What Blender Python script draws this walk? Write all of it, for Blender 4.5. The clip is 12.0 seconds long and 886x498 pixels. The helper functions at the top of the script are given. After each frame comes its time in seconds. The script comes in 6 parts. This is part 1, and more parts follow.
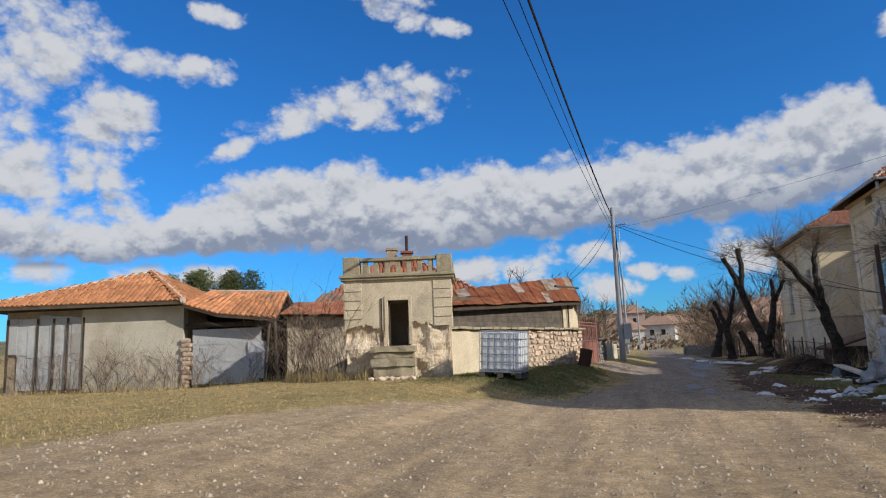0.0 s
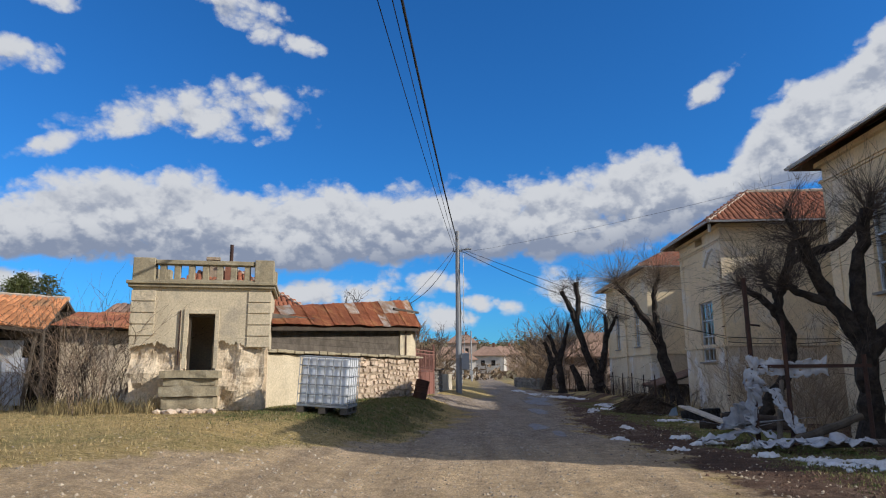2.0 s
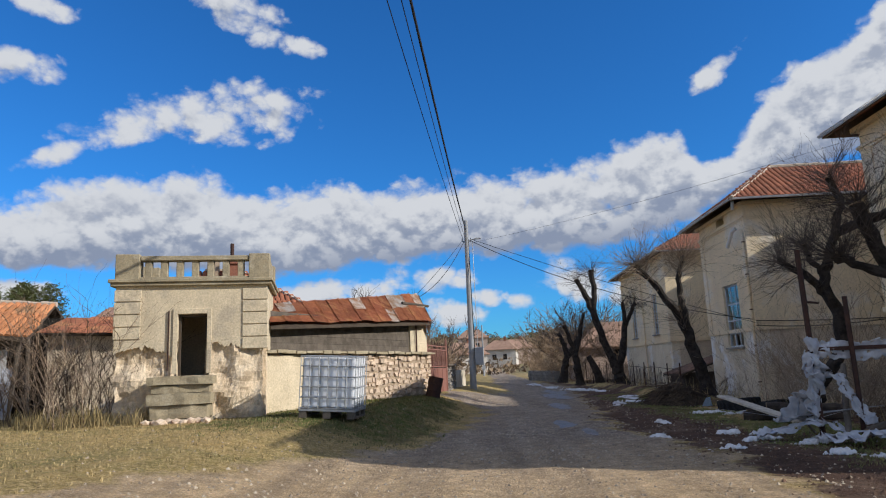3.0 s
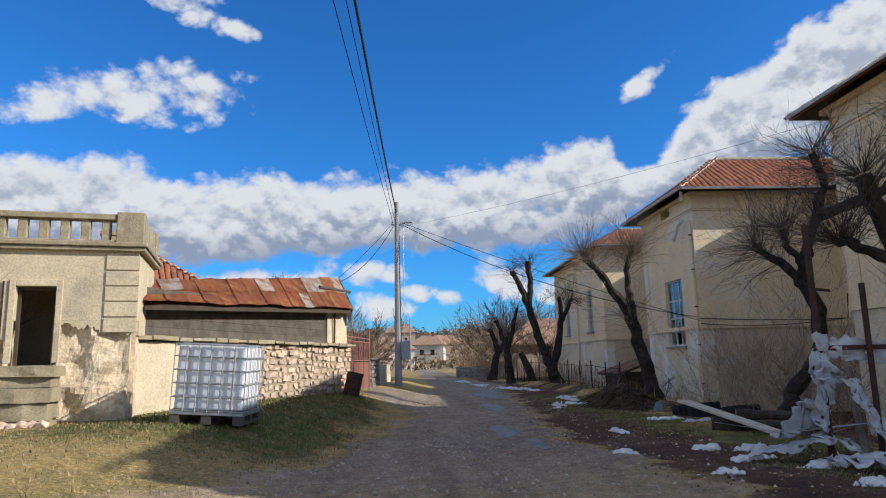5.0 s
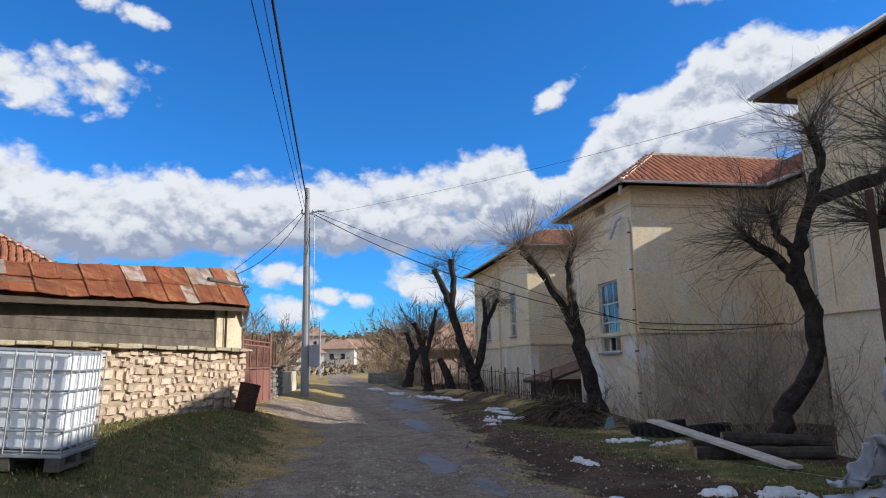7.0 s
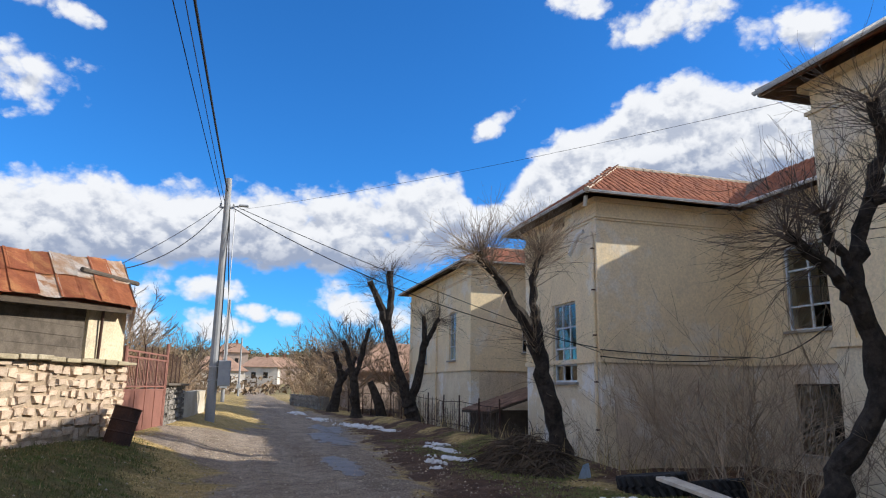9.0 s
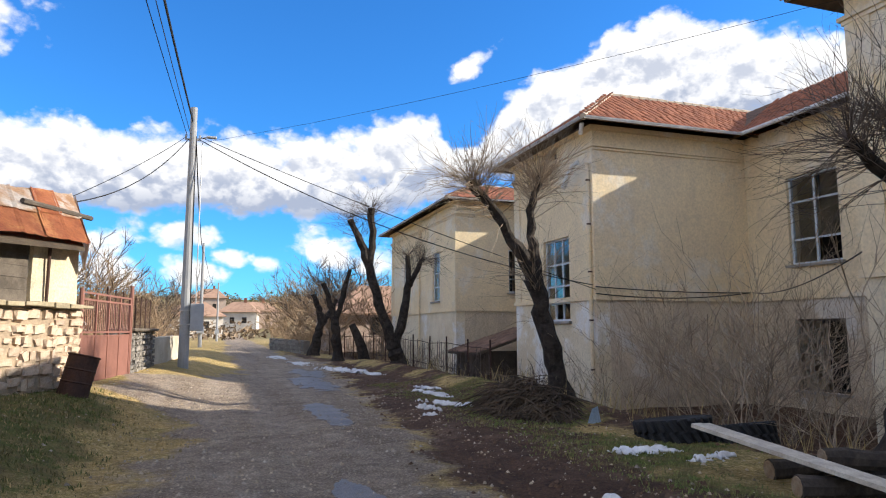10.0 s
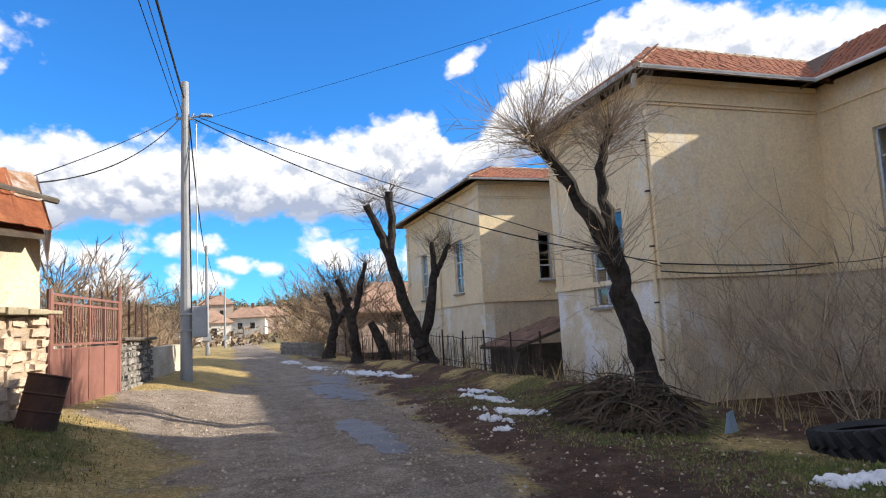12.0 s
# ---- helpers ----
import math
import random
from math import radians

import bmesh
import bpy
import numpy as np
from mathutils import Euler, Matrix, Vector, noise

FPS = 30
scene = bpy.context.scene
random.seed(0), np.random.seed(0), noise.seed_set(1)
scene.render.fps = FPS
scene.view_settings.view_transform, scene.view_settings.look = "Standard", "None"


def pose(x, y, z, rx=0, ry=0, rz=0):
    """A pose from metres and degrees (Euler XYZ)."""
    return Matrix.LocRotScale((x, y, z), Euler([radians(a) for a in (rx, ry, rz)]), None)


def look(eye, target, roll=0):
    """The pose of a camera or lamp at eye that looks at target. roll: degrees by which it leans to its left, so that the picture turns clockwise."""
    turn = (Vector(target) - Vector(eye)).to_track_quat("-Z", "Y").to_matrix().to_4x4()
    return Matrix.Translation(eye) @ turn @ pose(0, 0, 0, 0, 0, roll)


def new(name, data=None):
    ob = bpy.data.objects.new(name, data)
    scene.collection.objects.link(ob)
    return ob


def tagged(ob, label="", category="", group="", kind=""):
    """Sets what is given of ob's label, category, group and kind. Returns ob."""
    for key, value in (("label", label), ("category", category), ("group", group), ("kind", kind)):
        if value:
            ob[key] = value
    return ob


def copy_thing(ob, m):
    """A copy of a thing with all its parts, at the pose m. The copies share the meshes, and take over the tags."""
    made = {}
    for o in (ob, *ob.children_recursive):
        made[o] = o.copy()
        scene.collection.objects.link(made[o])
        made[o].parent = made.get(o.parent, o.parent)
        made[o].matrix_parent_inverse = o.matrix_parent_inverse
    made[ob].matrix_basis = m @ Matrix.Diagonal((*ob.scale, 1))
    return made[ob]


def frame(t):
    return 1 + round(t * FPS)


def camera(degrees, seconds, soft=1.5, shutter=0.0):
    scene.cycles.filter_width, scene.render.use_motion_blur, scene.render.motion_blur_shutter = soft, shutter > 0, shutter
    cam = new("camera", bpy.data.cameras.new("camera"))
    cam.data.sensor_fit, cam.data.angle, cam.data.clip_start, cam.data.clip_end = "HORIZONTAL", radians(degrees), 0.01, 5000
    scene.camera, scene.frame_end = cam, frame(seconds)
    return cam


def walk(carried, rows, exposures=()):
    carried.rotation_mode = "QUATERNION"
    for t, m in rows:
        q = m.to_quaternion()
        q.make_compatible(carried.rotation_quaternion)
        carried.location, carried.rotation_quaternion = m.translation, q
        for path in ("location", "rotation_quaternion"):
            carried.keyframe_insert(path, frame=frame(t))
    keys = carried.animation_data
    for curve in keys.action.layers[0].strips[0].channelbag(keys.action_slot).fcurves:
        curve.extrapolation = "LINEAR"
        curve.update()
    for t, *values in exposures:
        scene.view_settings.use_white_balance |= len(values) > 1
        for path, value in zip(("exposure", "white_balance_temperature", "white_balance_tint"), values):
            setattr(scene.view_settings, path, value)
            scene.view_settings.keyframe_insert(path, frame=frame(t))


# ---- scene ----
cam = camera(67.2, 12.0, 1.1)
PATH = [
    (0, (1.695, -0.685, 1.367), (1.144, 1.214, 1.669), -2.2),
    (0.5, (1.539, 0.013, 1.418), (1.177, 1.957, 1.723), -1.5),
    (1, (1.491, 0.759, 1.456), (1.239, 2.714, 1.794), 0.2),
    (1.5, (1.423, 1.502, 1.452), (1.305, 3.466, 1.814), 0.1),
    (2, (1.286, 2.219, 1.467), (1.206, 4.184, 1.833), -0.4),
    (2.5, (1.176, 2.969, 1.488), (1.082, 4.934, 1.845), -2.5),
    (4.5, (1.092, 5.933, 1.444), (0.964, 7.897, 1.795), -1.7),
    (5, (1.136, 6.596, 1.481), (1.241, 8.565, 1.815), -1.3),
    (5.5, (1.164, 7.392, 1.516), (1.335, 9.359, 1.836), 0.2),
    (6, (1.18, 8.159, 1.546), (1.424, 10.118, 1.87), 0.9),
    (6.5, (1.193, 8.972, 1.573), (1.49, 10.922, 1.908), -0.3),
    (7, (1.167, 9.734, 1.603), (1.53, 11.671, 1.943), -1.2),
    (9, (1.549, 12.976, 1.674), (2.102, 14.854, 2.081), 0.8),
    (9.5, (1.68, 13.722, 1.621), (2.26, 15.613, 1.914), 0.4),
    (10, (1.704, 14.453, 1.636), (2.33, 16.337, 1.877), -0.1),
    (10.5, (1.801, 15.182, 1.615), (2.519, 17.034, 1.845), -0.7),
    (11, (1.75, 15.986, 1.6), (2.428, 17.853, 1.835), -2.9),
    (11.5, (1.735, 16.708, 1.579), (2.397, 18.581, 1.808), -3.1),
    (12, (1.745, 17.47, 1.584), (2.36, 19.359, 1.814), -2.9),
]
walk(cam, [(t, look(eye, target, roll)) for t, eye, target, roll in PATH], ((0.0, -0.14, 6200, 10), (4.0, 0.02, 6150, 10), (7.0, 0.27, 6150, 10), (9.0, 0.42, 6300, 10), (9.8, 0.78, 6600, 10), (12.0, 0.78, 6600, 10)))

# ---- world, sun ----
SUN_EL, SUN_TRAVEL = 27.3, (-0.959, 0.284)
world = bpy.data.worlds.new("world")
scene.world = world
world.use_nodes = True
wn, wl = world.node_tree.nodes, world.node_tree.links
wn.clear()


def wmath(op, a, b=None, c=None):
    n = wn.new("ShaderNodeMath")
    n.operation = op
    for i, v in enumerate((a, b, c)):
        if v is None:
            continue
        if isinstance(v, (int, float)):
            n.inputs[i].default_value = v
        else:
            wl.new(v, n.inputs[i])
    return n.outputs[0]


sky = wn.new("ShaderNodeTexSky")
sky.sky_type = "NISHITA"
sky.sun_disc = False
sky.sun_elevation = radians(SUN_EL)
sky.sun_rotation = math.atan2(-SUN_TRAVEL[0], -SUN_TRAVEL[1])
sky.air_density, sky.dust_density, sky.ozone_density = 1.0, 0.2, 3.0
tc = wn.new("ShaderNodeTexCoord")
sep = wn.new("ShaderNodeSeparateXYZ")
wl.new(tc.outputs["Generated"], sep.inputs[0])
DEG = 180 / math.pi
azim = wmath("MULTIPLY", wmath("ARCTAN2", sep.outputs[0], sep.outputs[1]), DEG)
elev = wmath("MULTIPLY", wmath("ARCSINE", sep.outputs[2]), DEG)


def wsmooth(v, lo, hi):
    r = wn.new("ShaderNodeMapRange")
    r.interpolation_type = "SMOOTHSTEP"
    wl.new(v, r.inputs[0])
    r.inputs[1].default_value, r.inputs[2].default_value = lo, hi
    return r.outputs[0]


broken = wmath("MAXIMUM", wsmooth(elev, 30.0, 42.0), wsmooth(wmath("ABSOLUTE", azim), 56.0, 72.0))


def by_azimuth(rows):
    """An elevation in degrees that follows the azimuth from stop to stop."""
    n = wn.new("ShaderNodeValToRGB")
    wl.new(wmath("DIVIDE", wmath("ADD", azim, 62.0), 124.0), n.inputs[0])
    e = n.color_ramp.elements
    while len(e) < len(rows):
        e.new(0.5)
    for el, (a, v) in zip(e, rows):
        el.position = (a + 62.0) / 124.0
        el.color = (v / 40, v / 40, v / 40, 1)
    return wmath("MULTIPLY", n.outputs[0], 40.0)


# the long bank of cumulus over the hills: its crest and its flat underside
CREST = by_azimuth([(-62, 12), (-45, 11), (-40, 11.5), (-37, 13.6), (-32, 15), (-24, 16.2), (-17, 15), (-12.5, 16.4), (-9.5, 14.8), (-5, 16.2), (4, 16), (10.7, 16.6), (13.7, 18), (17.8, 17.4), (19.6, 15.4), (21.5, 15.6), (23.7, 19.1), (26.8, 21.4), (30, 22.4), (34, 24.6), (39, 25), (45, 23), (52, 21), (62, 20)])
UNDER = by_azimuth([(-62, 7), (-40, 7.4), (-29, 8.2), (-17, 7.4), (-7, 9), (8, 9.2), (12.5, 9), (17, 10.6), (22, 12.4), (29, 13.6), (43, 15), (62, 12)])
CLOUDS = [
    (-49, 22.5, 6.6, 5.67, 0.0), (-38, 22.8, 5.4, 1.49, 0.0), (-44, 18.5, 5.4, 2.7, 0.15), (-49, 14.5, 7.8, 3.51, 0.0), (-43, 11.5, 4.2, 1.89, 0.0), (-55, 18, 9.6, 8.1, 0.0),
    (-21, 21.3, 7.8, 2.56, 0.1), (-28, 20.0, 6, 1.89, 0.3), (-33, 17.4, 4.2, 1.08, 0.4), (-19, 28.6, 4.32, 1.89, -0.2), (-15, 27.2, 2.64, 0.94, -0.3), (-23, 30.2, 4.08, 1.22, -0.2), (-35.5, 27.4, 2.88, 1.08, -0.1),
    (20.4, 22.0, 1.8, 1.08, 0.2), (22.0, 23.1, 2.04, 1.08, 0.5), (37, 29.5, 6, 2.43, 0.1), (29, 31.5, 3.6, 1.35, 0.0), (46, 27, 4.8, 2.03, 0.0),
    (-14.4, 6.6, 4.32, 1.62, 0.0), (-8.9, 7.2, 3.6, 1.76, 0.1), (-3.0, 7.6, 3.36, 1.35, 0.0), (0.6, 5.8, 2.16, 0.94, 0.0), (8.1, 6.9, 4.32, 2.03, 0.0), (3.9, 5.4, 1.92, 0.94, 0.0), (-2.6, 4.7, 4.08, 1.49, 0.0), (-8, 4.6, 3.6, 1.49, 0.0), (-38, 6.6, 6, 1.62, 0.0), (-47, 6.8, 3.6, 1.35, 0.0), (15, 6, 4.8, 1.62, 0.0),
    (120, 15, 30, 8, 0), (-120, 20, 30, 9, 0), (170, 12, 25, 6, 0), (80, 30, 18, 6, 0),
]


def cloud_billow(el):
    vec = wn.new("ShaderNodeCombineXYZ")
    wl.new(wmath("MULTIPLY", azim, 0.125), vec.inputs[0])
    wl.new(wmath("MULTIPLY", el, 0.17), vec.inputs[1])
    big = wn.new("ShaderNodeTexNoise")
    big.inputs["Scale"].default_value, big.inputs["Detail"].default_value, big.inputs["Roughness"].default_value = 1.6, 8, 0.6
    wl.new(vec.outputs[0], big.inputs["Vector"])
    warp = wn.new("ShaderNodeVectorMath")
    warp.operation = "MULTIPLY_ADD"
    wl.new(big.outputs["Color"], warp.inputs[0])
    warp.inputs[1].default_value = (0.35, 0.35, 0.35)
    wl.new(vec.outputs[0], warp.inputs[2])
    puff = wn.new("ShaderNodeTexVoronoi")
    puff.inputs["Scale"].default_value, puff.inputs["Detail"].default_value, puff.inputs["Roughness"].default_value = 2.6, 3, 0.55
    wl.new(warp.outputs[0], puff.inputs["Vector"])
    return wmath("ADD", wmath("MULTIPLY", wmath("SUBTRACT", big.outputs["Fac"], 0.5), 1.25), wmath("MULTIPLY", wmath("SUBTRACT", 0.80, puff.outputs["Distance"]), 0.5))


def cloud_density(shift):
    """The bank and soft ellipses in azimuth and elevation, broken up by billows; shift moves the place looked at."""
    el = wmath("ADD", elev, shift)
    total = wmath("MINIMUM", wmath("DIVIDE", wmath("MINIMUM", wmath("SUBTRACT", wmath("ADD", CREST, 0.6), el), wmath("MULTIPLY", wmath("SUBTRACT", el, UNDER), 1.4)), 1.5), 1.5)
    for a, e, wa, we, tilt in CLOUDS:
        da = wmath("SUBTRACT", azim, a)
        de = wmath("SUBTRACT", wmath("SUBTRACT", el, e), wmath("MULTIPLY", da, tilt))
        q = wmath("ADD", wmath("POWER", wmath("ABSOLUTE", wmath("DIVIDE", da, wa)), 2.0), wmath("POWER", wmath("ABSOLUTE", wmath("DIVIDE", de, we)), 2.0))
        total = wmath("MAXIMUM", total, wmath("SUBTRACT", 1.0, q))
    # broken cumulus over the rest of the sky, added out of view as fill light
    total = wmath("MAXIMUM", total, wmath("SUBTRACT", wmath("MULTIPLY", broken, 1.55), 0.95))
    bil = cloud_billow(el)
    return wmath("ADD", wmath("MULTIPLY", total, 0.5), bil), bil


(here, bil_here), (above, bil_above) = cloud_density(0.0), cloud_density(1.1)
cover = wsmooth(here, -0.06, 0.40)
rise = wmath("DIVIDE", wmath("SUBTRACT", elev, UNDER), wmath("SUBTRACT", CREST, UNDER))
# lit billow tops, grey hollows under them and a grey belly to the bank
hollow = wsmooth(wmath("SUBTRACT", bil_above, bil_here), -0.22, 0.30)
belly = wmath("MULTIPLY", wsmooth(wmath("MULTIPLY", wmath("ADD", rise, wmath("MULTIPLY", hollow, -0.35)), -1.0), -0.52, 0.02), wsmooth(rise, -0.1, 0.08))
shade = wmath("MAXIMUM", wmath("MULTIPLY", wmath("MULTIPLY", wsmooth(above, 0.05, 0.7), hollow), 0.75), belly)
tone = wn.new("ShaderNodeMix")
tone.data_type = "RGBA"
tone.inputs[6].default_value, tone.inputs[7].default_value = (0.98, 0.985, 1.0, 1), (0.38, 0.44, 0.58, 1)
wl.new(shade, tone.inputs[0])
blue = wn.new("ShaderNodeMix")
blue.data_type, blue.blend_type = "RGBA", "MULTIPLY"
blue.inputs[0].default_value = 1.0
wl.new(sky.outputs[0], blue.inputs[6])
blue.inputs[7].default_value = (0.25, 0.80, 1.36, 1)
bg_sky, bg_cloud, mixs, wout = wn.new("ShaderNodeBackground"), wn.new("ShaderNodeBackground"), wn.new("ShaderNodeMixShader"), wn.new("ShaderNodeOutputWorld")
wl.new(blue.outputs[2], bg_sky.inputs[0])
bg_sky.inputs[1].default_value = 0.11
wl.new(tone.outputs[2], bg_cloud.inputs[0])
bg_cloud.inputs[1].default_value = 0.70
wl.new(cover, mixs.inputs[0])
wl.new(bg_sky.outputs[0], mixs.inputs[1])
wl.new(bg_cloud.outputs[0], mixs.inputs[2])
wl.new(mixs.outputs[0], wout.inputs[0])

sun = new("sun", bpy.data.lights.new("sun", "SUN"))
sun.data.energy, sun.data.angle, sun.data.color = 5.0, radians(0.5), (1.0, 0.93, 0.82)
_h = math.cos(radians(SUN_EL))
sun.matrix_world = look((0, 0, 60), (SUN_TRAVEL[0] * _h, SUN_TRAVEL[1] * _h, 60 - math.sin(radians(SUN_EL))))


# ---- materials ----
def surface(name, one, two, scale=3.0, rough=0.85, bump=0.3, fine=40.0, three=None, metal=0.0, vary=0.0, stain=0.9, spec=0.3, streak=None):
    """Two tones mixed by large noise, a third by a patchy one, fine grain in tone and relief; vary: spread from piece to piece."""
    m = bpy.data.materials.new(name)
    m.use_nodes = True
    n, l = m.node_tree.nodes, m.node_tree.links
    b = n["Principled BSDF"]
    b.inputs["Roughness"].default_value, b.inputs["Metallic"].default_value = rough, metal
    b.inputs["Specular IOR Level"].default_value = spec
    co = n.new("ShaderNodeTexCoord").outputs["Object"]

    def noise_of(s, detail=6, r=0.6):
        x = n.new("ShaderNodeTexNoise")
        x.inputs["Scale"].default_value, x.inputs["Detail"].default_value, x.inputs["Roughness"].default_value = s, detail, r
        l.new(co, x.inputs["Vector"])
        return x.outputs["Fac"]

    def ramp(src, lo, hi):
        r = n.new("ShaderNodeMapRange")
        r.interpolation_type = "SMOOTHSTEP"
        l.new(src, r.inputs[0])
        r.inputs[1].default_value, r.inputs[2].default_value = lo, hi
        return r.outputs[0]

    def blend(f, a, c, kind="MIX"):
        x = n.new("ShaderNodeMix")
        x.data_type, x.blend_type = "RGBA", kind
        for s, v in ((0, f), (6, a), (7, c)):
            if isinstance(v, tuple):
                x.inputs[s].default_value = (*v, 1)
            elif isinstance(v, float):
                x.inputs[s].default_value = v
            else:
                l.new(v, x.inputs[s])
        return x.outputs[2]

    col = blend(ramp(noise_of(scale), 0.35, 0.65), one, two)
    if three:
        col = blend(ramp(noise_of(scale * 0.45, 8, 0.7), 0.52, 0.62), col, three)
    if streak:
        mpn = n.new("ShaderNodeMapping")
        mpn.inputs["Scale"].default_value = (1.5, 1.5, 0.3)
        l.new(co, mpn.inputs["Vector"])
        sx = n.new("ShaderNodeTexNoise")
        sx.inputs["Scale"].default_value, sx.inputs["Detail"].default_value, sx.inputs["Roughness"].default_value = 1.4, 8, 0.68
        l.new(mpn.outputs[0], sx.inputs["Vector"])
        col = blend(ramp(sx.outputs["Fac"], 0.5, 0.95), col, streak)
        col = blend(ramp(noise_of(0.55, 10, 0.72), 0.54, 0.72), col, tuple(0.5 * (a + b) for a, b in zip(streak, one)))
    g = noise_of(fine, 4, 0.7)
    gr = n.new("ShaderNodeMapRange")
    l.new(g, gr.inputs[0])
    gr.inputs[1].default_value, gr.inputs[2].default_value, gr.inputs[3].default_value, gr.inputs[4].default_value = 0.25, 0.75, 1 - 0.35 * stain, 1 + 0.3 * stain
    gc = n.new("ShaderNodeCombineColor")
    for i in range(3):
        l.new(gr.outputs[0], gc.inputs[i])
    col = blend(1.0, col, gc.outputs[0], "MULTIPLY")
    if vary:
        oi = n.new("ShaderNodeObjectInfo")
        hs = n.new("ShaderNodeHueSaturation")
        vr = n.new("ShaderNodeMapRange")
        l.new(oi.outputs["Random"], vr.inputs[0])
        vr.inputs[3].default_value, vr.inputs[4].default_value = 1 - vary, 1 + vary
        geo = n.new("ShaderNodeNewGeometry")
        vi = n.new("ShaderNodeMapRange")
        l.new(geo.outputs["Random Per Island"], vi.inputs[0])
        vi.inputs[3].default_value, vi.inputs[4].default_value = 1 - vary, 1 + vary
        mm = n.new("ShaderNodeMath")
        mm.operation = "MULTIPLY"
        l.new(vr.outputs[0], mm.inputs[0])
        l.new(vi.outputs[0], mm.inputs[1])
        l.new(mm.outputs[0], hs.inputs["Value"])
        l.new(col, hs.inputs["Color"])
        col = hs.outputs[0]
    l.new(col, b.inputs["Base Color"])
    bp = n.new("ShaderNodeBump")
    bp.inputs["Strength"].default_value, bp.inputs["Distance"].default_value = bump, 0.02
    l.new(g, bp.inputs["Height"])
    l.new(bp.outputs[0], b.inputs["Normal"])
    return m


OCHRE = surface("ochre_plaster", (0.80, 0.65, 0.42), (0.73, 0.59, 0.39), 0.7, 0.92, 0.15, 14, (0.76, 0.68, 0.55), stain=0.6, streak=(0.54, 0.45, 0.33))
FRONTPLINTH = surface("flaking_limewash", (0.76, 0.66, 0.48), (0.66, 0.55, 0.38), 0.9, 0.95, 0.35, 18, (0.80, 0.77, 0.72), stain=0.7, streak=(0.50, 0.42, 0.31))
PLINTH = surface("peeling_plaster", (0.66, 0.54, 0.38), (0.54, 0.44, 0.33), 1.1, 0.95, 0.4, 18, (0.68, 0.62, 0.54), stain=0.9, streak=(0.32, 0.255, 0.19))
TOWER_PLASTER = surface("sandy_plaster", (0.62, 0.52, 0.36), (0.54, 0.45, 0.31), 1.6, 0.95, 0.35, 22, (0.44, 0.37, 0.27), stain=0.9, streak=(0.29, 0.24, 0.17))
TOWER_CONCRETE = surface("weathered_concrete", (0.36, 0.30, 0.195), (0.28, 0.235, 0.155), 2.5, 0.95, 0.5, 25, (0.43, 0.37, 0.26), stain=0.9, streak=(0.15, 0.125, 0.09))
EARTH_WALL = surface("eroded_earth_wall", (0.72, 0.59, 0.42), (0.60, 0.47, 0.32), 3.2, 0.98, 1.0, 16, (0.42, 0.32, 0.21), stain=1.0)
WHITEWASH = surface("old_whitewash", (0.55, 0.50, 0.40), (0.46, 0.41, 0.32), 0.9, 0.95, 0.3, 16, (0.42, 0.36, 0.27), stain=0.5, streak=(0.36, 0.30, 0.22))
STONE = surface("pale_limestone", (0.58, 0.46, 0.345), (0.48, 0.36, 0.26), 3.0, 0.95, 0.7, 30, (0.42, 0.285, 0.20), vary=0.2)
DARKSTONE = surface("grey_fieldstone", (0.26, 0.24, 0.21), (0.20, 0.18, 0.16), 3.0, 0.95, 0.6, 30, vary=0.25)
MORTAR = surface("earth_mortar", (0.40, 0.31, 0.215), (0.30, 0.23, 0.16), 4, 0.98, 0.7, 30)
CONCRETE = surface("grey_concrete", (0.33, 0.31, 0.28), (0.26, 0.245, 0.22), 2.0, 0.92, 0.3, 30, stain=0.6)
POLE_CONC = surface("pole_concrete", (0.36, 0.36, 0.36), (0.28, 0.29, 0.30), 1.2, 0.85, 0.2, 30, stain=0.5)
TILE = surface("orange_clay_tile", (0.46, 0.20, 0.085), (0.38, 0.155, 0.065), 2.0, 0.9, 0.35, 30, (0.26, 0.14, 0.07), vary=0.25)
REDTILE = surface("red_clay_tile", (0.33, 0.12, 0.06), (0.27, 0.10, 0.055), 1.5, 0.9, 0.35, 30, vary=0.2)
LIME = surface("lime_mortar", (0.60, 0.52, 0.42), (0.45, 0.36, 0.27), 4, 0.95, 0.5, 20)
RUST = surface("rusty_sheet", (0.47, 0.175, 0.075), (0.33, 0.105, 0.05), 2.6, 0.75, 0.3, 30, (0.52, 0.24, 0.10), vary=0.16, stain=0.9)
RUSTPALE = surface("half_rusted_zinc", (0.66, 0.61, 0.56), (0.50, 0.30, 0.16), 2.5, 0.55, 0.25, 24, (0.42, 0.20, 0.08), vary=0.15)
GATERUST = surface("oxide_painted_steel", (0.27, 0.125, 0.095), (0.22, 0.10, 0.075), 2.0, 0.6, 0.1, 30, stain=0.4)
DARKRUST = surface("dark_rust", (0.07, 0.035, 0.025), (0.045, 0.025, 0.02), 4, 0.8, 0.4, 40)
# weathered wood, toned down so the shed boards carry the eave's shade
WOOD = surface("grey_weathered_wood", (0.135, 0.112, 0.088), (0.085, 0.07, 0.055), 4, 0.9, 0.5, 40, vary=0.2)
DARKWOOD = surface("dark_old_wood", (0.085, 0.065, 0.045), (0.06, 0.045, 0.033), 4, 0.9, 0.5, 40, vary=0.2)
PLANK = surface("pale_plank", (0.62, 0.56, 0.47), (0.46, 0.40, 0.33), 5, 0.85, 0.4, 40)
BARK = surface("dark_bark", (0.048, 0.038, 0.031), (0.018, 0.015, 0.013), 7, 0.95, 1.0, 24, (0.055, 0.045, 0.038))
LOGBARK = surface("log_bark", (0.085, 0.066, 0.052), (0.045, 0.036, 0.03), 6, 0.95, 0.9, 22)
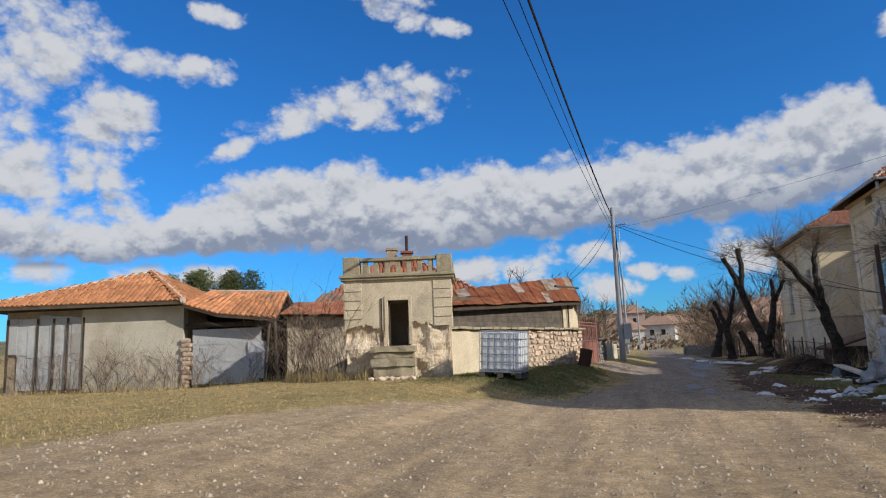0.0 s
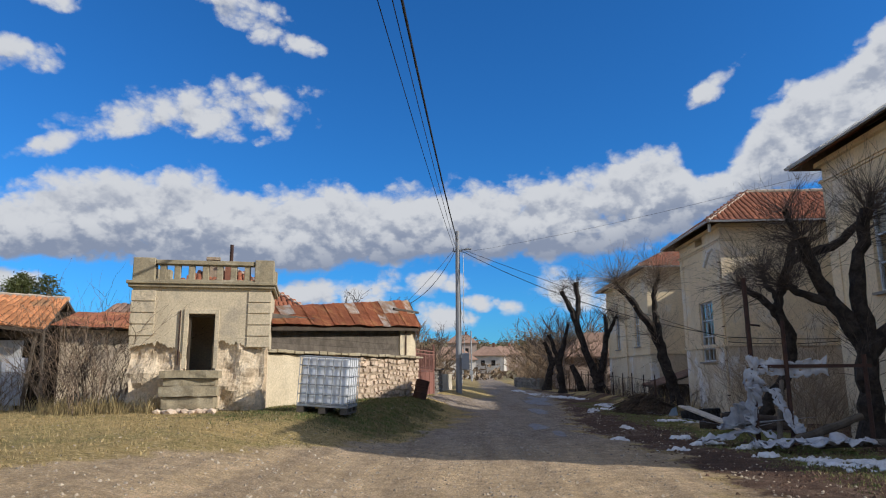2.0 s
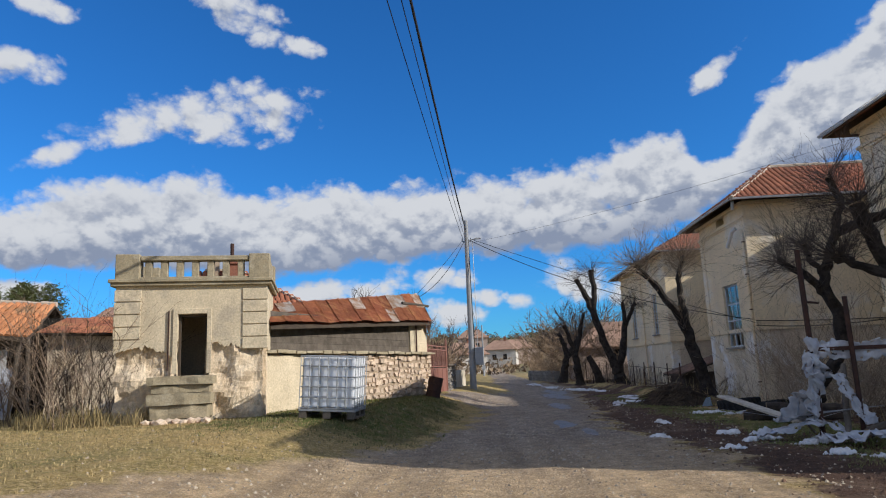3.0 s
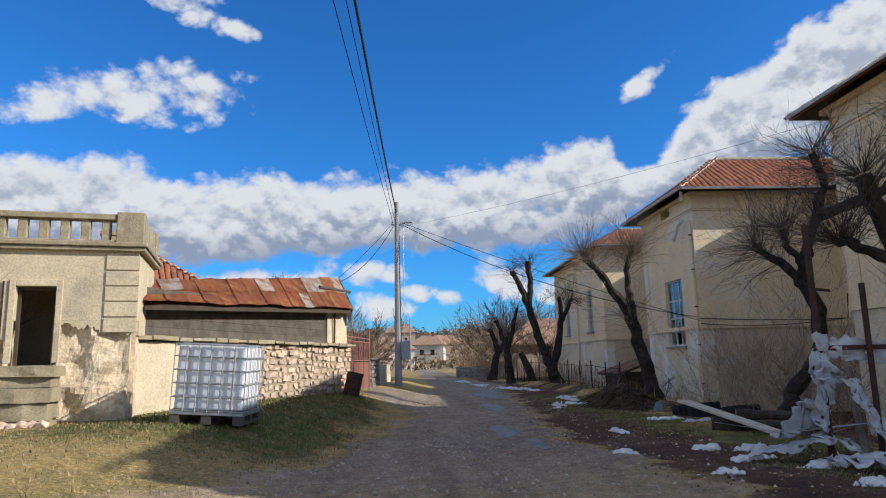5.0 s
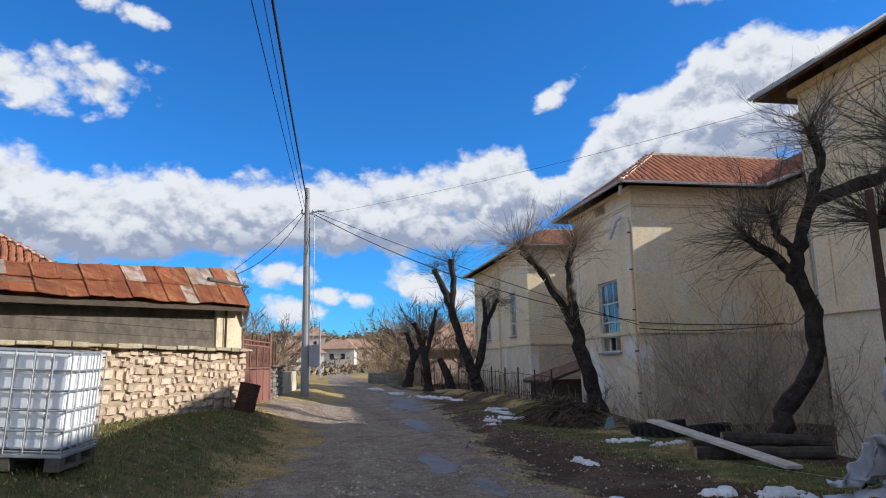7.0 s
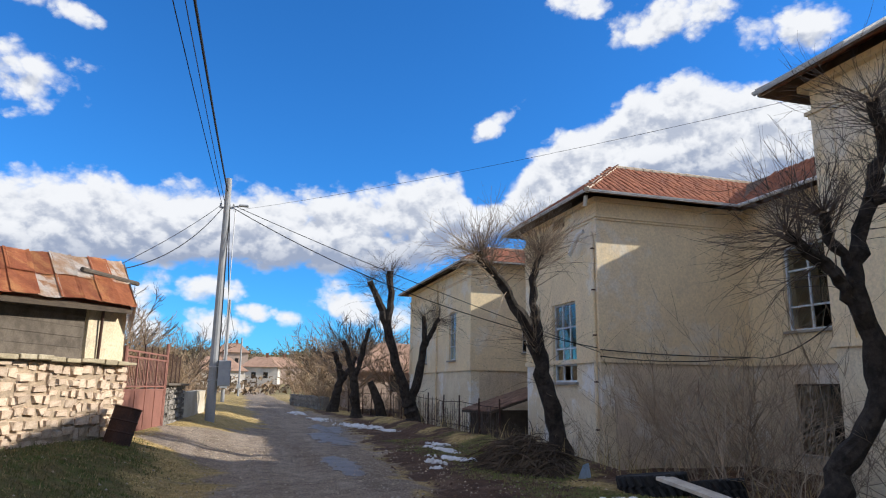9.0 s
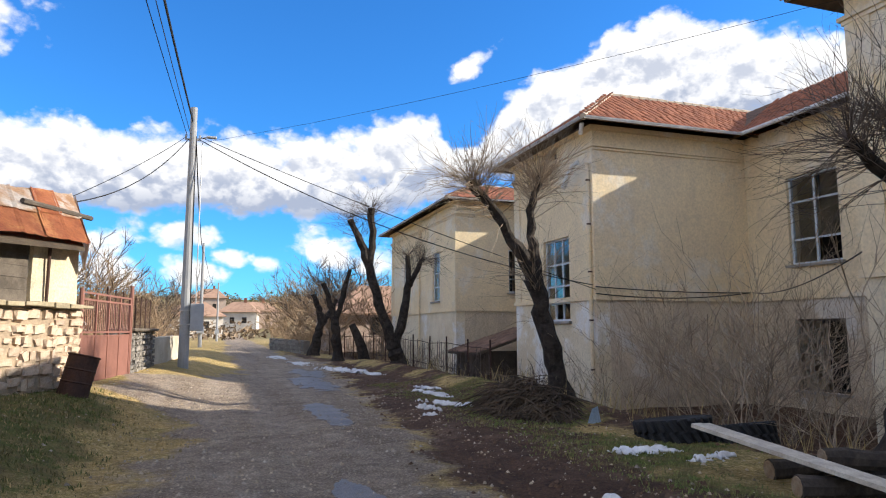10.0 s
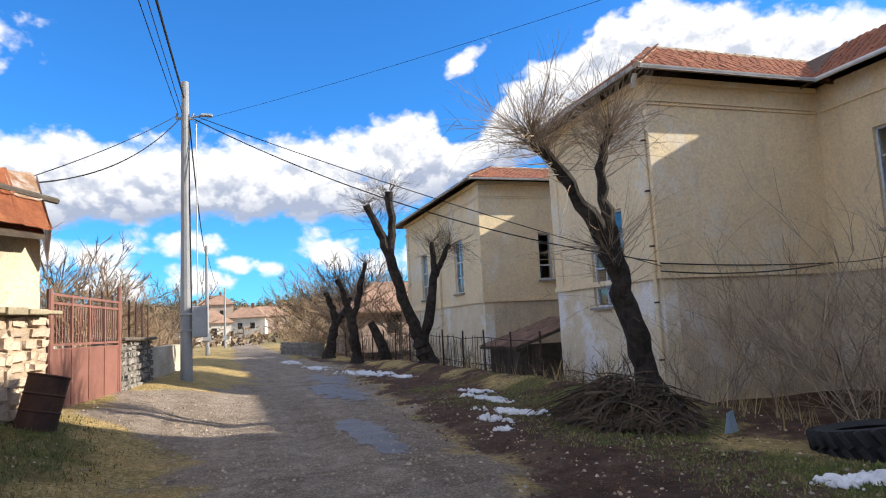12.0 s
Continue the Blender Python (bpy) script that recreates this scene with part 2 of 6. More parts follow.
CUTWOOD = surface("cut_wood", (0.34, 0.25, 0.16), (0.26, 0.17, 0.10), 8, 0.9, 0.3, 40)
BRUSH = surface("brown_brush", (0.32, 0.225, 0.14), (0.21, 0.15, 0.10), 0.7, 0.95, 0.1, 8, vary=0.3)
BRUSHWOOD = surface("cut_brushwood", (0.20, 0.145, 0.10), (0.09, 0.065, 0.048), 2, 0.9, 0.1, 20, vary=0.45)
WORNTILE = surface("weathered_tile", (0.25, 0.15, 0.105), (0.18, 0.115, 0.085), 1.5, 0.95, 0.35, 30, vary=0.25)
PALETILE = surface("faded_roof_tile", (0.38, 0.24, 0.17), (0.30, 0.19, 0.135), 0.8, 0.95, 0.2, 12)
TWIG = surface("pale_twig", (0.34, 0.265, 0.19), (0.24, 0.185, 0.135), 5, 0.9, 0.2, 30, vary=0.25)
DARKTWIG = surface("dark_twig", (0.13, 0.10, 0.08), (0.085, 0.066, 0.054), 5, 0.9, 0.2, 30, vary=0.25)
DRYGRASS = surface("dry_grass_blades", (0.36, 0.27, 0.13), (0.26, 0.20, 0.09), 3, 0.9, 0.1, 20, vary=0.3)
GREENGRASS = surface("green_grass_blades", (0.13, 0.165, 0.045), (0.20, 0.165, 0.07), 3, 0.8, 0.1, 20, vary=0.3)
PINE = surface("pine_needles", (0.075, 0.095, 0.03), (0.11, 0.12, 0.045), 2, 0.8, 0.2, 10, vary=0.3)
SCRUB = surface("brown_scrub", (0.24, 0.17, 0.11), (0.16, 0.12, 0.08), 0.5, 0.95, 0.2, 6, vary=0.3)
SNOW = surface("old_snow", (0.74, 0.74, 0.75), (0.58, 0.57, 0.57), 3, 0.6, 0.5, 25, stain=0.3)
HDPE = surface("white_plastic", (0.80, 0.81, 0.83), (0.74, 0.75, 0.77), 2, 0.4, 0.05, 15, stain=0.15, spec=0.5)
FOIL = surface("torn_white_plastic_film", (0.50, 0.51, 0.54), (0.36, 0.37, 0.41), 4, 0.35, 0.2, 15, stain=0.3, spec=0.5)
STEEL = surface("galvanised_steel", (0.42, 0.43, 0.44), (0.33, 0.34, 0.35), 5, 0.5, 0.1, 40, metal=0.6, stain=0.3)
GUTTER = surface("zinc_gutter", (0.74, 0.74, 0.73), (0.62, 0.62, 0.61), 3, 0.5, 0.1, 30, metal=0.0, stain=0.3)
TINBLUE = surface("pale_sheet_metal", (0.46, 0.46, 0.45), (0.38, 0.38, 0.37), 0.8, 0.75, 0.1, 12, (0.32, 0.30, 0.27), stain=0.4)
WINPAINT = surface("blue_grey_window_paint", (0.60, 0.64, 0.68), (0.48, 0.52, 0.56), 6, 0.7, 0.2, 40, stain=0.5)
RUBBER = surface("tyre_rubber", (0.018, 0.018, 0.020), (0.026, 0.026, 0.027), 6, 0.75, 0.3, 40)
WIREMAT = surface("black_cable", (0.015, 0.015, 0.016), (0.02, 0.02, 0.02), 6, 0.7, 0.0, 40)
BRICK = surface("red_brick", (0.30, 0.13, 0.08), (0.24, 0.10, 0.065), 6, 0.95, 0.5, 40, vary=0.25)
# near-black colour puts the shade of unlit rooms into the surface
UNLIT_BLACK = surface("painted_unlit_interior", (0.03, 0.027, 0.024), (0.022, 0.02, 0.018), 3, 1.0, 0.0, 20)
GREYBOX = surface("grey_cabinet_paint", (0.36, 0.38, 0.40), (0.31, 0.33, 0.35), 3, 0.5, 0.05, 30, stain=0.25)
SOFFIT = surface("brown_soffit_boards", (0.16, 0.095, 0.055), (0.11, 0.07, 0.045), 4, 0.85, 0.3, 30)
PALEWALL = surface("pale_house_wall", (0.60, 0.55, 0.48), (0.52, 0.47, 0.41), 0.8, 0.95, 0.2, 10)
PINKWALL = surface("pinkish_house_wall", (0.50, 0.38, 0.31), (0.44, 0.34, 0.28), 0.8, 0.95, 0.2, 10)
WET = surface("wet_mud", (0.16, 0.13, 0.11), (0.10, 0.085, 0.07), 3, 0.42, 0.4, 30, stain=0.5, spec=0.5)
SHEETBLUE = surface("pale_blue_sheet", (0.42, 0.52, 0.62), (0.36, 0.46, 0.56), 4, 0.5, 0.1, 30)


def glass_mat():
    m = bpy.data.materials.new("old_window_glass")
    m.use_nodes = True
    b = m.node_tree.nodes["Principled BSDF"]
    b.inputs["Base Color"].default_value = (0.9, 0.95, 0.95, 1)
    b.inputs["Roughness"].default_value = 0.02
    b.inputs["Transmission Weight"].default_value = 1.0
    return m


GLASS = glass_mat()


# ---- mesh helpers ----
def part(name, bm, material, parent=None, label=""):
    """Link a bmesh as one mesh object, under a thing if one is given."""
    me = bpy.data.meshes.new(name)
    bm.to_mesh(me)
    bm.free()
    ob = new(name, me)
    for m in (material if isinstance(material, (list, tuple)) else (material,)):
        me.materials.append(m)
    if parent:
        ob.parent = parent
    if label:
        ob["label"] = label
    return ob


def thing(name, m, label, category, group="", kind=""):
    ob = new(name)
    ob.empty_display_size = 0.2
    ob.matrix_world = m
    return tagged(ob, label, category, group, kind)


def box(bm, x0, x1, y0, y1, z0, z1, m=None):
    vs = [bm.verts.new(Vector(p) if m is None else m @ Vector(p)) for p in
          ((x0, y0, z0), (x1, y0, z0), (x1, y1, z0), (x0, y1, z0), (x0, y0, z1), (x1, y0, z1), (x1, y1, z1), (x0, y1, z1))]
    return [bm.faces.new([vs[i] for i in f]) for f in ((0, 3, 2, 1), (4, 5, 6, 7), (0, 1, 5, 4), (1, 2, 6, 5), (2, 3, 7, 6), (3, 0, 4, 7))]


def boxes(*dims, bevel=0.0):
    bm = bmesh.new()
    for d in dims:
        box(bm, *d)
    if bevel:
        bmesh.ops.bevel(bm, geom=bm.edges[:], offset=bevel, segments=1, affect="EDGES")
    return bm


def slab(bm, pts, depth):
    """A flat plate through the corners pts (in order), going down by depth."""
    top = [bm.verts.new(p) for p in pts]
    low = [bm.verts.new(Vector(p) - Vector((0, 0, depth))) for p in pts]
    bm.faces.new(top)
    bm.faces.new(low[::-1])
    k = len(pts)
    for i in range(k):
        bm.faces.new((top[i], low[i], low[(i + 1) % k], top[(i + 1) % k]))


def tube(bm, pts, radii, sides=8, cap=True):
    """A tapered tube along pts."""
    pts = [Vector(p) for p in pts]
    rings, side = [], None
    for i, p in enumerate(pts):
        d = (pts[min(i + 1, len(pts) - 1)] - pts[max(i - 1, 0)])
        d = d.normalized() if d.length > 1e-6 else Vector((0, 0, 1))
        if side is None:
            side = d.orthogonal().normalized()
        side = (side - d * side.dot(d)).normalized()
        up = d.cross(side)
        r = radii[i] if isinstance(radii, (list, tuple)) else radii
        rings.append([bm.verts.new(p + (side * math.cos(a) + up * math.sin(a)) * r) for a in (2 * math.pi * j / sides for j in range(sides))])
    for a, b in zip(rings, rings[1:]):
        for j in range(sides):
            bm.faces.new((a[j], a[(j + 1) % sides], b[(j + 1) % sides], b[j]))
    if cap:
        bm.faces.new(rings[0][::-1])
        bm.faces.new(rings[-1])
    return bm


def tubes(*runs, sides=8):
    bm = bmesh.new()
    for pts, r in runs:
        tube(bm, pts, r, sides)
    return bm


def wall_mesh(axis, at, thick, u0, u1, z0, z1, holes=(), bm=None):
    """A wall in the plane axis = at, thick inwards (sign), from u0 to u1 and z0 to z1, with openings (u0, u1, z0, z1) through it."""
    bm = bm or bmesh.new()
    us = sorted({u0, u1, *(v for h in holes for v in h[:2])})
    zs = sorted({z0, z1, *(v for h in holes for v in h[2:])})
    lo, hi = sorted((at, at + thick))
    for a, b in zip(us, us[1:]):
        run = None
        for c, d in [*zip(zs, zs[1:]), (None, None)]:
            solid = c is not None and not any(h[0] <= (a + b) / 2 <= h[1] and h[2] <= (c + d) / 2 <= h[3] for h in holes)
            if solid:
                run = (run[0] if run else c, d)
            elif run:
                if axis == "x":
                    box(bm, lo, hi, a, b, *run)
                else:
                    box(bm, a, b, lo, hi, *run)
                run = None
    bmesh.ops.remove_doubles(bm, verts=bm.verts[:], dist=0.0005)
    return bm


# ---- ground ----
def sm(a, b, v):
    t = np.clip((v - a) / (b - a), 0, 1)
    return t * t * (3 - 2 * t)


YS = [-10, 8, 16, 22, 26, 30, 38, 50, 90]
BANK_EDGE, BANK_WIDE, BANK_HIGH = [0.6, 0.5, -0.2, 0.7, 0.9, 2.2, 2.6, 2.6, 2.4], [5, 4.5, 3.0, 2.2, 2.2, 3.4, 2.6, 2, 3], [0.35, 0.48, 0.5, 0.56, 0.56, 0.52, 0.45, 0.3, 0.2]


def ripple(x, y):
    return 0.02 * np.sin(x * 2.1 + 1.3 * np.sin(y * 0.7)) * np.sin(y * 1.7 + 0.8 * np.sin(x * 0.9)) + 0.012 * np.sin(x * 5.3 + y * 3.1) * np.sin(y * 4.7 - x * 2.2)


def gz(x, y):
    x, y = np.asarray(x, float), np.asarray(y, float)
    e, w, h = np.interp(y, YS, BANK_EDGE), np.interp(y, YS, BANK_WIDE), np.interp(y, YS, BANK_HIGH)
    z = 0.07 + h * sm(0, 1, (e - x) / w) - 0.3 * sm(9, 15, -x) * sm(12, 20, y)
    z = z - 0.85 * sm(8.9, 11.6, x) * sm(6, 10, y) * (1 - sm(60, 75, y)) + 0.26 * np.exp(-((x - 8.3) / 0.7) ** 2) * sm(24.5, 27, y) * (1 - sm(44, 50, y))
    z = z - 0.05 * np.exp(-((x - 2.3 - 0.02 * y) / 0.35) ** 2) * sm(14, 18, y) - 0.06 * np.exp(-((x - 4.3 - 0.02 * y) / 0.3) ** 2) * sm(14, 18, y)
    r = np.hypot(x - 3, y - 20)
    z = z + ripple(x, y) * (1 - sm(50, 90, r))
    z = z + 17 * sm(120, 330, r) * (0.75 + 0.25 * np.sin(x * 0.011 + 1.0) + 0.12 * np.sin(x * 0.031 + y * 0.01)) + 30 * sm(400, 1500, r)
    return z


def gh(x, y):
    return float(gz(x, y))


def steps_out(lo, hi, fine, far):
    v, s = list(np.arange(lo, hi + fine / 2, fine)), fine
    a, b = v[0], v[-1]
    while b < far:
        s *= 1.18
        a, b = a - s, b + s
        v = [a] + v + [b]
    return np.array(v)


GX, GY = steps_out(-14, 14, 0.16, 2500), steps_out(-4, 48, 0.2, 2500)
mx, my = np.meshgrid(GX, GY)
mz = gz(mx, my)
nx, ny = len(GX), len(GY)
ii = (np.arange(ny - 1)[:, None] * nx + np.arange(nx - 1)[None, :]).ravel()
gme = bpy.data.meshes.new("ground")
gme.from_pydata(np.stack([mx.ravel(), my.ravel(), mz.ravel()], 1).tolist(), [], np.stack([ii, ii + 1, ii + nx + 1, ii + nx], 1).tolist())
for p in gme.polygons:
    p.use_smooth = True


def wob(x, y, s):
    return np.sin(x * s + 2 * np.sin(y * s * 0.7)) * np.sin(y * s * 1.3 + 1.7 * np.sin(x * s * 0.6))


# where the ground is gravel track, mud, green grass
def covers(x, y):
    wv = 0.35 * wob(x, y, 0.9) + 0.2 * wob(x, y, 2.3)
    left = np.interp(y, [-10, 6, 12, 16, 22, 27, 29, 33, 36, 40, 60], [-9, -5, -2.2, -0.6, 0.9, 0.9, -0.6, -0.6, 1.2, 2.2, 2.2])
    right = np.interp(y, [-10, 6, 12, 20, 30, 45, 60], [6.5, 5.2, 4.6, 4.2, 4.9, 6.6, 6.0])
    gravel = sm(-0.5, 0.7, x - left + wv) * sm(-0.5, 0.7, right - x + wv) * (1 - sm(150, 200, y))
    mud = sm(-0.6, 0.6, x - right - wv) * sm(-0.7, 0.7, np.interp(y, [-10, 10, 20, 30, 45, 60], [9.5, 8.5, 6.2, 7.6, 7.6, 7]) - x + wv) * (1 - sm(55, 70, y))
    litter = sm(7.6, 8.8, x + wv) * sm(9, 13, y) * (1 - sm(60, 75, y))
    mud = np.clip(mud + 0.9 * litter, 0, 1)
    # left bank's green is weighted up, painting in some of its shade
    green = (1 - litter) * sm(5.6, 6.6, x + wv) * sm(-0.3, 0.5, wob(x, y, 0.8) + 0.4) * (1 - sm(30, 50, y)) + 0.9 * sm(-0.6, 0.6, -x - 0.0 + wv) * sm(15, 18, y) * sm(-5.5, -3.5, x) * (1 - sm(27, 31, y)) + 0.3 * sm(2, 4, -x + wv) * sm(-0.2, 0.8, wob(x, y, 0.4)) * (y < 60)
    return gravel, mud, np.clip(green, 0, 1) * (1 - gravel)


cg, cm_, cv = covers(mx.ravel(), my.ravel())
att = gme.color_attributes.new("cover", "FLOAT_COLOR", "POINT")
# mask of the greyer track gravel, which also carries painted shade
shaded_lane = sm(11, 19, my.ravel() + 0.8 * wob(mx.ravel(), my.ravel(), 0.5))
att.data.foreach_set("color", np.stack([cg, cm_, cv, shaded_lane], 1).ravel())


def ground_mat():
    m = bpy.data.materials.new("village_ground")
    m.use_nodes = True
    n, l = m.node_tree.nodes, m.node_tree.links
    b = n["Principled BSDF"]
    b.inputs["Roughness"].default_value = 0.95
    b.inputs["Specular IOR Level"].default_value = 0.2
    co = n.new("ShaderNodeTexCoord").outputs["Object"]
    at = n.new("ShaderNodeAttribute")
    at.attribute_name = "cover"
    sp = n.new("ShaderNodeSeparateColor")
    l.new(at.outputs["Color"], sp.inputs[0])

    def nz(s, d=6, r=0.62):
        x = n.new("ShaderNodeTexNoise")
        x.inputs["Scale"].default_value, x.inputs["Detail"].default_value, x.inputs["Roughness"].default_value = s, d, r
        l.new(co, x.inputs["Vector"])
        return x.outputs["Fac"]

    def mp(src, lo, hi, a=0.0, c=1.0):
        r = n.new("ShaderNodeMapRange")
        l.new(src, r.inputs[0])
        for i, v in enumerate((lo, hi, a, c)):
            r.inputs[i + 1].default_value = v
        return r.outputs[0]

    def mix(f, a, c, kind="MIX"):
        x = n.new("ShaderNodeMix")
        x.data_type, x.blend_type = "RGBA", kind
        for s, v in ((0, f), (6, a), (7, c)):
            if isinstance(v, tuple):
                x.inputs[s].default_value = (*v, 1)
            elif isinstance(v, float):
                x.inputs[s].default_value = v
            else:
                l.new(v, x.inputs[s])
        return x.outputs[2]

    def edge(ch, s):
        """The cover weight, its border frayed by noise."""
        a = n.new("ShaderNodeMath")
        a.operation = "ADD"
        l.new(sp.outputs[ch], a.inputs[0])
        l.new(mp(nz(s, 8, 0.7), 0.3, 0.7, -0.42, 0.42), a.inputs[1])
        return mp(a.outputs[0], 0.3, 0.7)

    dry = mix(mp(nz(1.2), 0.35, 0.65), (0.42, 0.285, 0.105), (0.27, 0.20, 0.07))
    dry = mix(mp(nz(0.5, 6, 0.7), 0.48, 0.62), dry, (0.20, 0.17, 0.05))
    dry = mix(mp(nz(16, 5, 0.8), 0.45, 0.62), dry, (0.56, 0.41, 0.20))
    far = mix(mp(nz(0.02, 8, 0.7), 0.42, 0.58), (0.30, 0.225, 0.125), (0.13, 0.125, 0.06))
    geo = n.new("ShaderNodeSeparateXYZ")
    l.new(co, geo.inputs[0])
    dry = mix(mp(geo.outputs[1], 90.0, 160.0), dry, far)
    green = mix(mp(nz(3), 0.35, 0.65), (0.10, 0.115, 0.03), (0.19, 0.145, 0.06))
    gravel = mix(mp(nz(0.8), 0.35, 0.65), (0.60, 0.43, 0.25), (0.47, 0.33, 0.18))
    # greyer gravel along the track, darkened further in place of shade
    gravel = mix(at.outputs["Alpha"], gravel, mix(mp(nz(1.1), 0.35, 0.65), (0.35, 0.285, 0.22), (0.23, 0.18, 0.14)))
    ruts = n.new("ShaderNodeMapping")
    ruts.inputs["Scale"].default_value = (1.5, 0.09, 1.0)
    l.new(co, ruts.inputs["Vector"])
    rn = n.new("ShaderNodeTexNoise")
    rn.inputs["Scale"].default_value, rn.inputs["Detail"].default_value, rn.inputs["Roughness"].default_value = 1.0, 5, 0.65
    l.new(ruts.outputs[0], rn.inputs["Vector"])
    gravel = mix(mp(rn.outputs["Fac"], 0.40, 0.62, 0.0, 0.55), gravel, (0.17, 0.125, 0.085))
    vo = n.new("ShaderNodeTexVoronoi")
    vo.inputs["Scale"].default_value = 26
    l.new(co, vo.inputs["Vector"])
    gravel = mix(mp(vo.outputs["Distance"], 0.05, 0.5, 0.45, 0.0), gravel, (0.66, 0.55, 0.42))
    mud = mix(mp(nz(2.2), 0.35, 0.65), (0.075, 0.042, 0.027), (0.125, 0.07, 0.044))
    mud = mix(mp(nz(18, 4, 0.8), 0.5, 0.65), mud, (0.05, 0.032, 0.022))
    mud = mix(mp(nz(0.7, 5, 0.7), 0.5, 0.6), mud, (0.15, 0.095, 0.063))
    col = mix(edge(2, 2.5), dry, green)
    col = mix(edge(1, 1.6), col, mud)
    col = mix(edge(0, 1.3), col, gravel)
    col = mix(1.0, col, mix(mp(nz(5, 6, 0.7), 0.32, 0.68), (0.72, 0.72, 0.72), (1.28, 1.28, 1.28)), "MULTIPLY")
    l.new(mix(1.0, col, mix(mp(nz(34, 5, 0.85), 0.3, 0.7), (0.5, 0.5, 0.5), (1.5, 1.5, 1.5)), "MULTIPLY"), b.inputs["Base Color"])
    bp = n.new("ShaderNodeBump")
    bp.inputs["Strength"].default_value, bp.inputs["Distance"].default_value = 1.0, 0.05
    l.new(nz(26, 8, 0.8), bp.inputs["Height"])
    l.new(bp.outputs[0], b.inputs["Normal"])
    return m


gme.materials.append(ground_mat())
tagged(new("ground", gme), "uneven ground of brown grass, gravel track and mud", "ground", kind="structure")


# ---- tiles and windows ----
def tile_mesh(name, wide, long, high, material):
    bm = bmesh.new()
    seg = 4
    for k, (y, s) in enumerate(((0, 1.0), (long, 0.86))):
        for j in range(seg + 1):
            a = math.pi * j / seg
            bm.verts.new((-math.cos(a) * wide / 2 * s, y, math.sin(a) * high * s))
    bm.verts.ensure_lookup_table()
    v = bm.verts
    for j in range(seg):
        bm.faces.new((v[j], v[j + 1], v[seg + 2 + j], v[seg + 1 + j]))
    bm.faces.new([v[j] for j in range(seg, -1, -1)])
    me = bpy.data.meshes.new(name)
    bm.to_mesh(me)
    bm.free()
    me.materials.append(material)
    return me


def tile_places(a, b, c, d, wide, course, rng):
    """Poses of tiles on the slope with eave a-b and top d-c (a under d); the top may be a point."""
    a, b, c, d = map(Vector, (a, b, c, d))
    along = (b - a).normalized()
    up = ((c + d) / 2 - (a + b) / 2)
    up = (up - along * up.dot(along)).normalized()
    nrm = along.cross(up)
    rise = max((d - a).dot(up), (c - b).dot(up))
    out = []
    for r in range(int(rise / course)):
        f = r * course / rise
        p, q = a.lerp(d, f), b.lerp(c, f)
        n = int((q - p).length / wide)
        for i in range(n):
            o = p.lerp(q, (i + 0.5) / n) + nrm * (0.012 + rng.uniform(0, 0.018))
            m = Matrix((along, up, nrm)).transposed().to_4x4()
            out.append(Matrix.Translation(o) @ m @ pose(0, 0, 0, rng.uniform(2, 6), rng.uniform(-3, 3), rng.uniform(-4, 4)))
    return out


def lay_tiles(roof, me, places, single=0):
    """The first few tiles as parts of their own, the rest joined into one part."""
    for m in places[:single]:
        o = new("tile", me)
        o.parent = roof
        o.matrix_local = m
    verts, faces = [], []
    src = [v.co.copy() for v in me.vertices]
    pol = [tuple(p.vertices) for p in me.polygons]
    for m in places[single:]:
        k = len(verts)
        verts += [tuple(m @ v) for v in src]
        faces += [tuple(i + k for i in p) for p in pol]
    if verts:
        j = bpy.data.meshes.new("tiles")
        j.from_pydata(verts, [], faces)
        j.materials.append(me.materials[0])
        o = new("tiles", j)
        o.parent = roof
        tagged(o, kind="stuff")


def roof_part(parent, quads, depth, material, name="roof"):
    bm = bmesh.new()
    for q in quads:
        slab(bm, q, depth)
    return part(name, bm, material, parent)


def ridge_run(parent, a, b, r=0.11):
    a, b = Vector(a), Vector(b)
    n = max(2, int((b - a).length / 0.4))
    step = (b - a) / n
    me = bpy.data.meshes.new("ridge_tile")
    bm = tubes(([(0, 0, 0), step * 1.12], [r, r * 0.85]), sides=7)
    bm.to_mesh(me)
    bm.free()
    me.materials.append(LIME)
    rng = random.Random(5)
    for i in range(n):
        o = new("ridge_tile", me)
        o.parent = parent
        o.location = a + step * i + Vector((0, 0, rng.uniform(-0.01, 0.02)))


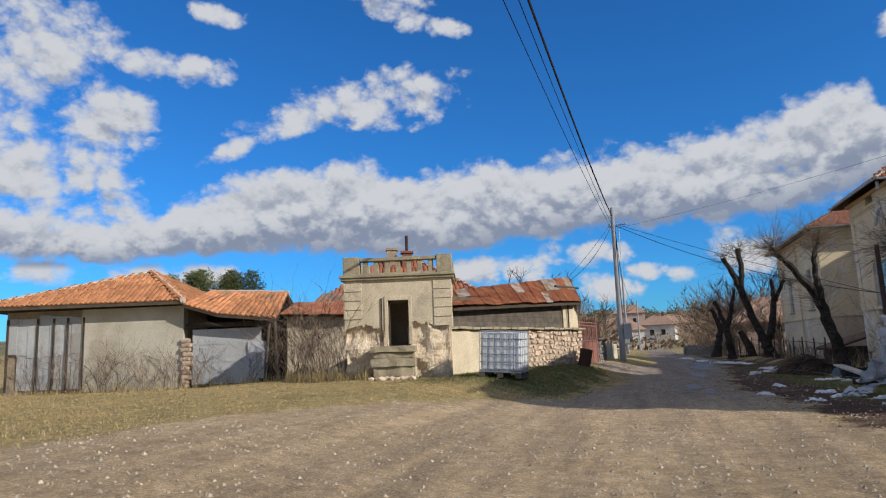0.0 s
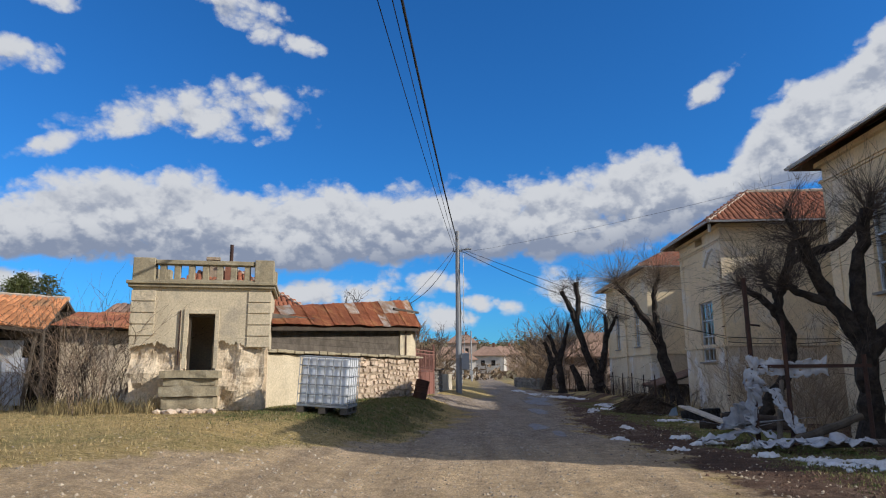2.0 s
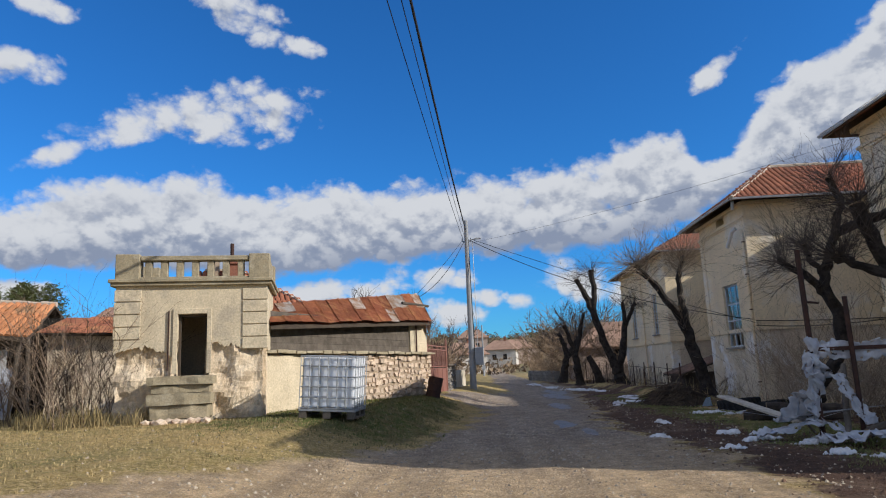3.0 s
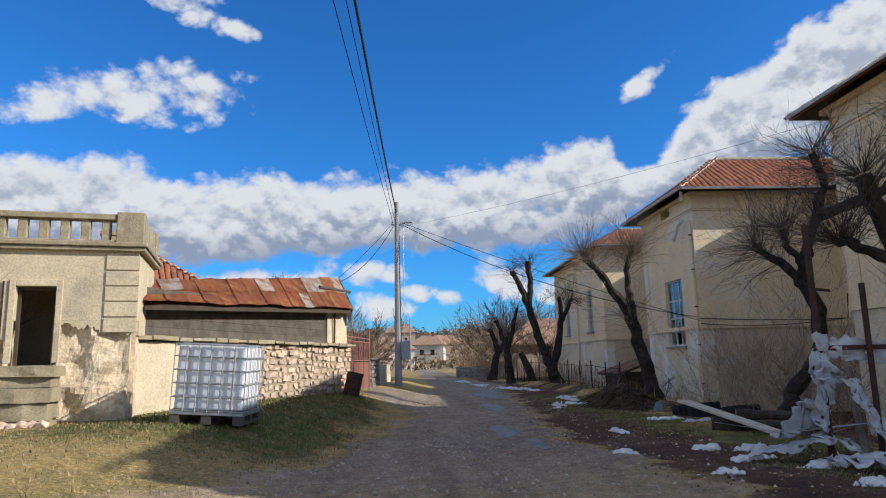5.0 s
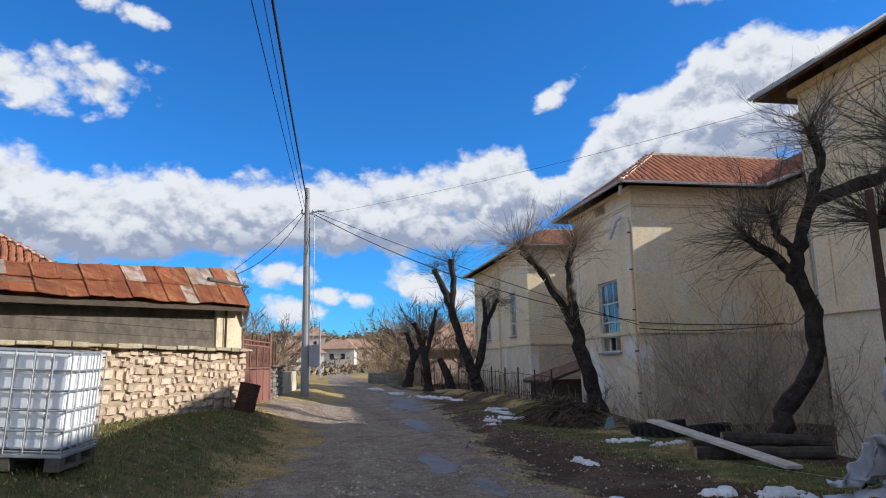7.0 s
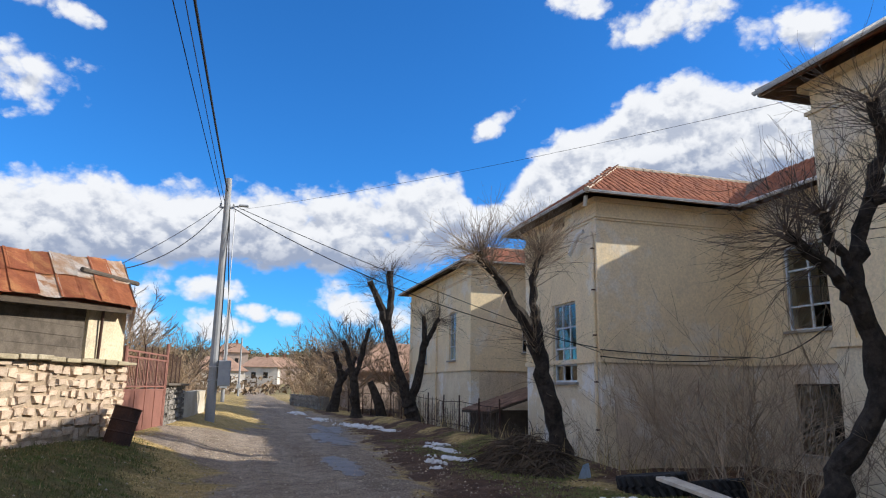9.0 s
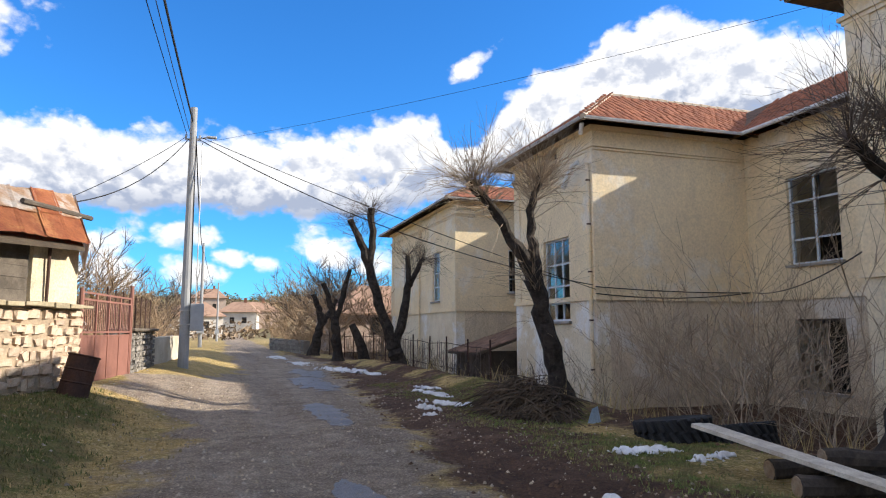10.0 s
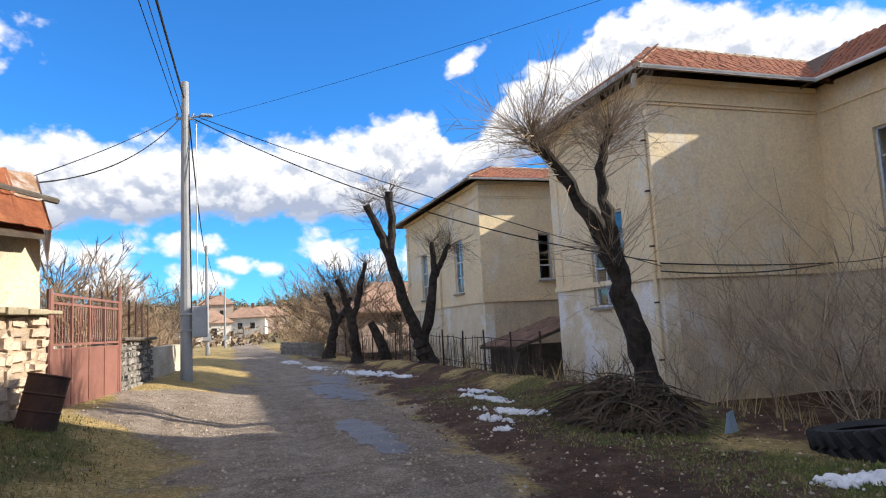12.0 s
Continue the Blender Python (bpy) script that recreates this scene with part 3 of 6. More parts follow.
def window(parent, axis, at, out, u0, u1, z0, z1, cols, rows, glazed=True, paint=None, label="blue-grey painted timber casement window"):
    """A casement window set in an opening; out is the sign of the way outwards along axis."""
    def bx(bm, ua, ub, za, zb, da, db):
        lo, hi = sorted((at - out * da, at - out * db))
        if axis == "x":
            box(bm, lo, hi, ua, ub, za, zb)
        else:
            box(bm, ua, ub, lo, hi, za, zb)
    w = new("window")
    w.parent = parent
    w["label"] = label
    paint = paint or WINPAINT
    bm = bmesh.new()
    t = 0.07
    for q in ((u0, u0 + t, z0, z1), (u1 - t, u1, z0, z1), (u0 + t, u1 - t, z0, z0 + t), (u0 + t, u1 - t, z1 - t, z1)):
        bx(bm, *q, 0.10, 0.20)
    part("window_frame", bm, paint, w)
    us = [u0 + t + (u1 - u0 - 2 * t) * i / cols for i in range(cols + 1)]
    zs = [z0 + t + (z1 - z0 - 2 * t) * v for v in rows]
    bars = [(u - 0.035, u + 0.035, z0 + t, z1 - t) for u in us[1:-1]] + [(a + 0.036, b - 0.036, z - 0.03, z + 0.03) for z in zs[1:-1] for a, b in zip(us, us[1:])]
    for q in bars:
        bm = bmesh.new()
        bx(bm, *q, 0.11, 0.17)
        part("glazing_bar", bm, paint, w)
    rng = random.Random(int(u0 * 10))
    for a, b in zip(us, us[1:]):
        for c, d in zip(zs, zs[1:]):
            if glazed and rng.random() < 0.8:
                bm = bmesh.new()
                bx(bm, a + 0.02, b - 0.02, c + 0.02, d - 0.02, 0.135, 0.143)
                part("pane", bm, GLASS, w).visible_shadow = False
    bm = bmesh.new()
    bx(bm, u0 - 0.1, u1 + 0.1, z0 - 0.08, z0 - 0.002, -0.12, 0.09)
    part("sill", bm, CONCRETE, w)
    return w


# ---- the school ----
school = thing("school_building", Matrix(), "two-storey ochre plastered school with red tiled hip roofs", "building")
FX, MX, EZ = 12.66, 18.6, 8.12
Z0, ZB = -1.1, 2.62
front_holes = {"B": [(34.1, 35.95, 1.92, 4.75), (34.8, 35.8, 7.58, 8.0)], "C": [(48.0, 49.25, 3.15, 5.8), (54.0, 55.3, 3.15, 5.8)], "A": [(16.5, 18.0, 3.6, 6.4), (20.0, 21.2, 3.6, 6.4)]}
main_holes = [(28.9, 30.75, 3.62, 6.4), (28.95, 30.7, -0.2, 1.95)]
WT = 0.45


def wing(front, holes, y0, y1):
    low = [h for h in holes if h[2] < ZB]
    part("wall", wall_mesh("x", FX, WT, y0, y1, ZB, EZ, [(a, b, max(c, ZB), d) for a, b, c, d in holes]), OCHRE, school)
    part("wall", wall_mesh("y", y0, WT, FX + WT, MX, ZB, EZ, [(15.5, 16.2, 3.5, 5.7)] if front == "C" else ()), OCHRE, school)
    part("wall", wall_mesh("y", y1, -WT, FX + WT, MX, ZB, EZ), OCHRE, school)
    part("plinth_wall", wall_mesh("x", FX, WT, y0, y1, Z0, ZB, [(a, b, c, min(d, ZB)) for a, b, c, d in low]), FRONTPLINTH, school, "lower wall with flaking pale limewash")
    part("plinth_wall", wall_mesh("y", y0, WT, FX + WT, MX, Z0, ZB), PLINTH, school, "stained lower wall with peeling plaster")
    part("plinth_wall", wall_mesh("y", y1, -WT, FX + WT, MX, Z0, ZB), PLINTH, school, "stained lower wall with peeling plaster")
    for name, za, zb, o in (("string_course", ZB - 0.07, ZB + 0.08, 0.07), ("cornice_moulding", 7.30, 7.38, 0.05), ("cornice_fillet", 7.382, 7.46, 0.10), ("eaves_cove", 7.92, 8.06, 0.16)):
        for d in ((FX - o, FX - 0.001, y0 - o, y1 + o, za, zb), (FX, MX - 0.08, y0 - o, y0 - 0.001, za, zb), (FX, MX - 0.08, y1 + 0.001, y1 + o, za, zb)):
            part(name, boxes(d), OCHRE, school)
    for ya, yb in ((y0, y0 + 0.5), (y1 - 0.5, y1)):
        part("corner_pilaster", boxes((FX - 0.035, FX - 0.001, ya, yb, ZB + 0.081, 7.298)), OCHRE, school)
    for h in holes:
        if h[3] - h[2] > 1:
            window(school, "x", FX, -1, *h, 2 if front != "B" else 3, (0, 0.28, 0.58, 1) if front != "B" else (0, 0.2, 0.42, 0.7, 1))


wing("A", front_holes["A"], 10.2, 23.4)
wing("B", front_holes["B"], 32.45, 38.35)
wing("C", front_holes["C"], 45.4, 58.4)
window(school, "y", 45.4, -1, 15.5, 16.2, 3.5, 5.7, 1, (0, 0.3, 1), glazed=False)
for y0, y1, hs in ((23.4, 32.45, main_holes), (38.35, 45.4, ())):
    part("wall", wall_mesh("x", MX, WT, y0 - WT, y1 + WT, ZB, EZ, [h for h in hs if h[2] > ZB]), OCHRE, school)
    part("plinth_wall", wall_mesh("x", MX, WT, y0 - WT, y1 + WT, Z0, ZB, [h for h in hs if h[2] < ZB]), PLINTH, school)
part("string_course", boxes((MX - 0.07, MX - 0.001, 23.48, 32.37, ZB - 0.07, ZB + 0.08)), OCHRE, school)
part("cornice_moulding", boxes((MX - 0.06, MX - 0.001, 23.48, 32.37, 7.32, 7.46)), OCHRE, school)
window(school, "x", MX, -1, *main_holes[0], 2, (0, 0.27, 0.72, 1))
window(school, "x", MX, -1, *main_holes[1], 2, (0, 0.5, 1), paint=DARKWOOD, label="dark weathered lower window with broken panes")
# back, ends, and added floors and partitions coloured near black as unlit rooms
bm = boxes((24.6, 25.05, 10.2, 58.4, Z0, EZ), (MX, 24.6, 10.2, 10.65, Z0, EZ), (MX, 24.6, 57.95, 58.4, Z0, EZ))
part("back_wall", bm, OCHRE, school)
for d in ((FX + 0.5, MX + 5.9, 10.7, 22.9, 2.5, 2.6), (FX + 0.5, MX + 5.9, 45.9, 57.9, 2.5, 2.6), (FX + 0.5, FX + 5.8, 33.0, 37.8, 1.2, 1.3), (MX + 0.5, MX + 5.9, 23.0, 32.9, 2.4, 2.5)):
    part("upper_floor", boxes(d), UNLIT_BLACK, school)
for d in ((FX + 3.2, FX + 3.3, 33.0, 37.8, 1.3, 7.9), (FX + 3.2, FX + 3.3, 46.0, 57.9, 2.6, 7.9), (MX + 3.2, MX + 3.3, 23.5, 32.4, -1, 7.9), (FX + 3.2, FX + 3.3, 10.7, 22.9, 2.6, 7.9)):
    part("inner_partition", boxes(d), UNLIT_BLACK, school)

OV = 0.7
stile = tile_mesh("tile", 0.24, 0.40, 0.05, REDTILE)
trng = random.Random(11)
RB = 10.35


def hip_roof(y0, y1, xr):
    """Roof of a wing: eaves at the front and both sides, hipped to a ridge towards the main block."""
    xe, ze = FX - OV, EZ - 0.05
    ym = (y0 + y1) / 2
    p = [(xe, y0 - OV, ze), (xe, y1 + OV, ze), (23, y1 + OV, ze), (23, y0 - OV, ze), (xr, ym, RB), (23, ym, RB)]
    quads = [(p[0], p[4], p[1]), (p[0], p[3], p[5], p[4]), (p[1], p[4], p[5], p[2])]
    roof = roof_part(school, quads, 0.07, SOFFIT)
    lay_tiles(roof, stile, tile_places(p[1], p[0], p[4], p[4], 0.25, 0.36, trng) + tile_places(p[0], p[3], p[5], p[4], 0.25, 0.36, trng))
    ridge_run(roof, p[0], p[4]), ridge_run(roof, p[1], p[4]), ridge_run(roof, p[4], p[5])
    eaves(roof, [(xe, y0 - OV), (xe, y1 + OV)]), eaves(roof, [(xe, y0 - OV), (MX - OV, y0 - OV)])
    return roof


def eaves(roof, run):
    """A half-round gutter along an eave, and the boarded soffit behind it."""
    (xa, ya), (xb, yb) = run
    d = Vector((xb - xa, yb - ya, 0)).normalized()
    if (xa < 12.5 and xb < 12.5):
        o = Vector((-1, 0, 0))
    else:
        o = Vector((0, -1, 0))
    bm = bmesh.new()
    prof = [(math.cos(a) * 0.07, math.sin(a) * 0.07) for a in (math.pi + math.pi * j / 6 for j in range(7))]
    ends = [Vector((xa, ya, EZ - 0.04)) + o * 0.085, Vector((xb, yb, EZ - 0.04)) + o * 0.085]
    rings = [[bm.verts.new(e + o * u + Vector((0, 0, v))) for u, v in prof] for e in ends]
    for j in range(6):
        bm.faces.new((rings[0][j], rings[0][j + 1], rings[1][j + 1], rings[1][j]))
    bmesh.ops.solidify(bm, geom=bm.faces[:], thickness=0.006)
    part("gutter", bm, GUTTER, roof, "pale zinc half-round gutter")


rB = hip_roof(32.45, 38.35, 15.3)
rC = hip_roof(45.4, 58.4, 16.0)
# wing towards the start of the walk: hipped at the far end, gabled at the near end
# the near end stays unseen; ridge and gable are set to shape its ground shadow
xe, ze = FX - OV, EZ - 0.05
pA = [(xe, 10.0, ze), (xe, 23.4 + OV, ze), (18.4, 23.4 + OV, ze), (18.4, 10.0, ze), (15.0, 10.0, 9.75), (15.0, 20.9, 9.75)]
rA = roof_part(school, [(pA[0], pA[4], pA[5], pA[1]), (pA[1], pA[5], pA[2]), (pA[2], pA[5], pA[4], pA[3])], 0.07, SOFFIT)
lay_tiles(rA, stile, tile_places((xe, 20.5, ze), pA[1], pA[5], (15.0, 20.5, 9.75), 0.25, 0.36, trng))
ridge_run(rA, pA[1], pA[5])
eaves(rA, [(xe, 12.0), (xe, 23.4 + OV)])
bm = bmesh.new()
slab(bm, [(12.66, 10.2, EZ), (15.0, 10.2, 9.6), (17.6, 10.2, EZ)], 0.05)
part("gable", bm, OCHRE, school)
# main block
rM = roof_part(school, [((MX - OV, 9.5, ze), (21.2, 9.5, 10.15), (21.2, 59, 10.15), (MX - OV, 59, ze)), ((21.2, 9.5, 10.15), (25.7, 9.5, 7.4), (25.7, 59, 7.4), (21.2, 59, 10.15))], 0.07, SOFFIT)
lay_tiles(rM, stile, tile_places((MX - OV, 32.0, ze), (MX - OV, 23.4, ze), (21.2, 23.4, 10.15), (21.2, 33.5, 10.15), 0.25, 0.36, trng))
bm = bmesh.new()
tube(bm, [(MX - OV - 0.05, 24.2, EZ - 0.05), (MX - OV - 0.05, 31.7, EZ - 0.05)], 0.07, 8)
part("gutter", bm, GUTTER, rM)
# rainwater pipe with a hanging broken elbow, on the corner of the middle wing
bm = tubes(([(FX - 0.1, 32.62, -0.9), (FX - 0.1, 32.62, 6.55), (FX - 0.16, 32.62, 6.9)], 0.06), sides=8)
dp = part("downpipe", bm, OCHRE, school)
for z in (0.4, 1.9, 3.4, 4.9, 6.3):
    part("pipe_clip", tubes(([(FX - 0.1, 32.62, z), (FX - 0.1, 32.62, z + 0.05)], 0.072), sides=8), DARKRUST, dp)
part("gutter_outlet", tubes(([(FX - 0.55, 32.1, 8.0), (FX - 0.5, 32.3, 7.7)], 0.07), sides=8), GUTTER, school)
bm = tubes(([(FX - 0.2, 33.0, 7.0), (FX - 0.3, 33.2, 6.9), (FX - 0.35, 33.75, 6.3)], [0.075, 0.08, 0.085]), sides=8)
part("broken_pipe_elbow", bm, GUTTER, school, "loose pale pipe elbow")
bm = tubes(([(FX - 0.1, 51.5, -0.9), (FX - 0.1, 51.5, 7.9)], 0.05), sides=6)
part("downpipe", bm, OCHRE, school)

# lean-to of boards and tiles between the wings
lean = thing("lean_to_shed", pose(0, 0, 0), "low ramshackle shed of grey boards with a sagging tiled roof", "shed")
bm = boxes((11.5, 11.62, 39.2, 42.1, -0.8, 0.7), (11.62, 14.3, 39.2, 39.32, -0.8, 0.8))
part("wall", bm, DARKWOOD, lean)
lr = roof_part(lean, [((11.2, 38.9, 0.72), (11.2, 42.4, 0.7), (14.4, 42.4, 1.7), (14.4, 38.9, 1.75))], 0.08, DARKWOOD)
lay_tiles(lr, tile_mesh("tile", 0.24, 0.40, 0.05, WORNTILE), tile_places((11.2, 42.4, 0.7), (11.2, 38.9, 0.72), (14.4, 38.9, 1.75), (14.4, 42.4, 1.7), 0.25, 0.36, trng))

# ---- the small tower ----
TM = pose(-3.85, 19.12, 0, 0, 0, 14)
tower = thing("plastered_gatehouse", TM, "small plastered gatehouse with open doorway and concrete balustrade", "outbuilding")
for d in (("y", 0.0, 0.35, -3.32, 0.0, 2.362, 3.62, [(-1.97, -1.33, 2.362, 2.97)]), ("x", 0.0, -0.3, 0.35, 2.3, 2.1, 3.62), ("x", -3.32, 0.3, 0.35, 2.3, 2.1, 3.62), ("y", 2.3, -0.3, -3.02, -0.3, 0.5, 3.62)):
    part("wall", wall_mesh(*d), TOWER_PLASTER, tower)


def rough_block(x0, x1, y0, y1, z0, z1, amp, cuts, seed, holes=()):
    """A solid with an uneven, eroded surface."""
    bm = bmesh.new()
    box(bm, x0, x1, y0, y1, z0, z1)
    bmesh.ops.subdivide_edges(bm, edges=bm.edges[:], cuts=cuts, use_grid_fill=True)
    for v in bm.verts:
        p = v.co * 2.3 + Vector((seed, 0, 0))
        v.co += Vector((noise.noise(p), noise.noise(p + Vector((9, 3, 1))) * 1.4, noise.noise(p + Vector((2, 7, 5))) * 0.6)) * amp + Vector((0, noise.noise(p * 3.1), 0)) * amp * 0.5
    return bm


for x0, x1, z1, sd in ((-3.28, -2.02, 2.45, 1), (-1.28, -0.12, 2.45, 7)):
    part("eroded_wall", rough_block(x0, x1, 0.09, 0.33, 0.35, z1, 0.10, 17, sd), EARTH_WALL, tower, "crumbling bare earth and rubble wall")


def broken_plaster(x0, x1, top, edge, seed, depth=0.09):
    """A coat of plaster whose lower edge has fallen away unevenly."""
    bm = bmesh.new()
    n, cols = 44, []
    for i in range(n + 1):
        x = x0 + (x1 - x0) * i / n
        low = edge(x) + 0.14 * noise.noise(Vector((x * 3.1, seed, 0))) + 0.13 * noise.noise(Vector((x * 13, seed, 3))) + 0.06 * noise.noise(Vector((x * 31, seed, 5)))
        cols.append([bm.verts.new((x, y, z)) for y, z in ((0.0, top), (0.0, low), (depth, low + 0.03), (depth, top))])
    for a, b in zip(cols, cols[1:]):
        for k in range(4):
            bm.faces.new((a[k], a[(k + 1) % 4], b[(k + 1) % 4], b[k]))
    bm.faces.new(cols[0])
    bm.faces.new(cols[-1][::-1])
    return bm


part("plaster_coat", broken_plaster(-3.32, -2.075, 2.36, lambda x: 2.12 + 0.12 * math.sin((x + 3.3) * 2.4) - 0.35 * max(0.0, x + 2.5), 4), TOWER_PLASTER, tower, "plaster coat with a broken lower edge")
part("plaster_coat", broken_plaster(-1.225, 0.0, 2.36, lambda x: 2.2 - 0.1 * (x + 0.6), 9), TOWER_PLASTER, tower, "plaster coat with a broken lower edge")
for d in ((-0.32, -0.04, 0.34, 2.3, 0.4, 2.12), (-3.3, -3.02, 0.34, 2.3, 0.4, 2.12), (-1.99, -1.31, 0.04, 0.32, 0.4, 1.58)):
    part("wall", boxes(d), EARTH_WALL, tower)
# floor and ceiling coloured near black so the doorway looks unlit
part("room_floor", boxes((-3.0, -0.33, 0.35, 2.0, 0.6, 1.56)), UNLIT_BLACK, tower)
part("room_ceiling", boxes((-3.0, -0.33, 0.36, 2.0, 3.4, 3.6)), UNLIT_BLACK, tower)
# corner quoins, proud of the plaster
for xa in (-3.34, -0.55):
    for i in range(5):
        z = 2.14 + i * 0.285
        if i == 0 and xa < -1:
            continue
        part("quoin", boxes((xa, xa + 0.57, -0.03, 0.0, z, z + 0.262), bevel=0.008), TOWER_PLASTER, tower)
part("door_surround", boxes((-2.07, -1.97, -0.035, 0.02, 1.62, 3.09), (-1.33, -1.23, -0.035, 0.02, 1.62, 3.09), (-1.97, -1.33, -0.035, 0.02, 2.97, 3.09), bevel=0.006), TOWER_PLASTER, tower)
part("door_frame", boxes((-1.97, -1.92, 0.12, 0.2, 1.58, 2.97), (-1.38, -1.33, 0.12, 0.2, 1.58, 2.97), (-1.92, -1.38, 0.12, 0.2, 2.91, 2.97)), DARKWOOD, tower, "dark timber door frame")
part("cable_conduit", tubes(([(-2.16, -0.03, 1.7), (-2.16, -0.03, 3.05)], 0.018), sides=6), DARKRUST, tower)
part("cornice", boxes((-3.42, 0.1, -0.1, 2.4, 3.62, 3.70), (-3.46, 0.14, -0.15, 2.44, 3.70, 3.78), bevel=0.012), TOWER_CONCRETE, tower)
for x0, x1 in ((-3.35, -2.83), (-0.42, 0.06)):
    part("parapet_block", boxes((x0, x1, -0.03, 0.34, 3.78, 4.37), bevel=0.015), TOWER_CONCRETE, tower)
for y0 in (1.95,):
    for x0, x1 in ((-3.35, -2.83), (-0.42, 0.06)):
        part("parapet_block", boxes((x0, x1, y0, 2.3, 3.78, 4.37), bevel=0.015), TOWER_CONCRETE, tower)
part("rail", boxes((-2.82, -0.43, 0.0, 0.28, 4.22, 4.33), (-2.82, -0.43, 0.0, 0.28, 3.78, 3.84), bevel=0.01), TOWER_CONCRETE, tower)
part("side_parapet", boxes((-0.25, 0.03, 0.35, 1.94, 3.79, 4.30), (-3.32, -3.05, 0.35, 1.94, 3.79, 4.30)), TOWER_CONCRETE, tower)
for i in range(7):
    x = -2.66 + i * 0.342
    part("baluster", boxes((x - 0.075, x + 0.075, 0.06, 0.22, 3.84, 4.22), bevel=0.01), TOWER_CONCRETE, tower)
step_block = part("doorstep", rough_block(-2.3, -1.2, -0.66, 0.0, 0.35, 1.44, 0.02, 7, 4), MORTAR, tower, "weathered concrete and rubble step block")
for k, (za, zb) in enumerate(((0.36, 0.66), (0.675, 0.95), (0.965, 1.2), (1.215, 1.38), (1.39, 1.56))):
    o = 0.05 * (k % 2) - 0.03 * (k == 4)
    part("step_course", rough_block(-2.40 + o, -1.12 - o, -0.78 + o, -0.02, za, zb, 0.04, 9, 4 + 3 * k), TOWER_CONCRETE, step_block)
rng = random.Random(3)
for i in range(9):
    bm = bmesh.new()
    bmesh.ops.create_icosphere(bm, subdivisions=1, radius=rng.uniform(0.08, 0.14))
    for v in bm.verts:
        v.co = Vector((v.co.x * 1.4, v.co.y, v.co.z * 0.7)) * rng.uniform(0.8, 1.15)
    o = part("rubble_stone", bm, STONE, tower)
    o.location = (-2.4 + i * 0.15, -0.82 + rng.uniform(-0.08, 0.08), 0.62)
    o.rotation_euler = (0, 0, rng.uniform(0, 6))

# ---- the shed with the stone wall ----
SM_ = pose(-0.76, 28.6, 0, 0, 0, 69)
shed = thing("roadside_shed", SM_, "low shed of fieldstone and boards under rusty sheet metal", "shed")
part("wall_core", boxes((-9.45, 0.02, 0.055, 0.5, 0.2, 2.02)), MORTAR, shed)
part("end_wall", boxes((-0.38, 0.02, 0.5, 3.5, 0.2, 3.0)), MORTAR, shed)
part("plaster_patch", rough_block(-9.45, -7.35, 0.0, 0.14, 0.3, 2.0, 0.018, 10, 12), TOWER_PLASTER, shed, "yellowish plaster over the stone wall")
n = 24
for i in range(n):
    u0, u1 = -9.5 + 9.66 * i / n, -9.5 + 9.66 * (i + 1) / n
    part("coping", boxes((u0 + 0.004, u1 - 0.004, -0.14 - 0.03 * math.sin(i * 2.1), 0.3, 2.035 + 0.012 * math.sin(i * 1.7), 2.115 + 0.015 * math.sin(i * 1.3)), bevel=0.01), TOWER_CONCRETE, shed)
# upper wall: boards darkened as eave shade, then a plastered end pale as if sunlit
for i in range(5):
    part("board", boxes((-9.3, -1.35, 0.20 + 0.01 * (i % 2), 0.26, 2.12 + i * 0.2, 2.315 + i * 0.2)), WOOD, shed)
part("end_plaster", rough_block(-1.34, -0.02, 0.14, 0.28, 2.12, 3.3, 0.01, 6, 20), TOWER_PLASTER, shed, "rendered end panel coloured pale as a sunlit strip")
part("back_wall", boxes((-9.3, -0.4, 2.6, 2.8, 0.3, 3.0)), DARKWOOD, shed)
part("corner_pipe", tubes(([(-1.0, 0.08, 2.12), (-1.02, 0.06, 3.1)], 0.03), sides=6), DARKRUST, shed)
ER, EL, RR, RL = Vector((-0.35, -0.25, 3.2)), Vector((-9.4, -0.2, 2.72)), Vector((1.05, 1.06, 4.4)), Vector((-8.3, 1.06, 3.3))
srng = random.Random(21)
NP = 15


def roof_at(f, g):
    p = EL.lerp(ER, f).lerp(RL.lerp(RR, f), g)
    return p + Vector((0, 0, 0.02 * math.sin(f * 17) * (1 - g) + 0.01 * math.sin(f * 41 + g * 3)))


for row, (g0, g1) in enumerate(((0.0, 0.54), (0.46, 1.0))):
    for i in range(NP):
        f0, f1 = i / NP - 0.004, (i + 1) / NP + 0.004
        bm = bmesh.new()
        k = 6
        lift = 0.012 * (i % 2) + 0.03 * row
        top = [[bm.verts.new(roof_at(f0 + (f1 - f0) * a / k, g) + Vector((0, 0, lift + 0.05 + (0.022 if a in (0, k) else 0.0) + srng.uniform(-0.006, 0.006)))) for a in range(k + 1)] for g in (g0, (g0 + g1) / 2, g1)]
        for r in range(2):
            for a in range(k):
                bm.faces.new((top[r][a], top[r][a + 1], top[r + 1][a + 1], top[r + 1][a]))
        bmesh.ops.solidify(bm, geom=bm.faces[:], thickness=0.008)
        pale = (row == 1 and i in (1, 7, 11, 12)) or (row == 0 and i in (10,)) or (row == 1 and i == NP - 1)
        part("roof_sheet", bm, RUSTPALE if pale else RUST, shed)
part("roof_deck", (lambda bm: (slab(bm, [EL + Vector((0.05, 0.06, -0.06)), ER + Vector((-0.05, 0.06, -0.06)), RR + Vector((-0.1, 0, -0.16)), RL + Vector((0, 0, -0.1))], 0.05), bm)[1])(bmesh.new()), DARKWOOD, shed)
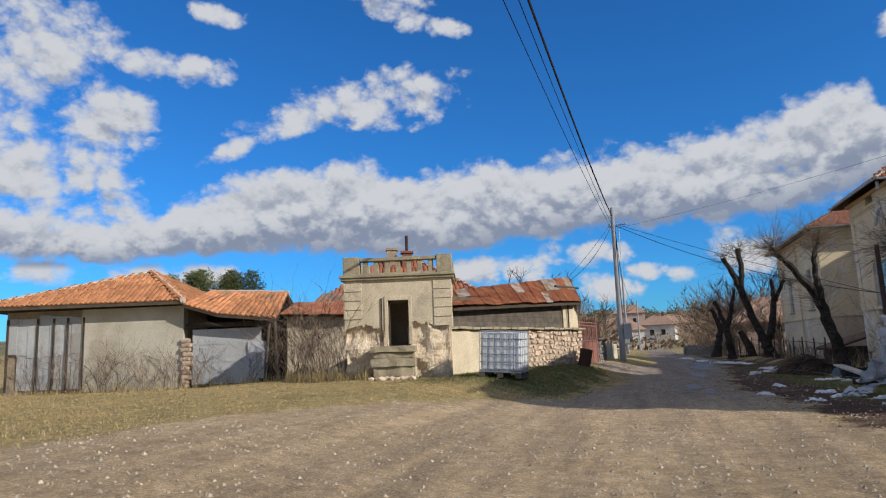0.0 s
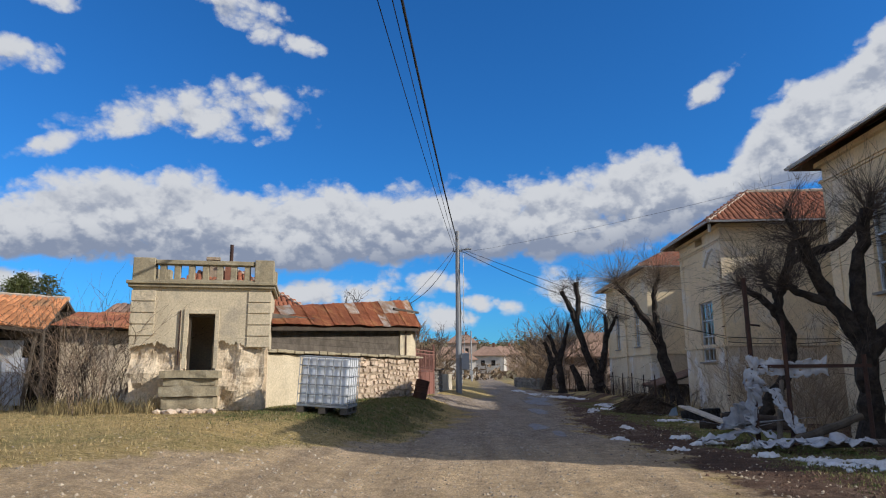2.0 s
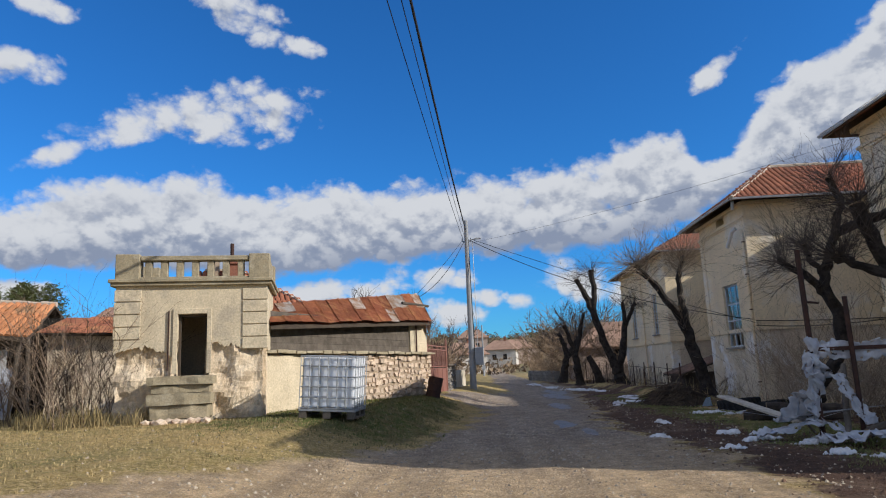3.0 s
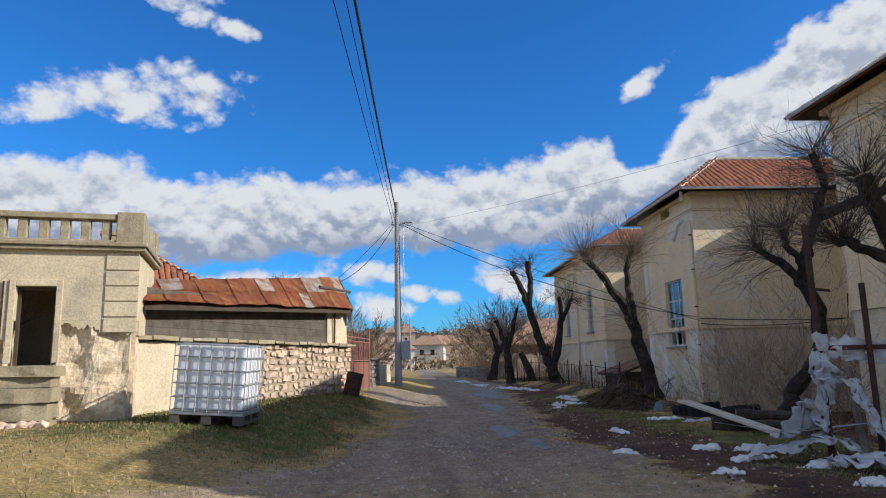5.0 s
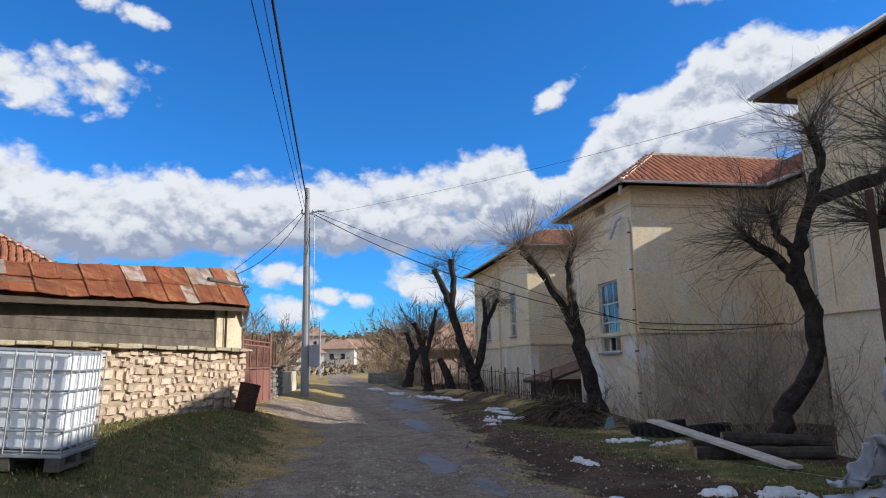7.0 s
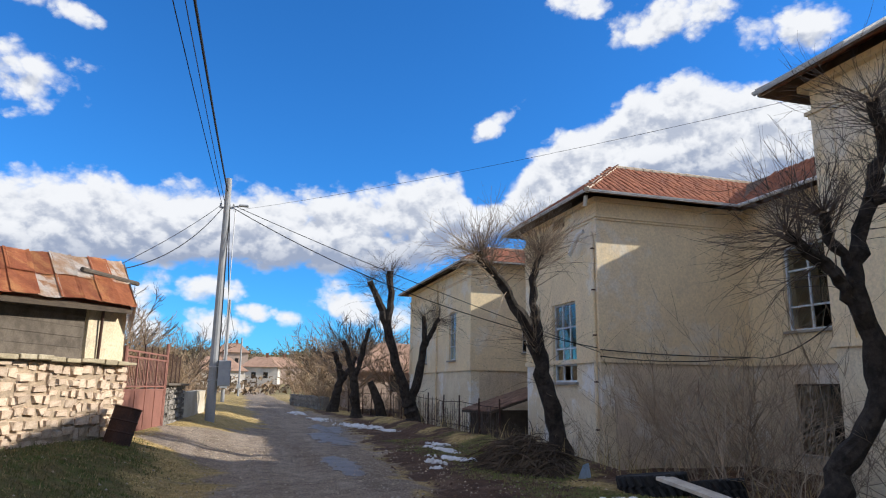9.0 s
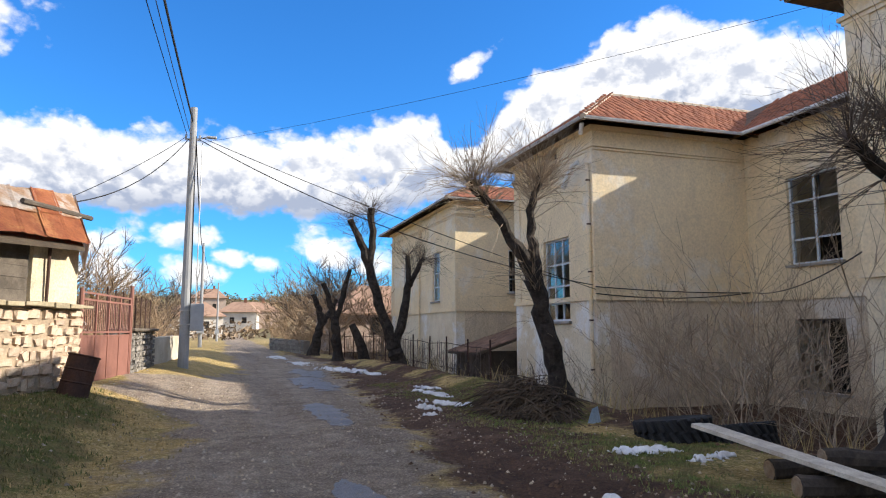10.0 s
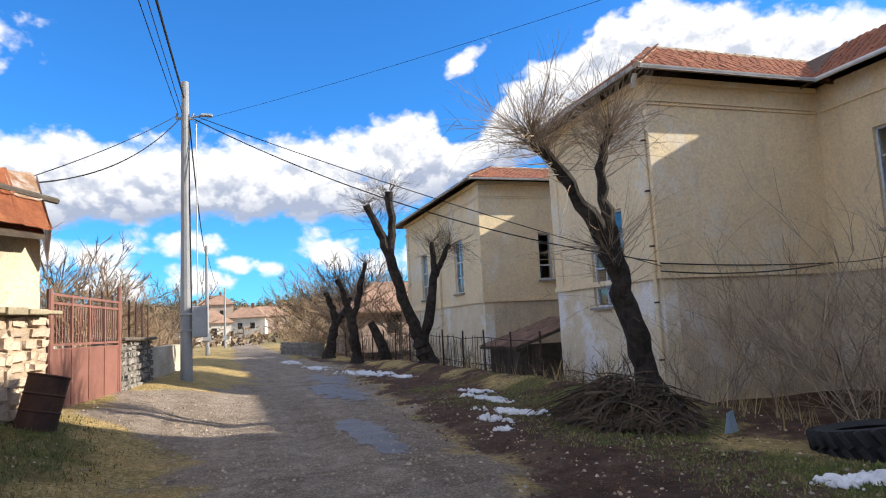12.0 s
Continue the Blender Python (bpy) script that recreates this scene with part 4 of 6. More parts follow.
for z, y0, y1, u in ((3.05, -0.2, 1.6, 0.12), (2.75, 0.0, 1.4, 0.25), (3.9, 0.5, 1.5, 0.85)):
    part("beam", tubes(([(-1.2, 0.5, z), (u - 0.1, 0.4, z)], 0.05), sides=6), WOOD, shed, "projecting grey roof beam")
part("end_post", tubes(([(0.0, 0.5, 2.1), (0.05, 0.5, 3.9)], 0.07), sides=6), DARKWOOD, shed)
part("end_sheet", (lambda bm: (slab(bm, [ER + Vector((0.0, 0.0, 0.06)), RR + Vector((0.0, -0.1, 0.06)), RR + Vector((0.35, 0.2, -0.25)), ER + Vector((0.3, 0.25, -0.45))], 0.01), bm)[1])(bmesh.new()), RUSTPALE, shed, "bent pale flashing sheet")

# ---- tiled house and outbuildings ----
HM = pose(-12.0, 22.3, 0, 0, 0, 14)
house = thing("tiled_farmhouse", HM, "old whitewashed farmhouse with sagging orange tile roof and tin walls", "house")
part("wall", wall_mesh("y", 0.0, 0.4, -7.5, -3.45, 0.0, 3.5), WHITEWASH, house)
for d in ((-10.6, -7.5, 0.12, 0.4, 0.0, 3.5), (-10.6, -10.2, 0.4, 6.2, 0.0, 3.5), (-3.85, -3.45, 0.4, 6.2, 0.0, 3.5)):
    part("wall", boxes(d), MORTAR, house)
rng = random.Random(8)
for i in range(7):
    u = -10.55 + i * 0.44
    top, low = 3.3 + rng.uniform(-0.1, 0.05), 1.75 + rng.uniform(-0.1, 0.1)
    part("tin_sheet", boxes((u, u + 0.45, 0.02 + 0.02 * (i % 2), 0.035 + 0.02 * (i % 2), low, top)), TINBLUE, house, "grey tin wall sheet")
    if i not in (0,):
        part("tin_sheet", boxes((u + 0.02, u + 0.44, 0.04 + 0.02 * (i % 2), 0.055 + 0.02 * (i % 2), 0.45, low + 0.05)), TINBLUE, house, "grey tin wall sheet")
for u in (-10.5, -9.3, -8.65, -8.1, -7.45):
    part("batten", boxes((u, u + 0.07, -0.03, 0.03, 0.4, 3.2)), DARKWOOD, house)
AP = (-6.2, 3.0, 5.25)
hp = [(-11.6, -0.55, 3.66), (-3.25, -0.55, 3.64), (-3.25, 6.6, 3.64), (-11.6, 6.6, 3.66)]
hr = roof_part(house, [(hp[0], hp[1], AP), (hp[1], hp[2], AP), (hp[2], hp[3], AP), (hp[3], hp[0], AP)], 0.12, DARKWOOD)
btile = tile_mesh("tile", 0.19, 0.40, 0.07, TILE)
lay_tiles(hr, btile, tile_places(hp[0], hp[1], AP, AP, 0.19, 0.33, trng), 220)
lay_tiles(hr, btile, tile_places(hp[1], hp[2], AP, AP, 0.19, 0.33, trng))
lay_tiles(hr, btile, tile_places(hp[3], hp[0], AP, AP, 0.19, 0.33, trng))
ridge_run(hr, hp[1], AP, 0.12), ridge_run(hr, hp[0], AP, 0.12)

barn = thing("tiled_barn", HM, "low barn with sagging orange tiles, tin door, leaning posts", "barn")
q = [(-3.3, -0.5, 3.5), (-1.9, -0.6, 3.06), (0.35, -0.6, 2.82), (0.1, 2.0, 4.02), (-3.2, 2.0, 4.18)]
br = roof_part(barn, [(q[0], q[1], (-1.8, 2.0, 4.1), q[4]), (q[1], q[2], q[3], (-1.8, 2.0, 4.1)), ((-3.2, 2.0, 4.18), q[3], (0.1, 5.0, 2.8), (-3.2, 5.0, 2.8))], 0.1, DARKWOOD)
lay_tiles(br, btile, tile_places(q[1], q[2], q[3], (-1.8, 2.0, 4.1), 0.19, 0.33, trng), 60)
lay_tiles(br, btile, tile_places(q[0], q[1], (-1.8, 2.0, 4.1), q[4], 0.19, 0.33, trng))
ridge_run(br, q[4], q[3], 0.1)
# near-black back wall stands in for the barn's inner shade
part("back_wall", boxes((-3.4, 0.3, 2.2, 2.4, 0.2, 3.6), (-3.3, 0.3, 2.4, 2.5, 0.2, 3.0)), UNLIT_BLACK, barn)
part("lintel", boxes((-3.4, 0.1, 0.1, 0.3, 2.62, 2.8)), DARKWOOD, barn)
for i, (a, b) in enumerate(((1.95, 2.52), (1.28, 1.95), (0.45, 1.28))):
    part("door_sheet", boxes((-3.1, -0.4 - 0.05 * i, 0.04 + 0.012 * i, 0.05 + 0.012 * i, a, b + 0.02)), TINBLUE, barn, "grey tin door sheet")
part("torn_tarpaulin", rough_block(-0.9, -0.15, -0.02, 0.03, 0.6, 2.0, 0.05, 6, 33), FOIL, barn, "torn grey tarpaulin")
for u, l in ((-0.05, 0.22), (0.15, -0.1)):
    part("post", tubes(([(u - l, 0.0, 0.3), (u, -0.05, 2.85)], 0.06), sides=7), WOOD, barn, "leaning grey post")
srng = random.Random(4)
for i in range(11):
    bm = bmesh.new()
    w, h = srng.uniform(0.26, 0.42), 0.17
    box(bm, -w / 2, w / 2, -0.12, 0.12, 0, h)
    bmesh.ops.bevel(bm, geom=bm.edges[:], offset=0.03, segments=2, affect="EDGES")
    o = part("corner_stone", bm, STONE, barn)
    o.location = (-3.3 + srng.uniform(-0.06, 0.06), 0.0, 0.3 + i * 0.175)
    o.rotation_euler = (0, 0, srng.uniform(-0.2, 0.2))

low = thing("low_outbuilding", HM, "low plastered outbuilding under a rusty sheet roof", "outbuilding")
part("wall", rough_block(0.45, 5.2, 0.6, 0.9, 0.2, 3.0, 0.03, 10, 40), PLINTH, low)
for k in range(6):
    ua, ub, va, vb = 0.3 + 0.52 * k, 0.3 + 0.52 * k + 0.54, 0.3 + 0.78 * k, 0.3 + 0.78 * k + 0.8
    dz = 0.012 * (k % 2)
    roof_part(low, [((ua, 0.05 + 0.05 * (k % 3), 3.02 + dz - 0.02 * k), (ub, 0.05 + 0.05 * (k % 3), 3.0 + dz - 0.02 * k), (vb, 2.5, 3.62 + dz), (va, 2.5, 3.65 + dz))], 0.01, RUST, "roof_sheet")
roof_part(low, [((0.35, 0.3, 2.98), (3.4, 0.3, 2.86), (5.0, 2.5, 3.5), (0.35, 2.5, 3.55))], 0.05, DARKWOOD)
rl2 = roof_part(low, [((1.0, 2.5, 3.5), (5.5, 2.5, 3.5), (5.5, 4.5, 4.15), (1.0, 4.5, 4.15))], 0.08, DARKWOOD, "upper_roof")
lay_tiles(rl2, tile_mesh("tile", 0.24, 0.40, 0.05, WORNTILE), tile_places((1.0, 2.5, 3.5), (5.5, 2.5, 3.5), (5.5, 4.5, 4.15), (1.0, 4.5, 4.15), 0.25, 0.36, trng))
part("upper_wall", boxes((1.1, 5.4, 3.0, 4.4, 0.2, 3.5)), PLINTH, low)

# farmhouse behind the gatehouse, with chimney and flue
rear = thing("rear_house", pose(-12.2, 39.5, 0, 0, 0, 20), "house behind the sheds with red tiled hip roof and chimney", "house")
part("wall", boxes((-4.5, 3.6, -3.6, 3.6, 0, 4.6)), PLINTH, rear)
rp = [(-5.0, -4.1, 4.6), (4.1, -4.1, 4.6), (4.1, 4.1, 4.6), (-5.0, 4.1, 4.6), (-1.6, 0, 7.3), (0.2, 0, 7.3)]
rr = roof_part(rear, [(rp[0], rp[1], rp[5], rp[4]), (rp[1], rp[2], rp[5]), (rp[2], rp[3], rp[4], rp[5]), (rp[3], rp[0], rp[4])], 0.1, DARKWOOD)
lay_tiles(rr, stile, tile_places(rp[0], rp[1], rp[5], rp[4], 0.25, 0.36, trng) + tile_places(rp[1], rp[2], rp[5], rp[5], 0.25, 0.36, trng))
ridge_run(rr, rp[1], rp[5]), ridge_run(rr, rp[4], rp[5])
ch = part("chimney", boxes((-1.45, -0.85, -0.9, -0.3, 6.2, 7.75), (-1.52, -0.78, -0.97, -0.23, 7.75, 7.9)), MORTAR, rear, "rendered chimney")
part("flue_pipe", tubes(([(-0.2, -0.9, 6.3), (-0.2, -0.9, 8.65)], 0.10), sides=10), DARKRUST, rear)
part("chimney_cap", boxes((-0.5, 0.1, -1.2, -0.6, 6.3, 7.5), (-0.6, 0.2, -1.3, -0.5, 7.5, 7.62)), BRICK, rear)

# ---- plastic tank in its cage ----
tank = thing("caged_water_tank", pose(-2.8, 18.0, 0.62, 1.0, 3.5, -3) @ Matrix.Diagonal((1, 1, 1.1, 1)), "white plastic bulk tank in a galvanised wire cage on a pallet", "tank")
bm = bmesh.new()
box(bm, 0.04, 1.16, 0.04, 0.96, 0.18, 1.14)
bmesh.ops.bevel(bm, geom=bm.edges[:], offset=0.05, segments=2, affect="EDGES")
bulges = []
for i in range(6):
    for k in range(5):
        b2 = bmesh.new()
        z0, x0 = 0.19 + k * 0.19, 0.05 + i * 0.185
        box(b2, x0 + 0.004, x0 + 0.181, 0.026, 0.07, z0 + 0.004, z0 + 0.186)
        b3 = bmesh.new()
        if i < 5:
            box(b3, 1.13, 1.174, x0 + 0.004, x0 + 0.178, z0 + 0.004, z0 + 0.186)
        for b in (b2, b3):
            bmesh.ops.bevel(b, geom=b.edges[:], offset=0.014, segments=2, affect="EDGES")
        bulges += [b2, b3] if i < 5 else [b2]
tank_body = part("tank_body", bm, HDPE, tank)
for b2 in bulges:
    part("bulge", b2, HDPE, tank_body)
part("lid", tubes(([(0.6, 0.5, 1.12), (0.6, 0.5, 1.165)], 0.09), sides=16), HDPE, tank)
for z in (0.17, 0.37, 0.57, 0.77, 0.97, 1.15):
    part("cage_ring", tubes(([(0, 0, z), (1.2, 0, z), (1.2, 1.0, z), (0, 1.0, z), (0, 0, z)], 0.011), sides=6), STEEL, tank)
for k in range(7):
    x = 1.2 * k / 6
    for y in (-0.006, 1.006):
        part("cage_bar", tubes(([(x, y, 0.15), (x, y, 1.16)], 0.010), sides=6), STEEL, tank)
for k in range(1, 5):
    y = k / 5
    for x in (-0.006, 1.206):
        part("cage_bar", tubes(([(x, y, 0.15), (x, y, 1.16)], 0.010), sides=6), STEEL, tank)
for y in (0.3, 0.7):
    part("top_bar", tubes(([(0, y, 1.16), (1.2, y, 1.16)], 0.011), sides=6), STEEL, tank)
part("pallet_deck", boxes((-0.01, 1.21, -0.01, 1.01, 0.11, 0.15), bevel=0.006), STEEL, tank)
for x in (0.0, 0.52, 1.04):
    for y in (0.0, 0.43, 0.86):
        part("pallet_block", boxes((x, x + 0.16, y, y + 0.14, 0.02, 0.11)), WOOD, tank)
for x in (0.0, 0.52, 1.04):
    part("pallet_runner", boxes((x, x + 0.16, 0, 1.0, -0.02, 0.02)), WOOD, tank)

# ---- gate, pillar, wall on the shed's side ----
gate = thing("metal_gate", pose(-0.97, 29.7, 0, 0, 0, 80.6), "red-brown painted steel yard gate with wrought bars above solid panels", "gate")
GL = 3.2
for k in range(5):
    u = GL * k / 4
    part("stile", boxes((u - 0.025, u + 0.025, -0.02, 0.02, 0.55, 2.42)), GATERUST, gate)
for z in (0.58, 1.52, 1.60, 2.28, 2.42):
    part("rail", boxes((0, GL, -0.015, 0.015, z - 0.02, z + 0.02)), GATERUST, gate)
for k in range(4):
    part("panel", boxes((GL * k / 4 + 0.025, GL * (k + 1) / 4 - 0.025, -0.006, 0.004, 0.6, 1.5)), GATERUST, gate)
for k in range(28):
    u = GL * (k + 0.5) / 28
    if k % 7 != 6:
        part("bar", tubes(([(u, 0, 1.62), (u + 0.02, 0, 1.8), (u - 0.02, 0, 2.05), (u, 0, 2.28)], 0.011), sides=5), GATERUST, gate)
part("gate_post", tubes(([(GL + 0.08, 0, 0.4), (GL + 0.08, 0, 2.75)], 0.045), sides=8), GATERUST, gate)
part("gate_post", tubes(([(-0.08, 0, 0.4), (-0.08, 0, 2.5)], 0.045), sides=8), GATERUST, gate)

barrel = thing("rusty_barrel", pose(-0.68, 27.6, gh(-0.68, 27.6) - 0.03, -4, 13, 10), "tilted rusty steel drum on the grass beside the gate", "barrel")
bm = bmesh.new()
zs = [0, 0.02, 0.22, 0.24, 0.26, 0.44, 0.46, 0.48, 0.68, 0.70]
tube(bm, [(0, 0, z) for z in zs], [0.26, 0.255, 0.25, 0.262, 0.25, 0.25, 0.262, 0.25, 0.252, 0.263], 20)
part("drum", bm, DARKRUST, barrel)
part("rim", tubes(([(0.257 * math.cos(a), 0.257 * math.sin(a), 0.705) for a in (2 * math.pi * k / 20 for k in range(21))], 0.014), sides=5), DARKRUST, barrel)


def dry_stone_wall(name, m, length, z0, z1, thick, sw, sh, material, label, seed, core=DARKSTONE, category="wall"):
    """A wall of separate fieldstones over a dark core. One set of stone meshes is shared."""
    w = thing(name, m, label, category)
    part("core", boxes((0.02, length - 0.02, 0.07, thick - 0.03, z0, z1 - 0.02)), core, w)
    set_stones(w, 0, length, z0, z1, sw, sh, material, seed)
    return w


STONES = {}


def stone_set(material):
    if material.name not in STONES:
        r = random.Random(77)
        made = []
        for k in range(10):
            bm = bmesh.new()
            box(bm, -0.5, 0.5, 0, 0.5, 0, 1)
            bmesh.ops.bevel(bm, geom=bm.edges[:], offset=0.2, segments=2, affect="EDGES")
            o = Vector((k * 5.3, 0, 0))
            for v in bm.verts:
                n_ = noise.noise_vector(v.co * 1.6 + o)
                v.co += Vector((n_.x * 0.22, n_.y * 0.12, n_.z * 0.24)) + noise.noise_vector(v.co * 6 + o) * 0.035
            me = bpy.data.meshes.new("stone")
            bm.to_mesh(me)
            bm.free()
            me.materials.append(material)
            made.append(me)
        STONES[material.name] = made
    return STONES[material.name]


def set_stones(parent, u0, u1, z0, z1, sw, sh, material, seed, y=0.0):
    r = random.Random(seed)
    z = z0
    while z < z1 - 0.04:
        h = min(r.uniform(0.7, 1.35) * sh, z1 - z)
        u = u0 + r.uniform(-0.1, 0)
        while u < u1 - 0.03:
            w = min(r.uniform(0.55, 1.6) * sw, u1 - u)
            o = new("stone", r.choice(stone_set(material)))
            o.parent = parent
            o.matrix_local = pose(u + w / 2, y + r.uniform(-0.035, 0.03), z + 0.004 + r.uniform(-0.012, 0.012), r.uniform(-3, 3), r.uniform(-4, 4), r.uniform(-5, 5)) @ Matrix.Diagonal((w * 1.1, 0.36, h * r.uniform(0.98, 1.12), 1))
            u += w
        z += h


pw = dry_stone_wall("stone_garden_wall", pose(-0.42, 33.15, 0, 0, 0, 87.5), 4.3, 0.35, 1.62, 0.5, 0.34, 0.13, DARKSTONE, "grey dry-stone garden wall with a slab coping beside the gate", 5)
set_stones(thing("stone_gate_pier", pose(-0.92, 33.1, 0, 0, 0, -2), "dry-stone gate pier of grey stones", "pier"), 0.0, 0.52, 0.35, 1.62, 0.34, 0.13, DARKSTONE, 9)
part("coping", boxes((-0.1, 4.4, -0.1, 0.55, 1.62, 1.69), bevel=0.015), WOOD, pw)
ww = thing("whitewashed_low_wall", pose(-0.3, 37.6, 0, 0, 0, 88), "patchy whitewashed low wall", "wall")
part("wall", rough_block(0, 9.0, 0, 0.4, 0.2, 1.4, 0.03, 14, 51), WHITEWASH, ww)
yf = thing("yard_fence", pose(-0.75, 33.3, 0, 0, 0, 88), "rusty wire mesh fence on thin posts above the wall", "fence")
for k in range(8):
    part("post", tubes(([(k * 1.15, 0.3, 1.0), (k * 1.15, 0.3, 2.75)], 0.022), sides=5), DARKRUST, yf)
bm = bmesh.new()
for k in range(60):
    tube(bm, [(k * 0.137, 0.3, 1.65), (k * 0.137, 0.3, 2.7)], 0.0045, 3, False)
for k in range(9):
    tube(bm, [(0, 0.3, 1.68 + k * 0.125), (8.05, 0.3, 1.68 + k * 0.125)], 0.0045, 3, False)
part("mesh", bm, DARKRUST, yf)

# ---- poles and wires ----
def pole(name, x, y, z0, z1, r0, label, extras):
    p = thing(name, pose(x, y, z0), label, "pole", "poles along the road")
    part("shaft", tubes(([(0, 0, -0.3), (0, 0, z1 - z0)], [r0, r0 * 0.62]), sides=12), POLE_CONC, p)
    if extras:
        part("lamp_arm", tubes(([(0.05, 0, 7.4), (0.5, -0.05, 7.5)], 0.025), sides=6), STEEL, p)
        part("lamp_head", boxes((0.42, 0.75, -0.12, 0.02, 7.46, 7.54), bevel=0.02), GREYBOX, p)
        part("crossbar", boxes((-0.25, 0.25, -0.03, 0.03, 7.36, 7.42)), STEEL, p)
        for xx in (-0.22, 0.22):
            part("insulator", tubes(([(xx, 0, 7.42), (xx, 0, 7.55)], 0.03), sides=8), GREYBOX, p)
        box_ = part("meter_cabinet", boxes((0.16, 0.56, -0.3, -0.02, 1.12, 1.98), bevel=0.015), GREYBOX, p, "grey meter cabinet strapped to the pole")
        for z in (1.3, 1.75):
            part("strap", boxes((-0.17, 0.17, -0.17, 0.17, z, z + 0.04)), STEEL, p)
        part("cabinet_door", boxes((0.18, 0.54, -0.312, -0.302, 1.15, 1.95)), GREYBOX, p)
        part("riser_cable", tubes(([(0.15, -0.08, 1.9), (0.12, -0.09, 5.0), (0.1, -0.05, 7.5)], 0.015), sides=5), WIREMAT, p)
        part("riser_pipe", tubes(([(0.3, 0.0, 1.98), (0.3, 0.02, 7.3)], 0.018), sides=5), STEEL, p)
    else:
        part("box", boxes((-0.28, 0.28, -0.3, -0.05, 1.2, 1.75)), GREYBOX, p)
    return p


pole("utility_pole", 0.63, 37.4, 0.5, 8.98, 0.17, "grey concrete utility pole with street lamp and meter cabinet", True)
pole("utility_pole", 0.22, 71.0, 0.2, 8.6, 0.16, "grey concrete utility pole further along the road", False)
pole("utility_pole", 1.3, 112.0, 0.0, 8.2, 0.16, "grey concrete utility pole further along the road", False)


def wire(name, a, b, sag, r, label):
    a, b = Vector(a), Vector(b)
    pts = [a.lerp(b, k / 24) - Vector((0, 0, sag * 4 * (k / 24) * (1 - k / 24))) for k in range(25)]
    return tagged(part(name, tubes((pts, r), sides=5), WIREMAT), label, "cable", "overhead lines")


wire("overhead_cable", (0.6, 37.3, 8.5), (-0.3, -14, 9.0), 0.9, 0.028, "thick black twisted overhead cable")
wire("overhead_wire", (0.45, 37.3, 8.0), (-0.9, -14, 8.7), 0.7, 0.010, "thin black overhead wire")
wire("overhead_wire", (0.55, 37.3, 8.05), (-0.55, -14, 8.9), 0.7, 0.010, "thin black overhead wire")
wire("overhead_cable", (0.7, 37.5, 8.3), (0.3, 70.8, 7.8), 1.2, 0.024, "thick black twisted overhead cable")
wire("overhead_cable", (0.3, 71.2, 7.8), (1.3, 111.8, 7.6), 1.2, 0.02, "thick black twisted overhead cable")
wire("service_wire", (0.5, 37.4, 7.9), (-1.3, 29.9, 4.3), 0.4, 0.014, "service wire to the shed roof")
wire("service_wire", (0.45, 37.4, 8.0), (-1.4, 29.8, 4.35), 0.1, 0.010, "service wire to the shed roof")
wire("service_wire", (0.85, 37.4, 7.9), (12.5, 32.4, 3.0), 0.6, 0.016, "black service cable to the school corner")
wire("service_wire", (0.85, 37.4, 8.0), (12.5, 32.2, 2.85), 0.15, 0.012, "black service cable to the school corner")
wire("service_wire", (0.85, 37.4, 7.8), (12.6, 22.5, 7.6), 0.2, 0.005, "thin wire to the school wing")
for dz, sg in ((2.95, 0.06), (2.74, 0.16)):
    wire("facade_cable", (12.6, 32.38, dz), (18.5, 32.38, 2.85), sg, 0.018, "black cable slung along the school wall")
wire("facade_cable", (18.5, 32.3, 2.85), (12.5, 23.3, 3.0), 0.25, 0.014, "black cable slung across the recess")

# ---- trees ----
def twig_run(r, start, way, length, bend, wander=0.25, n=5):
    p, d = Vector(start), Vector(way).normalized()
    out = [p.copy()]
    for _ in range(n):
        d = (d + Vector((r.uniform(-wander, wander), r.uniform(-wander, wander), bend + r.uniform(-wander, wander) * 0.5))).normalized()
        p = p + d * (length / n)
        out.append(p.copy())
    return out


def add_twig(bm, r, start, way, length, thick, bend, forks=2):
    run = twig_run(r, start, way, length, bend)
    tube(bm, run, [thick * (1 - 0.8 * i / 5) for i in range(6)], 3, False)
    for _ in range(forks):
        k = r.randint(1, 4)
        d = (run[k + 1] - run[k]).normalized() + Vector((r.uniform(-0.9, 0.9), r.uniform(-0.9, 0.9), r.uniform(-0.3, 0.6)))
        tube(bm, twig_run(r, run[k], d, length * r.uniform(0.3, 0.6), bend), [thick * 0.55 * (1 - 0.75 * i / 5) for i in range(6)], 3, False)


def gnarly(r, pts, rad, amp=0.06):
    """Densify a limb's course and make it knotty."""
    pts = [Vector(p) for p in pts]
    out, rr = [], []
    for i in range(len(pts) - 1):
        for k in range(4):
            f = k / 4
            out.append(pts[i].lerp(pts[i + 1], f) + Vector((r.uniform(-1, 1), r.uniform(-1, 1), r.uniform(-0.4, 0.4))) * amp * (0 if i == 0 and k == 0 else 1))
            rr.append((rad[i] * (1 - f) + rad[i + 1] * f) * r.uniform(0.9, 1.14))
    return out + [pts[-1]], rr + [rad[-1] * 1.12]


